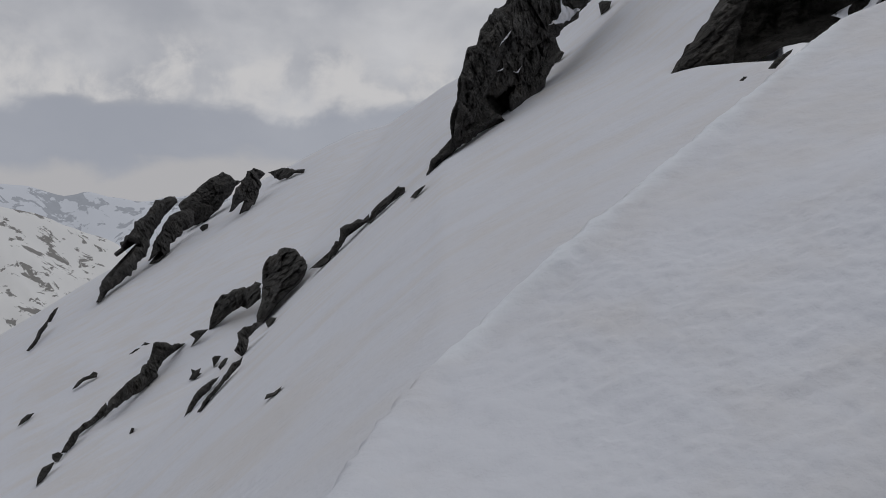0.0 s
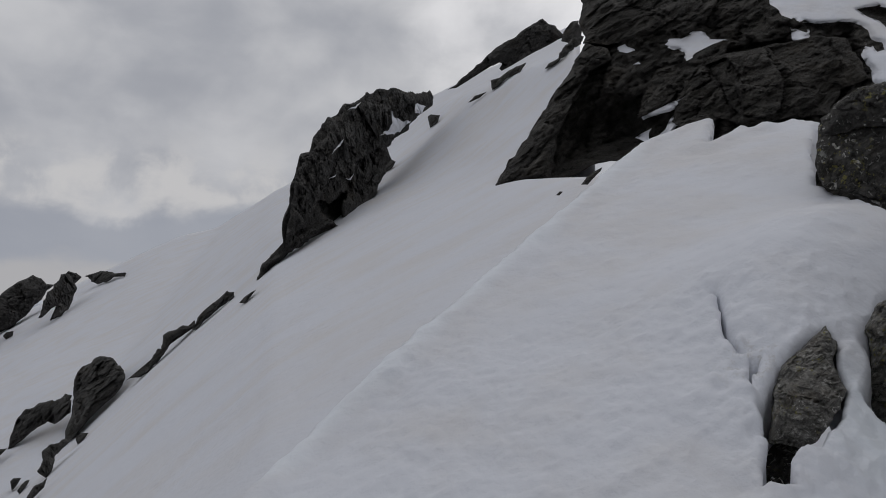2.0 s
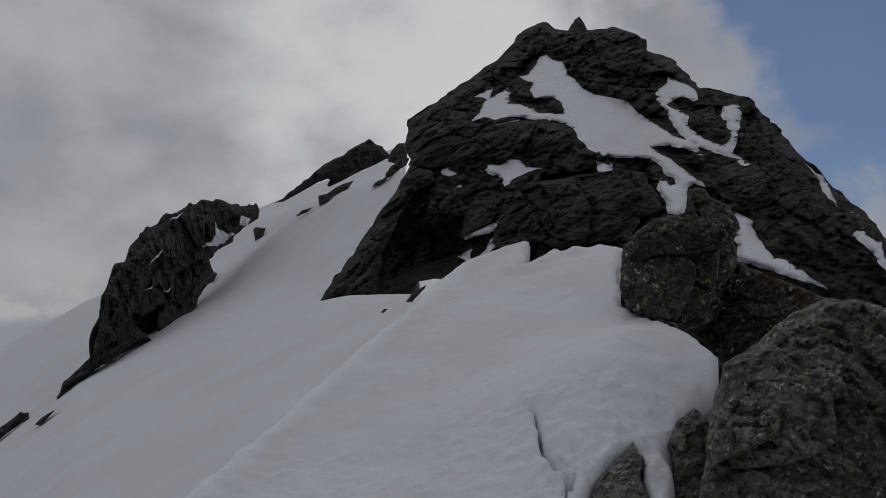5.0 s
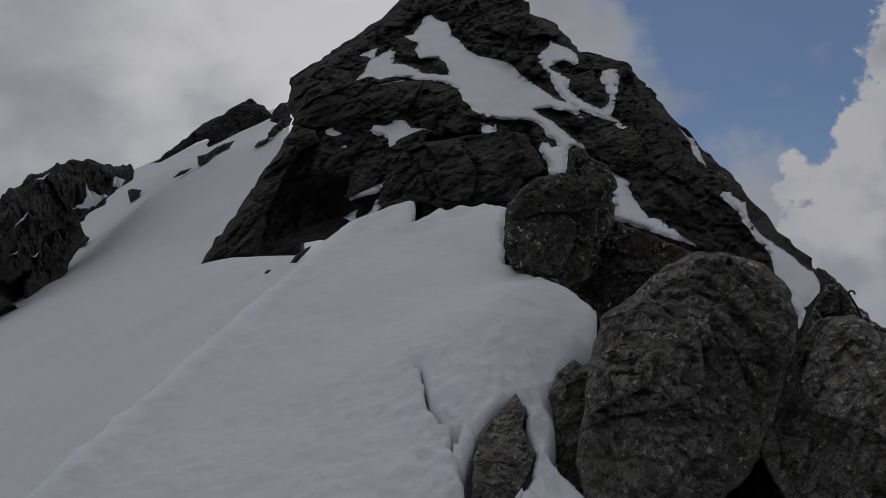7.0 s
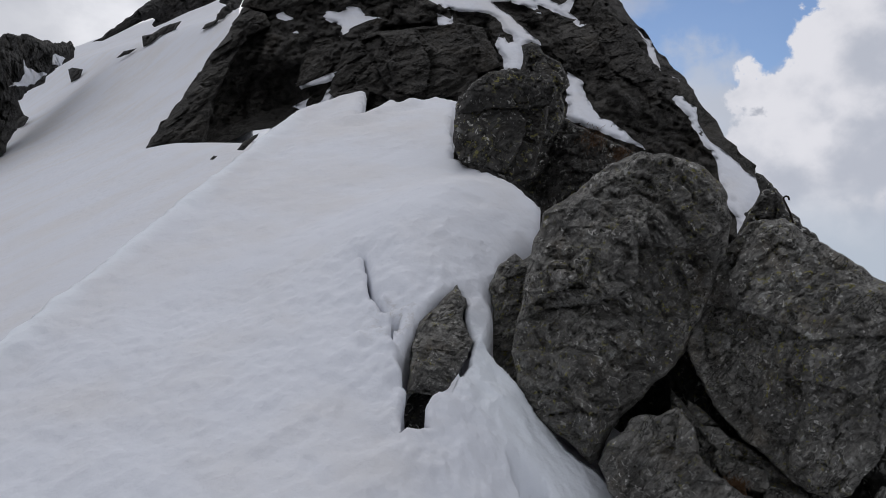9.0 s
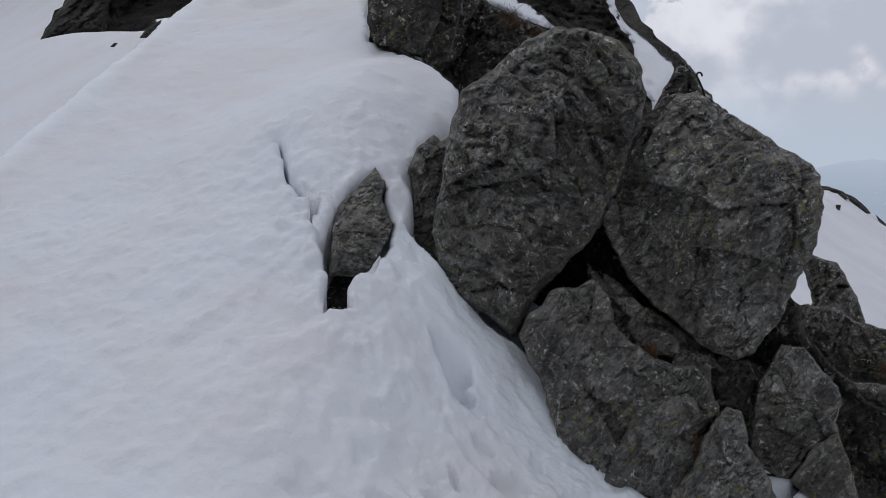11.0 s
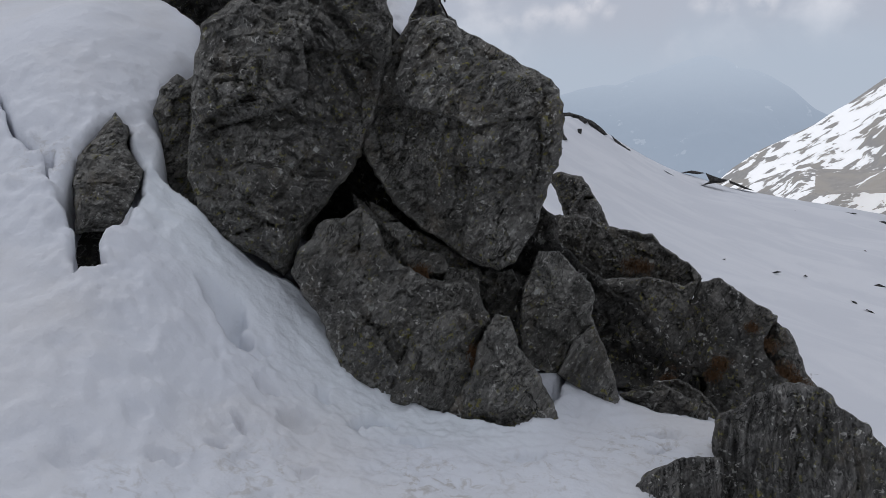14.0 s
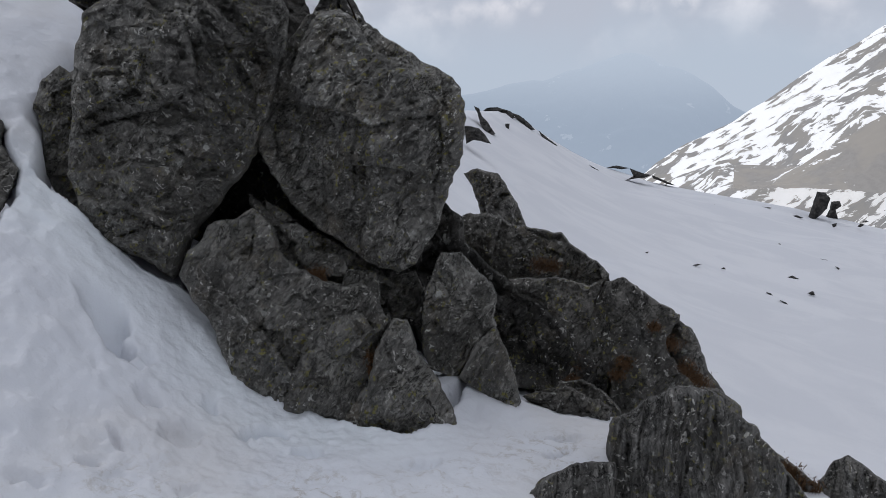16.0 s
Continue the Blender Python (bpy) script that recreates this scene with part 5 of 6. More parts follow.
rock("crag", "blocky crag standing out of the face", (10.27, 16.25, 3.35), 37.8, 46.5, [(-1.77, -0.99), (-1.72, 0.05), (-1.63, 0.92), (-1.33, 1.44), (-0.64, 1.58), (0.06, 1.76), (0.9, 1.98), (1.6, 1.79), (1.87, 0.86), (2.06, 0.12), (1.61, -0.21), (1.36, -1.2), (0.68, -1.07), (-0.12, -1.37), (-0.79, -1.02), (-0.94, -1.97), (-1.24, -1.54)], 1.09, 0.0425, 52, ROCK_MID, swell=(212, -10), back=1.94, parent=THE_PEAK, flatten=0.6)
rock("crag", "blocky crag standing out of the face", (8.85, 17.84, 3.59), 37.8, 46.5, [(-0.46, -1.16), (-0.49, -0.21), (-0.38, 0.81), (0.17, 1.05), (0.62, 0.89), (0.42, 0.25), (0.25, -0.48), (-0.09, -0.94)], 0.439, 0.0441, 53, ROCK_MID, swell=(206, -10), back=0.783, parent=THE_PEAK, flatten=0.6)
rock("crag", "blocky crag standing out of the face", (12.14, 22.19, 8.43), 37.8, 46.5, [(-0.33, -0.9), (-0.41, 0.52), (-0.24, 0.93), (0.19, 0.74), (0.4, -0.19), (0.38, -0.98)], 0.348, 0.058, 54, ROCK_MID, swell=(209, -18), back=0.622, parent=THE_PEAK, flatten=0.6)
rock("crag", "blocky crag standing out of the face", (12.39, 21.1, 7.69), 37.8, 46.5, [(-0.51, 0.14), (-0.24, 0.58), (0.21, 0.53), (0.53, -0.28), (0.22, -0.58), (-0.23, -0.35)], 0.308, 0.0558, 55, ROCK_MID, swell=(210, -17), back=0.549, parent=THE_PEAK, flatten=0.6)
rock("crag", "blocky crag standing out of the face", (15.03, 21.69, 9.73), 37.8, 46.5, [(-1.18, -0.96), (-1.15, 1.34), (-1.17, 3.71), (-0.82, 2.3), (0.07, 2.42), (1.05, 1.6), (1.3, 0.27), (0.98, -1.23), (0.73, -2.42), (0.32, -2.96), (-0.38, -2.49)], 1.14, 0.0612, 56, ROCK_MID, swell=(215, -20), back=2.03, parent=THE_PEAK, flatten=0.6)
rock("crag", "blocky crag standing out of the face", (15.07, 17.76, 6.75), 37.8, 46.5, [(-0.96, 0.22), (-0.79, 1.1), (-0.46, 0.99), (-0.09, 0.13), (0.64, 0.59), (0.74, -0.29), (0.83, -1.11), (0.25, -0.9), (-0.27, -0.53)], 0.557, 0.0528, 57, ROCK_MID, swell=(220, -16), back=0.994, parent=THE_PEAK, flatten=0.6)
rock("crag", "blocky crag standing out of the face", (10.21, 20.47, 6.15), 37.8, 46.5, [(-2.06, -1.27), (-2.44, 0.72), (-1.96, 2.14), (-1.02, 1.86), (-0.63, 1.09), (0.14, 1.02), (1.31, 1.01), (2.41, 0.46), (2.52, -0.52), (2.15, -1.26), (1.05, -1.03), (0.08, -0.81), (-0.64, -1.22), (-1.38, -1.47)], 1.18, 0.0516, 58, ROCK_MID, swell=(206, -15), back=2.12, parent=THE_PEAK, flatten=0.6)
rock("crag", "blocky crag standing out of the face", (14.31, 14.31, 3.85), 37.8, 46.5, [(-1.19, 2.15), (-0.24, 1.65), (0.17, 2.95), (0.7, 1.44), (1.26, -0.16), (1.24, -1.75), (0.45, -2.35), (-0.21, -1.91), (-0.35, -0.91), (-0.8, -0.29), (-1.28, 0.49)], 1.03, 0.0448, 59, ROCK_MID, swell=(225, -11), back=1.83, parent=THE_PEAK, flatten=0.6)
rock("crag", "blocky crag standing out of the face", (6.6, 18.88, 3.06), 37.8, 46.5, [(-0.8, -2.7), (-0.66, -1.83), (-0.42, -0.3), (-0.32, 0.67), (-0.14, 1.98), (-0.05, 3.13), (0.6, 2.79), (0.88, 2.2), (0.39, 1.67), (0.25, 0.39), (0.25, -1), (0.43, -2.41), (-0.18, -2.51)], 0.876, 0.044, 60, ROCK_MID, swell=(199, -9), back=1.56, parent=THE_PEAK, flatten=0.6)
OUTCROP = ((4.37, 44.11, 3.87), -56.3, 15)
OUTCROP_OUTLINE = [(-10.89, -5.33), (-10.38, -5.12), (-9.25, -4.62), (-8.87, -4.07), (-8.51, -3.33), (-8.09, -2.94), (-7.62, -2.17), (-7.09, -1.49), (-6.5, -0.79), (-5.83, -0.19), (-4.93, 0.33), (-4.3, 0.96), (-3.15, 1.7), (-1.79, 2.41), (-0.34, 3.14), (0.65, 3.31), (1.89, 3.98), (2.77, 4.47), (4.38, 4.95), (5.98, 5.18), (7.79, 5.64), (10.02, 5.83), (10.56, 5.66), (13.13, 6.41), (13.39, 5.97), (12.88, 5.39), (10.88, 4.85), (9.32, 4.78), (9.77, 4.09), (8.29, 3.57), (7.4, 2.78), (5.81, 2.31), (4.11, 1.4), (4.33, 0.75), (3.3, 0.41), (3.02, -0.21), (1.16, -1.63), (-1.47, -2.67), (-2.52, -3.15), (-3.09, -2.88), (-2.98, -2.45), (-2.12, -1.69), (-3.15, -1.89), (-4.12, -2.37), (-5.13, -2.34), (-5.05, -2.82), (-3.98, -3.38), (-5.22, -3.28), (-8.15, -4.43), (-10.45, -5.34)]
OUTCROP_SEED = 61
OUTCROP_BULGE = 1.3

THE_OUTCROP = rock("rock_outcrop", "rounded dark rock outcrop on the snow slope", (4.37, 44.11, 3.87), -56.3, 15, [(-10.89, -5.33), (-10.38, -5.12), (-9.25, -4.62), (-8.87, -4.07), (-8.51, -3.33), (-8.09, -2.94), (-7.62, -2.17), (-7.09, -1.49), (-6.5, -0.79), (-5.83, -0.19), (-4.93, 0.33), (-4.3, 0.96), (-3.15, 1.7), (-1.79, 2.41), (-0.34, 3.14), (0.65, 3.31), (1.89, 3.98), (2.77, 4.47), (4.38, 4.95), (5.98, 5.18), (7.79, 5.64), (10.02, 5.83), (10.56, 5.66), (13.13, 6.41), (13.39, 5.97), (12.88, 5.39), (10.88, 4.85), (9.32, 4.78), (9.77, 4.09), (8.29, 3.57), (7.4, 2.78), (5.81, 2.31), (4.11, 1.4), (4.33, 0.75), (3.3, 0.41), (3.02, -0.21), (1.16, -1.63), (-1.47, -2.67), (-2.52, -3.15), (-3.09, -2.88), (-2.98, -2.45), (-2.12, -1.69), (-3.15, -1.89), (-4.12, -2.37), (-5.13, -2.34), (-5.05, -2.82), (-3.98, -3.38), (-5.22, -3.28), (-8.15, -4.43), (-10.45, -5.34)], 1.14, 0.0991, 61, ROCK_SLOPE, "rock", "outcrops on the slope", swell=(186, -5), rough=0.191, size=5.0, amount=1.3, back=3.07)


def outcrop_patch(outline, seed):
    def base(v):
        rim = np.array(OUTCROP_OUTLINE, float)
        d = rim_distance(v, rim)
        span = np.sqrt(np.ptp(rim[:, 0]) * np.ptp(rim[:, 1]))
        e = np.clip(d / (0.75 * OUTCROP_REACH), 0, 1)
        w = OUTCROP_BULGE * np.sqrt(1 - (1 - e) ** 2)
        return w + relief(v, span, OUTCROP_SEED) * np.clip(d / (0.1 * span), 0, 1) + 1.9
    snow_patch("small patch of snow caught on the outcrop", *OUTCROP, outline, 0.12, seed, base, 0.12, np.array(direction(184, -3)))


OUTCROP_REACH = 3.0

outcrop_patch([(5.22, 3.52), (5.43, 3.13), (6.42, 3.11), (7.76, 3.34), (6.9, 2.92), (5.87, 2.42), (4.99, 2.2), (4.15, 1.99), (2.84, 1.75), (4.29, 2.28), (5.01, 2.72)], 61)
outcrop_patch([(-2.87, 0.14), (-1.37, 0.96), (-1.86, 0.57)], 62)
outcrop_patch([(-3.62, -1.02), (-2.87, -0.73), (-3.29, -0.99)], 63)
outcrop_patch([(0.01, 2.79), (1.53, 3.43), (0.85, 3.02)], 64)
outcrop_patch([(-2.01, -0.98), (-1.04, -0.6), (-1.59, -0.94)], 65)
outcrop_patch([(9.45, 4.69), (10.82, 4.73), (9.96, 4.12), (8.76, 4.01)], 66)
rock("block", "fractured block of the outcrop", (1.71, 39.1, 2.39), -56.3, 15, [(-2.5, -1.41), (-2.03, -0.64), (-1.22, 0.45), (-0.08, 1.36), (1.31, 2.21), (2.98, 3.15), (3.85, 2.92), (3.04, 1.7), (2.13, 0.75), (0.72, -0.41), (-0.01, -0.94), (-1.65, -2.14), (-2.65, -2.52), (-3.49, -2.8)], 1.64, 0.0822, 66, ROCK_SLOPE, swell=(183, -3), back=1.34, parent=THE_OUTCROP, flatten=1)
rock("block", "fractured block of the outcrop", (4.57, 45.11, 5.93), -56.3, 15, [(-3.81, -0.31), (0.57, 1.71), (4.67, 3), (5.11, 1.45), (1.02, -1.14), (-2.66, -2.47), (-3.14, -1.48)], 1.89, 0.0956, 67, ROCK_SLOPE, swell=(186, -7), back=1.53, parent=THE_OUTCROP, flatten=1)
rock("block", "fractured block of the outcrop", (8.22, 51.82, 8.51), -56.3, 15, [(-2.07, 0.53), (1.93, 0.9), (4.49, 1.45), (2.93, 0.49), (0.9, -0.24), (-0.3, -0.22), (-2.15, -1.01), (-4.54, -1.56)], 1.4, 0.111, 68, ROCK_SLOPE, swell=(189, -9), back=1.14, parent=THE_OUTCROP, flatten=1)
rock("rock_outcrop", "jagged dark rocks on the snowy crest", (23.63, 84.22, 19.06), 15.7, 15, [(-6.2, -3.75), (-5.34, -3.13), (-4.49, -2.12), (-3.34, -1.08), (-2.18, 0.16), (-1.18, 1.2), (0.19, 2.06), (0.79, 2.36), (1.39, 3.13), (2.6, 3.93), (3.63, 4.52), (4.13, 3.92), (5.05, 3.67), (5.79, 2.8), (5.97, 2.4), (5.24, 2.1), (4.63, 1.26), (3.73, 0.35), (3.42, 0.75), (2.95, 0.19), (1.75, -0.25), (1.34, -1.06), (0.27, -1.57), (-0.32, -1.92), (-0.76, -1.27), (-0.05, -0.78), (-0.78, -0.47), (-1.55, -0.89), (-2.15, -0.85), (-3.02, -1.61), (-4.06, -2.5), (-5.33, -3.46)], 1, 0.156, 69, ROCK_FAR, "rock", "outcrops on the slope", swell=(196, -12), rough=0.241, back=1.62)
rock("rock_outcrop", "narrow rock rib at the crest", (19.36, 52.95, 13.91), 20.1, 15, [(-0.78, -0.61), (-0.53, 0.14), (-0.15, 0.67), (0.36, 0.9), (0.64, 0.24), (0.57, -0.5), (-0.12, -0.82)], 0.391, 0.126, 70, ROCK_SLOPE, "rock", "outcrops on the slope", swell=(200, -14), rough=0.094, back=0.3)
rock("rock_outcrop", "jagged dark rocks on the snowy crest", (13.77, 48.78, 9.94), 75, 30, [(-2.26, 0.13), (-1.08, 0.1), (-0.28, 0.52), (1.57, 0.67), (1.44, 0.05), (0, -0.2), (-0.62, -0.65), (-1.2, -0.86)], 0.456, 0.0904, 71, ROCK_SLOPE, "rock", "outcrops on the slope", swell=(196, -11), rough=0.0581, back=0.3)
rock("rock_rib", "small dark rock on the high snow slope", (13.59, 39.73, 8.95), 78, 30, [(-0.62, -0.33), (-0.55, -0.01), (0.14, 0.09), (0.59, 0.21), (0.57, -0.14), (0.06, -0.32)], 0.213, 0.0935, 72, ROCK_SLOPE, "rock", "rocks in the snow", swell=(199, -12), back=0.3)
rock("rock_rib", "small dark rock on the high snow slope", (12.66, 52.08, 9.14), 75.7, 15, [(-1.14, -0.22), (-0.4, 0.16), (1.13, 0.17), (0.37, -0.11)], 0.235, 0.118, 73, ROCK_SLOPE, "rock", "rocks in the snow", swell=(194, -10), back=0.3)
rock("rock_outcrop", "narrow rock rib at the crest", (14.49, 39.99, 9.82), -36, 30, [(-1.74, -1.05), (-0.96, -0.36), (-0.09, 0.14), (0.49, 0.59), (1.39, 0.93), (2.18, 1.17), (1.38, 0.47), (0.49, -0.01), (-0.56, -0.59), (-1.26, -1.01)], 0.297, 0.076, 74, ROCK_SLOPE, "rock", "outcrops on the slope", swell=(200, -13), rough=0.0708, back=0.3)
rock("rock_rib", "small dark rock on the high snow slope", (14.33, 58.53, 10.3), 73, 30, [(-1.32, -0.22), (-0.7, 0.11), (-0.18, 0.33), (1.01, 0.24), (0.64, -0.06), (-0.3, -0.17)], 0.576, 0.133, 75, ROCK_FAR, "rock", "rocks in the snow", swell=(194, -10), back=0.3)
rock("rock_rib", "small dark rock on the high snow slope", (11.39, 60.74, 8.67), 70, 30, [(-1.32, 0.66), (-0.97, 0.82), (0.61, 0.51), (0.92, -0.2), (0.12, -0.57)], 0.309, 0.136, 76, ROCK_FAR, "rock", "rocks in the snow", swell=(191, -8), rough=0.0212, back=0.3)
rock("rock_rib", "small dark rock on the high snow slope", (7.4, 54.25, 4.84), 72, 30, [(-1.29, 0.4), (-0.52, 0.48), (0.56, 0.17), (0.65, -0.37), (-0.02, -0.59), (-0.92, -0.08)], 0.376, 0.119, 77, ROCK_SLOPE, "rock", "rocks in the snow", swell=(188, -5), back=0.3)
rock("rock_outcrop", "long dark rock rib above the snow slope", (-34.05, 90.49, -12.87), -85, 30, [(-4.34, 0.25), (-2.08, 0.93), (0.07, 1.67), (2.69, 2.4), (4.06, 2.96), (7.73, 3.82), (10.74, 4.76), (14.78, 5.35), (18.16, 5.22), (17.99, 4.39), (14.28, 3.59), (11.62, 2.83), (8.47, 1.87), (5.69, 0.86), (3.39, -0.3), (0.49, -1.28), (-2.57, -2.15), (-4.92, -2.72), (-7.55, -2.65), (-9.27, -3.14), (-11.02, -3.72), (-12.11, -3.91), (-11.62, -3.45), (-10.54, -3.06), (-10.08, -2.32), (-8.29, -1.71), (-6.35, -1.56), (-4.06, -1.17), (-1.99, -0.49), (-0.18, -0.09), (1.82, 0.69), (0.67, 1.01), (-1.4, 0.61), (-4.14, -0.12)], 2.68, 0.172, 78, ROCK_FAR, "rock", "outcrops on the slope", swell=(159, 8), rough=0.402, size=5.0, amount=1.2, back=2.35)
rock("rock_outcrop", "long dark rock rib above the snow slope", (-32.59, 97.44, -12.58), -83, 30, [(-6.68, -1.72), (-4.5, -0.49), (-2.97, 0.39), (-0.27, 1.15), (1.53, 2.07), (3.67, 2.6), (7.31, 3.25), (9.74, 3.16), (11.14, 2.59), (8.11, 0.84), (5.49, 0.77), (3.28, -0.13), (0.23, -0.62), (-1, -1.42), (-3.91, -2.06), (-6.18, -2.25), (-7.21, -2.2), (-4.94, -1.74), (-2.6, -1.54), (-2.84, -1.12), (-4.87, -1.31)], 1.82, 0.183, 79, ROCK_FAR, "rock", "outcrops on the slope", swell=(162, 7), rough=0.241, size=5.0, amount=1.2, back=1.34)
rock("rock_outcrop", "long dark rock rib above the snow slope", (-34.35, 119.8, -9.59), -35, 30, [(-3.96, -0.43), (-2.59, 0.39), (-1.16, 1.41), (0.83, 2.98), (2.29, 3.86), (3.69, 4.38), (4.68, 3.78), (5.08, 2.82), (6.1, 2.69), (4.47, 1.25), (3.14, -0.08), (1.49, -1.81), (-0.49, -3.31), (-1.81, -3.75), (-3.34, -4.17), (-4.06, -3.77), (-3.27, -2.24), (-3.77, -1.5)], 2.73, 0.222, 80, ROCK_FAR, "rock", "outcrops on the slope", swell=(164, 4), rough=0.224, size=5.0, amount=1.2, back=1.75)
rock("rock_outcrop", "dark rocks on the far snow slope", (-23.73, 101.54, -7.22), -78, 30, [(-7.51, -2.06), (-4.71, -0.4), (-2.08, 0.92), (0.33, 1.7), (2.63, 2.6), (4.71, 2.99), (6.56, 2.81), (7.4, 2.18), (4.98, 1.9), (4.77, 0.84), (2.38, -0.61), (-0.21, -1.58), (-2.59, -2.28), (-5.55, -2.5), (-3.43, -1.66), (-1.69, -1.21), (-3.72, -1.25), (-6.26, -1.82)], 1.24, 0.185, 81, ROCK_FAR, "rock", "outcrops on the slope", swell=(167, 4), rough=0.217, back=0.79)
rock("rock_outcrop", "flat dark rocks on the slope's skyline", (-21.93, 116.2, -5.65), 55, 30, [(-4.55, -0.34), (-5.89, -0.21), (-3.42, 0.45), (-1.93, 0.87), (2, 0.67), (5.4, 0.81), (5.56, 0.3), (2.87, 0.18), (1.56, -0.67), (-0.75, -1.15), (-2.76, -0.89)], 1.12, 0.209, 82, ROCK_FAR, "rock", "outcrops on the slope", swell=(169, 3), rough=0.115, back=0.72)
rock("rock_outcrop", "lone upright dark boulder on the snow slope", (-7.92, 40.07, -7.04), 54, 45, [(1.21, -2.55), (0.49, -2.13), (0.03, -1.54), (-0.97, -0.85), (-2.08, -0.14), (-2.73, 0.51), (-2.8, 0.88), (-2.29, 1.23), (-2.39, 1.52), (-1.97, 1.7), (-1.02, 1.72), (0.01, 1.44), (0.89, 1.28), (1.55, 0.89), (1.88, 0.39), (2.01, 0), (1.76, -0.66), (1.58, -1.38), (1.64, -2.04), (1.63, -2.45)], 1.02, 0.0733, 83, ROCK_SLOPE, "rock", "outcrops on the slope", swell=(169, 10), rough=0.109, back=0.67)
rock("rock_outcrop", "low dark boulder on the snow slope", (-10.71, 42.08, -8.7), 51, 30, [(-1.32, -1.89), (-1.86, -1.12), (-2.02, -0.49), (-1.94, 0.12), (-1.27, 0.29), (-0.73, 0.64), (0.08, 0.83), (0.59, 0.98), (1.12, 1.22), (1.84, 1.11), (2.29, 0.57), (1.8, 0.18), (1.42, -0.08), (0.95, 0.34), (0.75, 0.09), (0.73, -0.17), (-0.07, -0.69), (-0.63, -1.27)], 0.712, 0.0782, 84, ROCK_SLOPE, "rock", "outcrops on the slope", swell=(166, 11), rough=0.0879, back=0.47)
rock("rock_rib", "dark broken rocks along a rib in the snow", (-4.78, 38.37, -5.03), -12, 30, [(-1.52, -1.32), (-1.15, -1.16), (-0.89, -1.03), (-0.62, -0.76), (-0.55, -0.48), (-0.27, -0.01), (-0.06, -0.08), (0.03, 0.64), (0.25, 0.78), (0.66, 0.91), (0.94, 1.11), (1.2, 1.05), (1.41, 1.36), (1.47, 1.1), (1.05, 0.79), (0.5, 0.45), (0.26, 0.06), (0.06, -0.28), (-0.3, -0.69), (-0.63, -1.04), (-1.03, -1.31)], 0.385, 0.069, 85, ROCK_SLOPE, "rock", "rocks in the snow", swell=(173, 7), rough=0.0679, back=0.46)
rock("rock_rib", "dark broken rocks along a rib in the snow", (-2.6, 37.7, -3.23), 61, 30, [(-1.03, -1.06), (-0.89, -0.78), (-1.06, -0.5), (-0.81, -0.09), (-0.41, 0.23), (0.09, 0.62), (0.34, 0.96), (1.01, 0.91), (1.33, 0.71), (0.72, 0.29), (0.26, -0.12), (-0.21, -0.54), (-0.54, -1.09)], 0.382, 0.067, 86, ROCK_SLOPE, "rock", "rocks in the snow", swell=(176, 5), rough=0.0531, back=0.3)
rock("rock_rib", "dark broken rocks along a rib in the snow", (-0.94, 30.71, -2.18), 64, 30, [(-0.36, -0.27), (-0.2, -0), (0.1, 0.19), (0.4, 0.32), (0.22, -0.06), (0.09, -0.26)], 0.174, 0.0681, 87, ROCK_SLOPE, "rock", "rocks in the snow", swell=(178, 4), rough=0.00804, back=0.3)
rock("rock_rib", "dark broken rocks along a rib in the snow", (0.92, 36.58, -0.4), -39.7, 15, [(-2.45, -1.5), (-2.02, -0.78), (-0.82, 0), (0.33, 0.5), (1.22, 0.93), (2.12, 1.32), (2.67, 1.01), (2.05, 0.95), (1.12, 0.41), (-0.09, -0.12), (-1.28, -0.88), (-1.91, -1.35)], 0.4, 0.0647, 88, ROCK_SLOPE, "rock", "rocks in the snow", swell=(181, 1), rough=0.0912, back=0.62)
rock("rock_rib", "dark rock breaking through the snow slope", (-14.09, 28.06, -11.93), -91, 30, [(-0.88, -0.17), (-0.53, 0.05), (0.03, 0.19), (0.86, 0.06), (0.37, -0.07), (-0.17, -0.15)], 0.167, 0.0742, 89, ROCK_SLOPE, "rock", "rocks in the snow", swell=(153, 21), rough=0.0095, back=0.3)
rock("rock_rib", "dark rock breaking through the snow slope", (-14.94, 30.76, -12.45), 40, 30, [(-0.28, -0.14), (-0.42, 0), (-0.07, 0.18), (0.33, 0.19), (0.25, -0.12), (0.01, -0.2)], 0.0787, 0.0541, 90, ROCK_SLOPE, "rock", "rocks in the snow", swell=(154, 20), rough=0.00649, back=0.3)
rock("rock_rib", "dark rock breaking through the snow slope", (-15.09, 32.19, -12.41), -89, 30, [(-0.87, -0.12), (-0.16, 0.07), (0.53, 0.24), (1.14, 0.23), (1.03, 0.05), (0.21, -0.2), (-0.54, -0.25)], 0.17, 0.0666, 91, ROCK_SLOPE, "rock", "rocks in the snow", swell=(155, 19), rough=0.0238, back=0.3)
rock("rock_rib", "dark rock breaking through the snow slope", (-15.38, 34.73, -12.54), -78, 30, [(-1.05, -0.09), (-0.39, 0.12), (0.18, 0.1), (0.8, 0.26), (1.61, 0.49), (1.47, 0.07), (0.79, -0.05), (0.19, -0.13), (-0.43, -0.17), (-0.93, -0.22)], 0.239, 0.0707, 92, ROCK_SLOPE, "rock", "rocks in the snow", swell=(156, 18), rough=0.033, back=0.3)
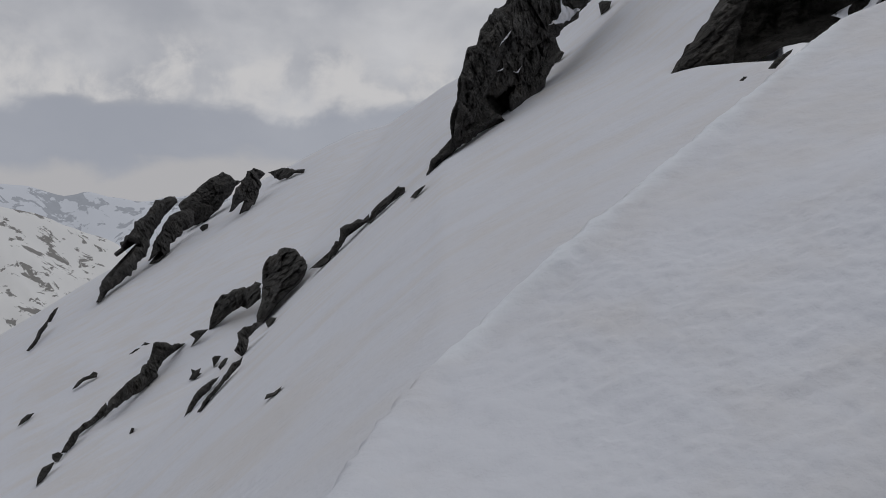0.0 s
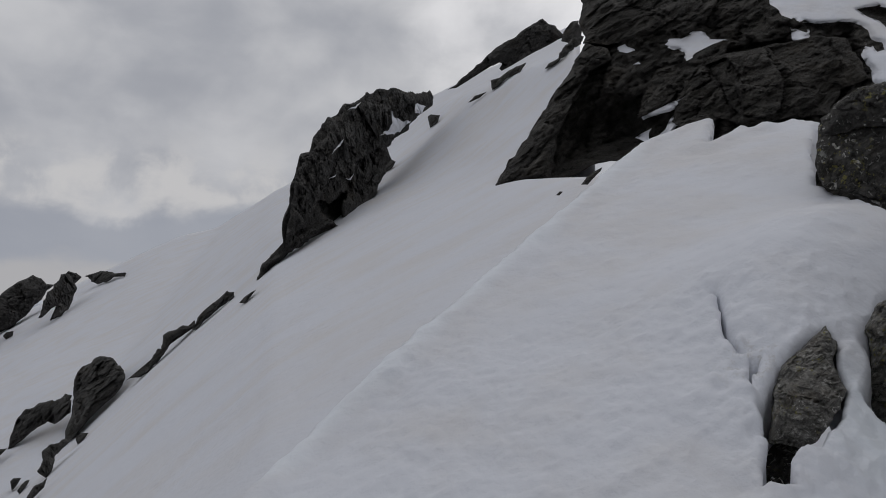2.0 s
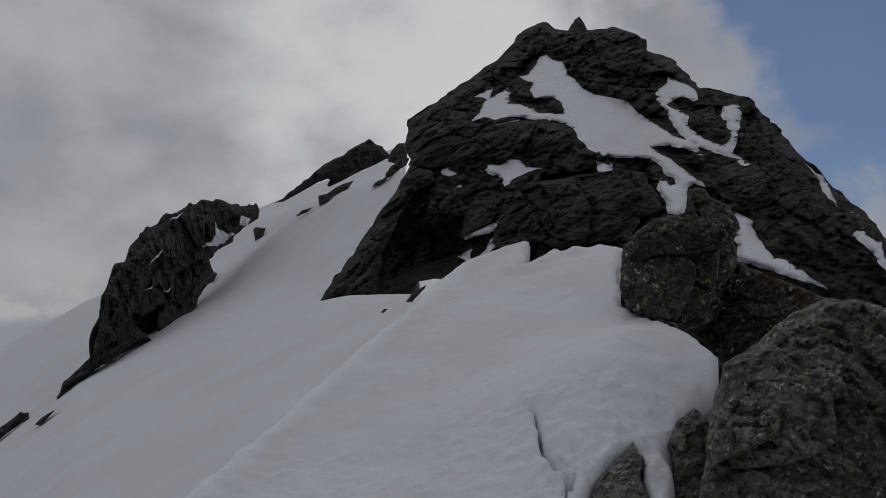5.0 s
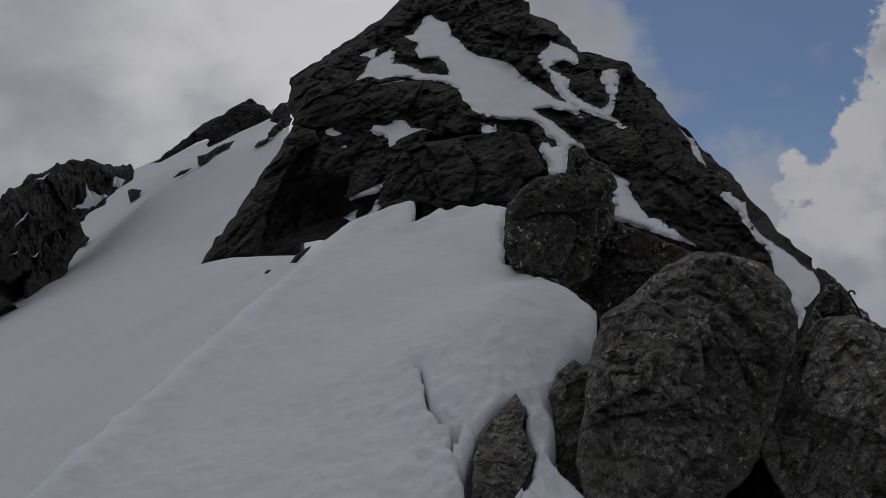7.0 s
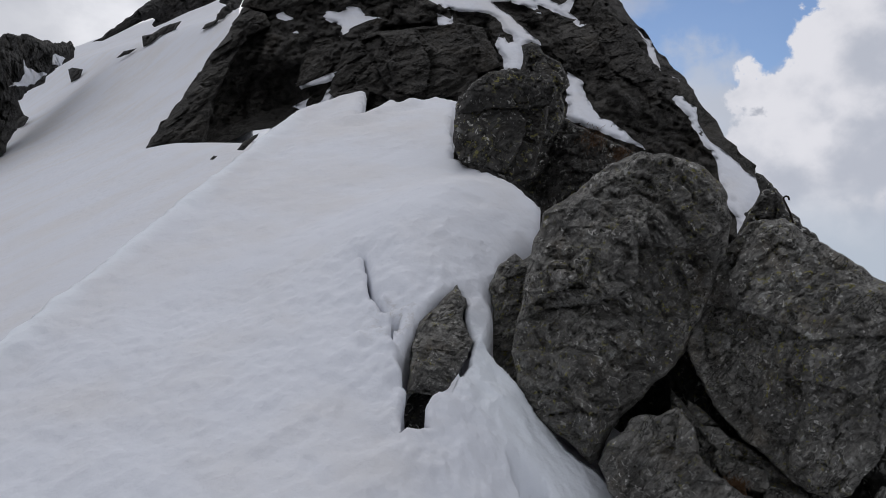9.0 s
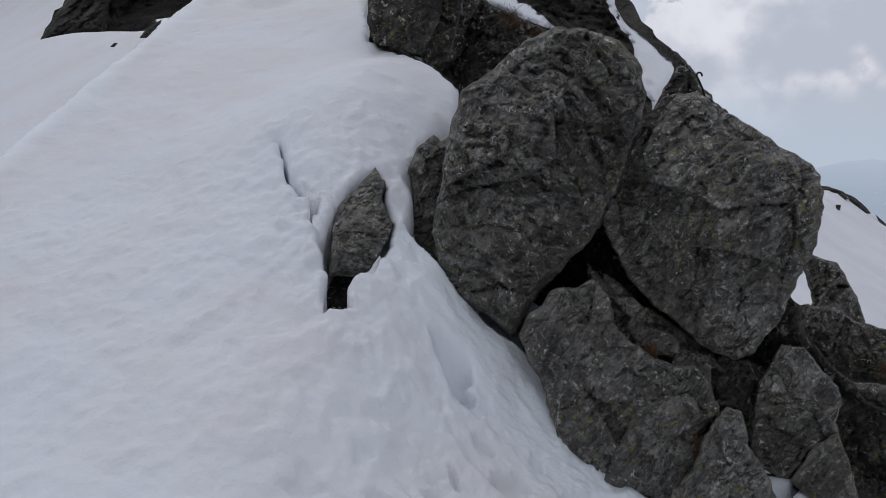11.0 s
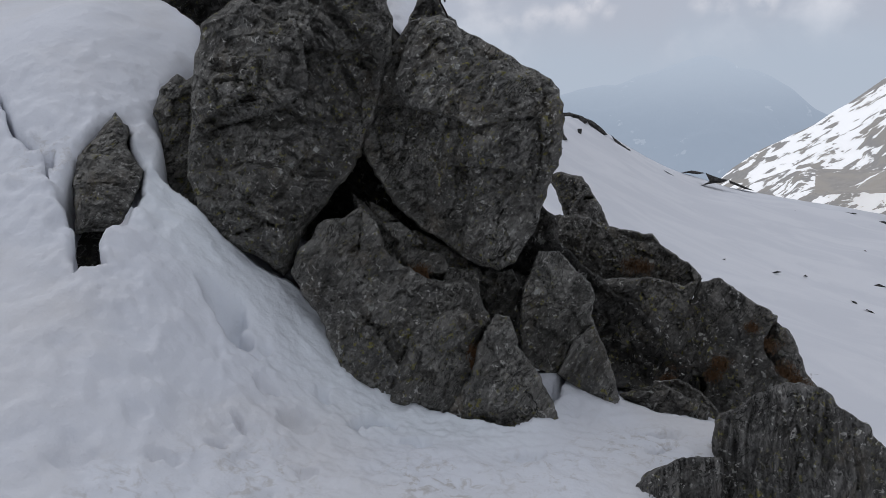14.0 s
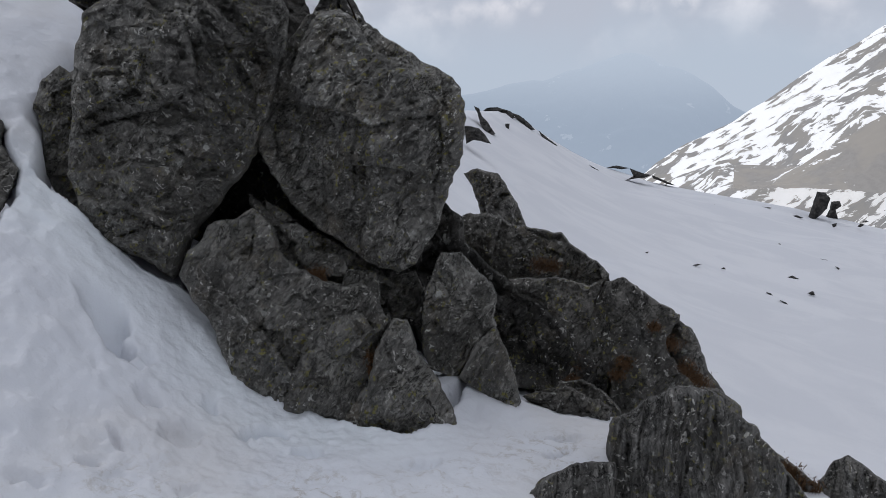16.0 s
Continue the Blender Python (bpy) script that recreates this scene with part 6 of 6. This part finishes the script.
rock("rock_rib", "dark rock breaking through the snow slope", (-13.91, 37.78, -11.1), -80, 30, [(-4.32, -0.79), (-3.49, -0.33), (-2.61, -0.22), (-1.61, 0.01), (-0.56, 0.11), (0.27, 0.3), (0.9, 0.57), (1.42, 0.57), (1.66, 0.98), (2.15, 1.03), (2.81, 0.74), (3.04, 0.52), (4.26, 0.37), (3.64, 0.24), (2.56, 0.33), (2.1, 0.05), (0.98, -0.14), (0.58, -0.45), (-0.25, -0.6), (-1.36, -0.72), (-2.76, -0.74), (-3.67, -0.77)], 0.3, 0.0738, 93, ROCK_SLOPE, "rock", "rocks in the snow", swell=(160, 15), rough=0.0948, back=0.62)
rock("rock_rib", "dark rock breaking through the snow slope", (-6.88, 22.9, -7.38), -81, 30, [(-1.35, -0.25), (-0.81, -0.04), (-0.07, 0.15), (0.7, 0.17), (1.38, 0.12), (0.44, -0.05), (-0.38, -0.12), (-0.94, -0.24)], 0.257, 0.0442, 94, ROCK_SLOPE, "rock", "rocks in the snow", swell=(163, 17), rough=0.0257, back=0.3)
rock("rock_rib", "dark rock breaking through the snow slope", (-5.68, 20.74, -6.41), -80, 30, [(-1.67, -0.26), (-1.19, -0.09), (-0.53, -0.01), (0.15, 0.1), (0.9, 0.29), (1.68, 0.29), (1.28, 0.15), (0.41, 0.03), (-0.39, -0.09), (-1.12, -0.17), (-1.54, -0.28)], 0.269, 0.0397, 95, ROCK_SLOPE, "rock", "rocks in the snow", swell=(165, 17), rough=0.0332, back=0.3)
rock("rock_rib", "dark rock breaking through the snow slope", (-6.65, 27.49, -6.9), -78, 30, [(-1.13, -0.2), (-0.56, 0.07), (-0.4, 0.28), (0.12, 0.37), (0.69, 0.28), (1.08, 0.34), (1.6, 0.21), (0.78, 0.08), (0.11, -0.03), (-0.29, -0.31), (-0.84, -0.49), (-1.07, -0.32)], 0.24, 0.0514, 96, ROCK_SLOPE, "rock", "rocks in the snow", swell=(166, 14), rough=0.0368, back=0.3)
rock("rock_rib", "dark rock breaking through the snow slope", (-12.26, 40.78, -10.03), 49, 30, [(-0.86, -0.2), (-0.51, 0.05), (-0.02, 0.21), (0.66, 0.37), (0.46, 0.06), (0.2, -0.33), (-0.17, -0.74), (-0.15, -0.31)], 0.137, 0.0888, 97, ROCK_SLOPE, "rock", "rocks in the snow", swell=(163, 13), rough=0.0156, back=0.3)
rock("rock_rib", "dark rock breaking through the snow slope", (-10.52, 34.28, -10.15), 48, 30, [(-0.3, -0.36), (-0.24, -0.09), (-0.52, 0.08), (-0.1, 0.1), (0.24, 0.3), (0.28, 0.03), (0.5, 0.13), (0.18, -0.25)], 0.109, 0.0735, 98, ROCK_SLOPE, "rock", "rocks in the snow", swell=(163, 16), rough=0.00985, back=0.3)
rock("rock_rib", "dark rock breaking through the snow slope", (-9.81, 34.89, -9.82), 50, 30, [(-0.46, 0.07), (-0.32, 0.21), (0.19, 0.32), (0.17, 0.05), (0.02, -0.24)], 0.0822, 0.0549, 99, ROCK_SLOPE, "rock", "rocks in the snow", swell=(164, 15), rough=0.00724, back=0.3)
rock("rock_rib", "dark rock breaking through the snow slope", (-7.75, 28.54, -8.05), -80, 30, [(-0.49, -0.04), (-0.1, 0.06), (0.22, 0.1), (0.45, 0.05), (0.11, -0.07), (-0.46, -0.17)], 0.112, 0.0677, 100, ROCK_SLOPE, "rock", "rocks in the snow", swell=(165, 15), rough=0.00605, back=0.3)
rock("rock_rib", "dark rock breaking through the snow slope", (-7.39, 34.76, -8.07), 54, 30, [(-0.42, -0.04), (-0.31, 0.19), (0.35, 0.32), (0.29, 0.05), (0.03, -0.24)], 0.108, 0.0763, 101, ROCK_SLOPE, "rock", "rocks in the snow", swell=(168, 13), rough=0.00788, back=0.3)
rock("rock_rib", "dark rock breaking through the snow slope", (-20.51, 45.88, -14.03), 2, 30, [(-0.55, -0.52), (-0.28, -0.03), (-0.03, 0.2), (0.37, 0.34), (0.5, 0.54), (0.77, 0.47), (0.78, 0.21), (0.34, 0.14), (-0.02, -0.06), (-0.28, -0.39)], 0.219, 0.115, 102, ROCK_SLOPE, "rock", "rocks in the snow", swell=(156, 16), rough=0.0142, back=0.3)
rock("rock_rib", "dark rock breaking through the snow slope", (-22.49, 43.11, -15.32), -87, 30, [(-0.88, -0.1), (-0.29, 0.12), (0.31, 0.17), (0.92, 0.04), (0.27, -0.1), (-0.41, -0.11)], 0.147, 0.101, 103, ROCK_SLOPE, "rock", "rocks in the snow", swell=(152, 17), rough=0.00852, back=0.3)
rock("rock_rib", "dark rock breaking through the snow slope", (-10.63, 27.25, -10.11), 40.7, 30, [(-0.07, -0.15), (-0.1, 0.08), (0.07, 0.14), (0.1, -0.07)], 0.053, 0.0344, 104, ROCK_SLOPE, "rock", "rocks in the snow", swell=(159, 19), rough=0.014, back=0.3)
rock("rock_rib", "dark rock breaking through the snow slope", (-2.38, 11.19, -3.61), 53, 30, [(-0.13, -0.12), (-0.13, -0.04), (0.019, 0.025), (0.165, 0.164), (0.108, 0.007), (-0.03, -0.07)], 0.0473, 0.0265, 105, ROCK_MID, "rock", "rocks in the snow", swell=(168, 17), rough=0.00347, back=0.3)
rock("rock_rib", "dark rock breaking through the snow slope", (-16.91, 44.37, -11.9), 2.3, 30, [(-0.3, -0.2), (0.04, 0.13), (0.33, 0.2), (-0.08, -0.13)], 0.111, 0.0723, 106, ROCK_SLOPE, "rock", "rocks in the snow", swell=(159, 14), rough=0.03, back=0.3)
rock("rock_rib", "dark rock breaking through the snow slope", (-16.44, 44.8, -11.61), 41.8, 30, [(-0.35, -0.15), (-0.13, 0.1), (0.4, 0.12), (0.07, -0.07)], 0.1, 0.0651, 107, ROCK_SLOPE, "rock", "rocks in the snow", swell=(160, 14), rough=0.027, back=0.3)
rock("rock_rib", "dark rock breaking through the snow slope", (-37.57, 75.23, -18.74), -91, 30, [(-3.1, -0.7), (-1.76, -0.38), (-0.65, -0.1), (0.63, 0.4), (2.19, 0.73), (3.56, 1.07), (2.48, 0.4), (1.2, 0.12), (0.01, -0.29), (-1.31, -0.64), (-2.63, -0.84)], 0.294, 0.19, 108, ROCK_FAR, "rock", "rocks in the snow", swell=(153, 13), rough=0.0428, back=0.34)
rock("rock_rib", "dark rock breaking through the snow slope", (-42.58, 88.76, -19.86), -90, 30, [(-1.86, -0.4), (-0.36, 0.22), (1.13, 0.57), (2.31, 0.65), (0.79, 0.07), (-0.94, -0.5)], 0.292, 0.217, 109, ROCK_FAR, "rock", "rocks in the snow", swell=(154, 11), rough=0.0263, back=0.3)
rock("rock_rib", "dark rock breaking through the snow slope", (-29.3, 101.37, -11.69), 49, 30, [(-1.22, -0.08), (-0.91, 0.41), (0.53, 0.7), (0.94, 0.12), (-0.07, -0.44)], 0.223, 0.153, 110, ROCK_FAR, "rock", "rocks in the snow", swell=(164, 6), rough=0.0188, back=0.3)
rock("rock_rib", "dark rock breaking through the snow slope", (-10.59, 46.35, -8.62), 4.0, 30, [(-0.39, -0.24), (-0.07, 0.28), (0.28, 0.15), (0.19, -0.2)], 0.131, 0.0849, 111, ROCK_SLOPE, "rock", "rocks in the snow", swell=(167, 10), rough=0.036, back=0.3)
rock("rock_rib", "small dark rocks showing in the snow basin", (141.85, 68.83, -15.14), 64.0, 45, [(-2.16, 3.99), (-1.09, 3.4), (-0.67, 1.59), (0.38, 0.2), (1, -1.18), (1.92, -2.94), (0.97, -3.19), (-0.28, -2.09), (-0.9, -0.45), (-1.31, 1.88)], 0.6, 0.345, 112, ROCK_FAR, "rock", "rocks in the snow basin", swell=(244, 5), rough=0.0649)
rock("rock_rib", "small dark rocks showing in the snow basin", (112.08, 55.77, -14.16), 63.4, 45, [(-1.79, 2.1), (-0.69, 1.96), (0.42, 1.49), (1.25, 0.39), (2.14, -1.45), (0.55, -0.88), (-0.46, -0.64), (-1.56, -1.36)], 0.6, 0.274, 113, ROCK_FAR, "rock", "rocks in the snow basin", swell=(243, 6), rough=0.0448)
rock("rock_rib", "small dark rocks showing in the snow basin", (186.11, 86.51, -17.11), 65.0, 45, [(-4.22, -0.02), (-2.99, 1.2), (-0.51, 1.32), (1.28, 0.56), (2.91, -0.19), (3.84, -2.16), (2.2, -2.65), (1.26, -1.39), (0.17, -0.12), (-2.16, 0.11)], 0.6, 0.448, 114, ROCK_FAR, "rock", "rocks in the snow basin", swell=(245, 5), rough=0.0679)
rock("rock_rib", "small dark rocks showing in the snow basin", (192.66, 82.91, -19.99), 66.6, 45, [(-2.94, 2.71), (-0.96, 1.75), (1.14, -0.46), (2.8, -2.82), (1.55, -2.8), (-0.12, -0.98), (-1.8, 0.68)], 0.6, 0.459, 115, ROCK_FAR, "rock", "rocks in the snow basin", swell=(247, 5), rough=0.0676)
rock("rock_rib", "small dark rocks showing in the snow basin", (195.8, 78.59, -24.11), 68.1, 45, [(-1.54, 2.09), (0.59, -0.28), (3.25, -2.81), (1.72, -2.79), (-0.39, -0.63)], 0.6, 0.462, 116, ROCK_FAR, "rock", "rocks in the snow basin", swell=(248, 6), rough=0.0581)
rock("rock_rib", "small dark rocks showing in the snow basin", (164.3, 74.46, -18.24), 65.5, 45, [(-0.48, 0.71), (0.49, 0.69), (0.36, -0.7), (-0.37, -0.69)], 0.257, 0.167, 117, ROCK_FAR, "rock", "rocks in the snow basin", swell=(246, 6), rough=0.023)
rock("rock_rib", "small dark rocks showing in the snow basin", (198.34, 66.35, -31.79), 71.4, 45, [(-1.22, 1.04), (1.16, -0.69), (0.05, -0.35)], 0.446, 0.29, 118, ROCK_FAR, "rock", "rocks in the snow basin", swell=(251, 9), rough=0.041)
rock("rock_rib", "small dark rocks showing in the snow basin", (216.44, 66.06, -34.26), 73.0, 45, [(-3.3, -0.14), (-0.34, 0.82), (3.22, -0.09), (1.16, -0.48), (-0.77, -0.12)], 0.6, 0.416, 119, ROCK_FAR, "rock", "rocks in the snow basin", swell=(253, 9), rough=0.058)
rock("rock_rib", "small dark rocks showing in the snow basin", (203.75, 56.93, -33.95), 74.3, 45, [(-2.02, 2.27), (1.34, 0.74), (3.4, 0.25), (1.78, -0.64), (-0.55, -0.85), (-3, -1.58), (-0.98, -0.16)], 0.6, 0.466, 120, ROCK_FAR, "rock", "rocks in the snow basin", swell=(254, 9), rough=0.099)
rock("rock_rib", "small dark rocks showing in the snow basin", (217.39, 54.09, -37.17), 76.0, 45, [(-2.84, 1.77), (0.4, 0.19), (3.44, -1.55), (1.29, -1.06), (-2.36, 0.68)], 0.6, 0.494, 121, ROCK_FAR, "rock", "rocks in the snow basin", swell=(256, 9), rough=0.091)
rock("rock_rib", "small dark rocks showing in the snow basin", (211.78, 38.44, -40.59), 79.7, 45, [(-2.05, -0), (-0.06, 0.59), (2.12, -0.33), (-0.02, -0.26)], 0.431, 0.28, 122, ROCK_FAR, "rock", "rocks in the snow basin", swell=(260, 11), rough=0.039)
rock("rock_rib", "small dark rocks showing in the snow basin", (193.64, 34.8, -38.54), 79.7, 45, [(-1.42, 0.79), (-0.04, 0.23), (1.47, -0.78), (-0.02, -0.23)], 0.469, 0.304, 123, ROCK_FAR, "rock", "rocks in the snow basin", swell=(260, 11), rough=0.043)
rock("rock_rib", "small dark rocks showing in the snow basin", (206.22, 32.59, -40.77), 81.0, 45, [(-1.34, -0.07), (0.03, 0.66), (1.61, -0.24), (-0.3, -0.34)], 0.378, 0.245, 124, ROCK_FAR, "rock", "rocks in the snow basin", swell=(261, 11), rough=0.034)
rock("rock_rib", "small dark rocks showing in the snow basin", (209.37, 27.48, -41.12), 82.5, 45, [(-1.98, -0.44), (-0.5, 0.46), (1.92, 0.28), (0.56, -0.3)], 0.412, 0.268, 125, ROCK_FAR, "rock", "rocks in the snow basin", swell=(262, 11), rough=0.037)
rock("rock_rib", "small dark rocks showing in the snow basin", (206.48, 19.85, -42.06), 84.5, 45, [(-1.47, 0.09), (0.09, 0.52), (1.59, -0.16), (-0.22, -0.45)], 0.379, 0.246, 126, ROCK_FAR, "rock", "rocks in the snow basin", swell=(264, 11), rough=0.034)
rock("rock_rib", "small dark rocks showing in the snow basin", (108.7, 28.61, -28.56), 75.1, 45, [(-0.3, 0.02), (0.22, 0.13), (0.08, -0.14)], 0.0824, 0.0535, 127, ROCK_FAR, "rock", "rocks in the snow basin", swell=(255, 14), rough=0.007)
rock("rock_rib", "small dark rocks showing in the snow basin", (112.73, 22.78, -30.66), 78.5, 45, [(-0.61, -0.11), (0.05, 0.2), (0.64, 0.06), (-0.09, -0.16)], 0.148, 0.0958, 128, ROCK_FAR, "rock", "rocks in the snow basin", swell=(258, 15), rough=0.013)
rock("rock_rib", "small dark rocks showing in the snow basin", (117.36, 20.04, -32.02), 80.2, 45, [(-0.35, -0.09), (0.01, 0.21), (0.33, -0.13)], 0.106, 0.0687, 129, ROCK_FAR, "rock", "rocks in the snow basin", swell=(260, 15), rough=0.01)
rock("rock_rib", "small dark rocks showing in the snow basin", (156.77, 17.57, -37.2), 83.5, 45, [(-0.66, -0.09), (0.18, 0.21), (0.48, -0.12)], 0.135, 0.0876, 130, ROCK_FAR, "rock", "rocks in the snow basin", swell=(264, 13), rough=0.012)
rock("rock_rib", "small dark rocks showing in the snow basin", (125.24, 11.87, -34.51), 84.5, 45, [(-0.86, -0.09), (0.01, 0.38), (0.94, -0.09), (-0.1, -0.2)], 0.225, 0.146, 131, ROCK_FAR, "rock", "rocks in the snow basin", swell=(264, 15), rough=0.02)
rock("rock_rib", "small dark rocks showing in the snow basin", (107.04, 12.51, -31.94), 83.2, 45, [(-0.51, 0.29), (0.09, 0.19), (0.45, -0.34), (-0.02, -0.14)], 0.171, 0.111, 132, ROCK_FAR, "rock", "rocks in the snow basin", swell=(263, 16), rough=0.016)
rock("rock_rib", "small dark rocks showing in the snow basin", (103.46, 10.22, -31.84), 84.3, 45, [(-0.78, 0.48), (-0.06, 0.24), (0.67, -0.44), (0.16, -0.27)], 0.254, 0.165, 133, ROCK_FAR, "rock", "rocks in the snow basin", swell=(264, 17), rough=0.023)
rock("rock_rib", "small dark rocks showing in the snow basin", (115.71, 8.37, -33.77), 85.8, 45, [(-0.53, 0.02), (0.12, 0.44), (0.44, -0.21), (-0.03, -0.26)], 0.181, 0.118, 134, ROCK_FAR, "rock", "rocks in the snow basin", swell=(266, 16), rough=0.016)
rock("rock_rib", "small dark rocks showing in the snow basin", (148.8, 9.12, -37.38), 86.4, 45, [(-0.93, 0.27), (0.12, 0.15), (0.84, -0.33), (-0.04, -0.09)], 0.227, 0.147, 135, ROCK_FAR, "rock", "rocks in the snow basin", swell=(266, 14), rough=0.021)
rock("rock_rib", "small dark rocks showing in the snow basin", (142.01, 6.87, -36.76), 87.2, 45, [(-0.41, 0.38), (0.27, 0.03), (0.14, -0.4)], 0.16, 0.104, 136, ROCK_FAR, "rock", "rocks in the snow basin", swell=(267, 14), rough=0.015)
rock("rock_rib", "small dark rocks showing in the snow basin", (202.92, 11.4, -42.61), 86.7, 45, [(-0.57, 0.26), (0.45, 0.65), (0.39, -0.27), (-0.27, -0.63)], 0.251, 0.163, 137, ROCK_FAR, "rock", "rocks in the snow basin", swell=(267, 12), rough=0.023)
rock("rock_rib", "small dark rocks showing in the snow basin", (213.94, 6.48, -44.52), 88.2, 45, [(-0.69, -0.3), (-0.04, 0.55), (0.81, 0.31), (-0.08, -0.56)], 0.284, 0.184, 138, ROCK_FAR, "rock", "rocks in the snow basin", swell=(268, 12), rough=0.026)
rock("rock_rib", "small dark rocks showing in the snow basin", (227.97, 5.88, -46.27), 88.5, 45, [(-0.86, -0.25), (0.1, 0.35), (0.76, -0.1)], 0.217, 0.141, 139, ROCK_FAR, "rock", "rocks in the snow basin", swell=(268, 11), rough=0.02)
rock("rock_rib", "small dark rocks showing in the snow basin", (67.75, 7.67, -27.85), 83.4, 45, [(-0.38, 0.01), (-0.05, 0.2), (0.4, -0.03), (0.02, -0.18)], 0.12, 0.0778, 140, ROCK_FAR, "rock", "rocks in the snow basin", swell=(263, 22), rough=0.011)
rock("rock_outcrop", "dark fin of rock on the basin's far edge", (217.18, 15.49, -40.29), 85.9, 15, [(-2.78, -4.28), (-1.95, -0.52), (-1.2, 2.68), (0.56, 2.5), (1.91, 1.07), (1.24, -1.42), (0, -3.01), (-1.39, -4.33)], 2, 0.482, 141, ROCK_FAR, "rock", "rocks in the snow basin", swell=(266, 10))
rock("rock_outcrop", "dark fin of rock on the basin's far edge", (226.25, 13.02, -43.56), 86.7, 15, [(-2.12, -2.47), (-1.17, 0.02), (-0.95, 2.02), (0.96, 2.28), (1.45, 1.03), (0.25, -0.03), (0.95, -2.26)], 1.5, 0.502, 142, ROCK_FAR, "rock", "rocks in the snow basin", swell=(267, 11))


# ---------------------------------------------------------------- small things


def tube(points, radius, sides=8):
    pts, faces = [], []
    P = [Vector(p) for p in points]
    for i, p in enumerate(P):
        t = (P[min(i + 1, len(P) - 1)] - P[max(i - 1, 0)]).normalized()
        a = t.orthogonal().normalized() if i == 0 else (a - t * a.dot(t)).normalized()
        b = t.cross(a)
        r = radius[i] if isinstance(radius, (list, tuple)) else radius
        for k in range(sides):
            w = 2 * math.pi * k / sides
            pts.append(tuple(p + a * math.cos(w) * r + b * math.sin(w) * r))
    n = len(P)
    faces = [(i * sides + k, i * sides + (k + 1) % sides, (i + 1) * sides + (k + 1) % sides, (i + 1) * sides + k) for i in range(n - 1) for k in range(sides)]
    faces += [tuple(range(sides))[::-1], tuple(range((n - 1) * sides, n * sides))]
    return pts, faces


def iron_hook(stem, side, bend):
    """A thin bent rod that leans on the rock and ends in a crook."""
    m = Mat("rusted_iron", 0.6)
    m.colour(m.mix(m.span(m.noise(60, 4, 0.6), 0.4, 0.6), (0.012, 0.011, 0.010), (0.03, 0.02, 0.014)))
    m.p.inputs["Metallic"].default_value = 0.6
    s, top = Vector(side).normalized(), Vector(stem[-1])
    rod = build("iron_hook", *tube(stem, 0.007), m.m, stem[0])
    tagged(rod, "thin dark iron rod with a crook, leaning on the ridge", "hook")
    line = [top]
    for k in range(1, 10):
        w = math.pi * k / 8
        line.append(top + s * (bend - bend * math.cos(w)) + Vector((0, 0, bend * math.sin(w))))
    tagged(build("crook", *tube(line, 0.007), m.m, stem[-1], parent=rod), "curled end of the iron rod")


iron_hook(HOOK, (0.77, -0.64, 0), 0.020)


def dry_grass_material():
    m = Mat("dry_grass", 0.8)
    m.colour(m.mix(m.noise(9, 3, 0.5), (0.05, 0.027, 0.014), (0.17, 0.095, 0.045)))
    return m.m


DRY_GRASS = dry_grass_material()


def dry_grass(tufts, blades=420):
    """Tufts of last year's grass in the crevices."""
    pts, faces = [], []
    for place, yaw, size, seed in tufts:
        rng = random.Random(seed)
        right, up, out = (Vector(q) for q in axes(yaw, 0))
        for _ in range(blades):
            root = Vector(place) + right * rng.gauss(0, 0.42) * size + up * rng.gauss(0, 0.32) * size
            way = (out * rng.uniform(0.2, 1.0) + up * rng.uniform(-1.0, 1.0) + right * rng.uniform(-1.0, 1.0)).normalized()
            long, wide = size * rng.uniform(0.15, 0.5), 0.0025
            across = way.cross(up + right * 0.3).normalized() * wide
            k = len(pts)
            tip = root + way * long - up * long * rng.uniform(0.1, 0.5)
            mid = root + way * long * 0.55
            for q in (root - across, root + across, mid + across * 0.8, mid - across * 0.8, tip):
                pts.append(tuple(q))
            faces += [(k, k + 1, k + 2, k + 3), (k + 3, k + 2, k + 4)]
    ob = build("dry_grass", pts, faces, DRY_GRASS, tufts[0][0], smooth=False)
    tagged(ob, "rust-brown tufts of dry grass in the rock crevices", "grass", kind="stuff")


dry_grass(TUFTS)
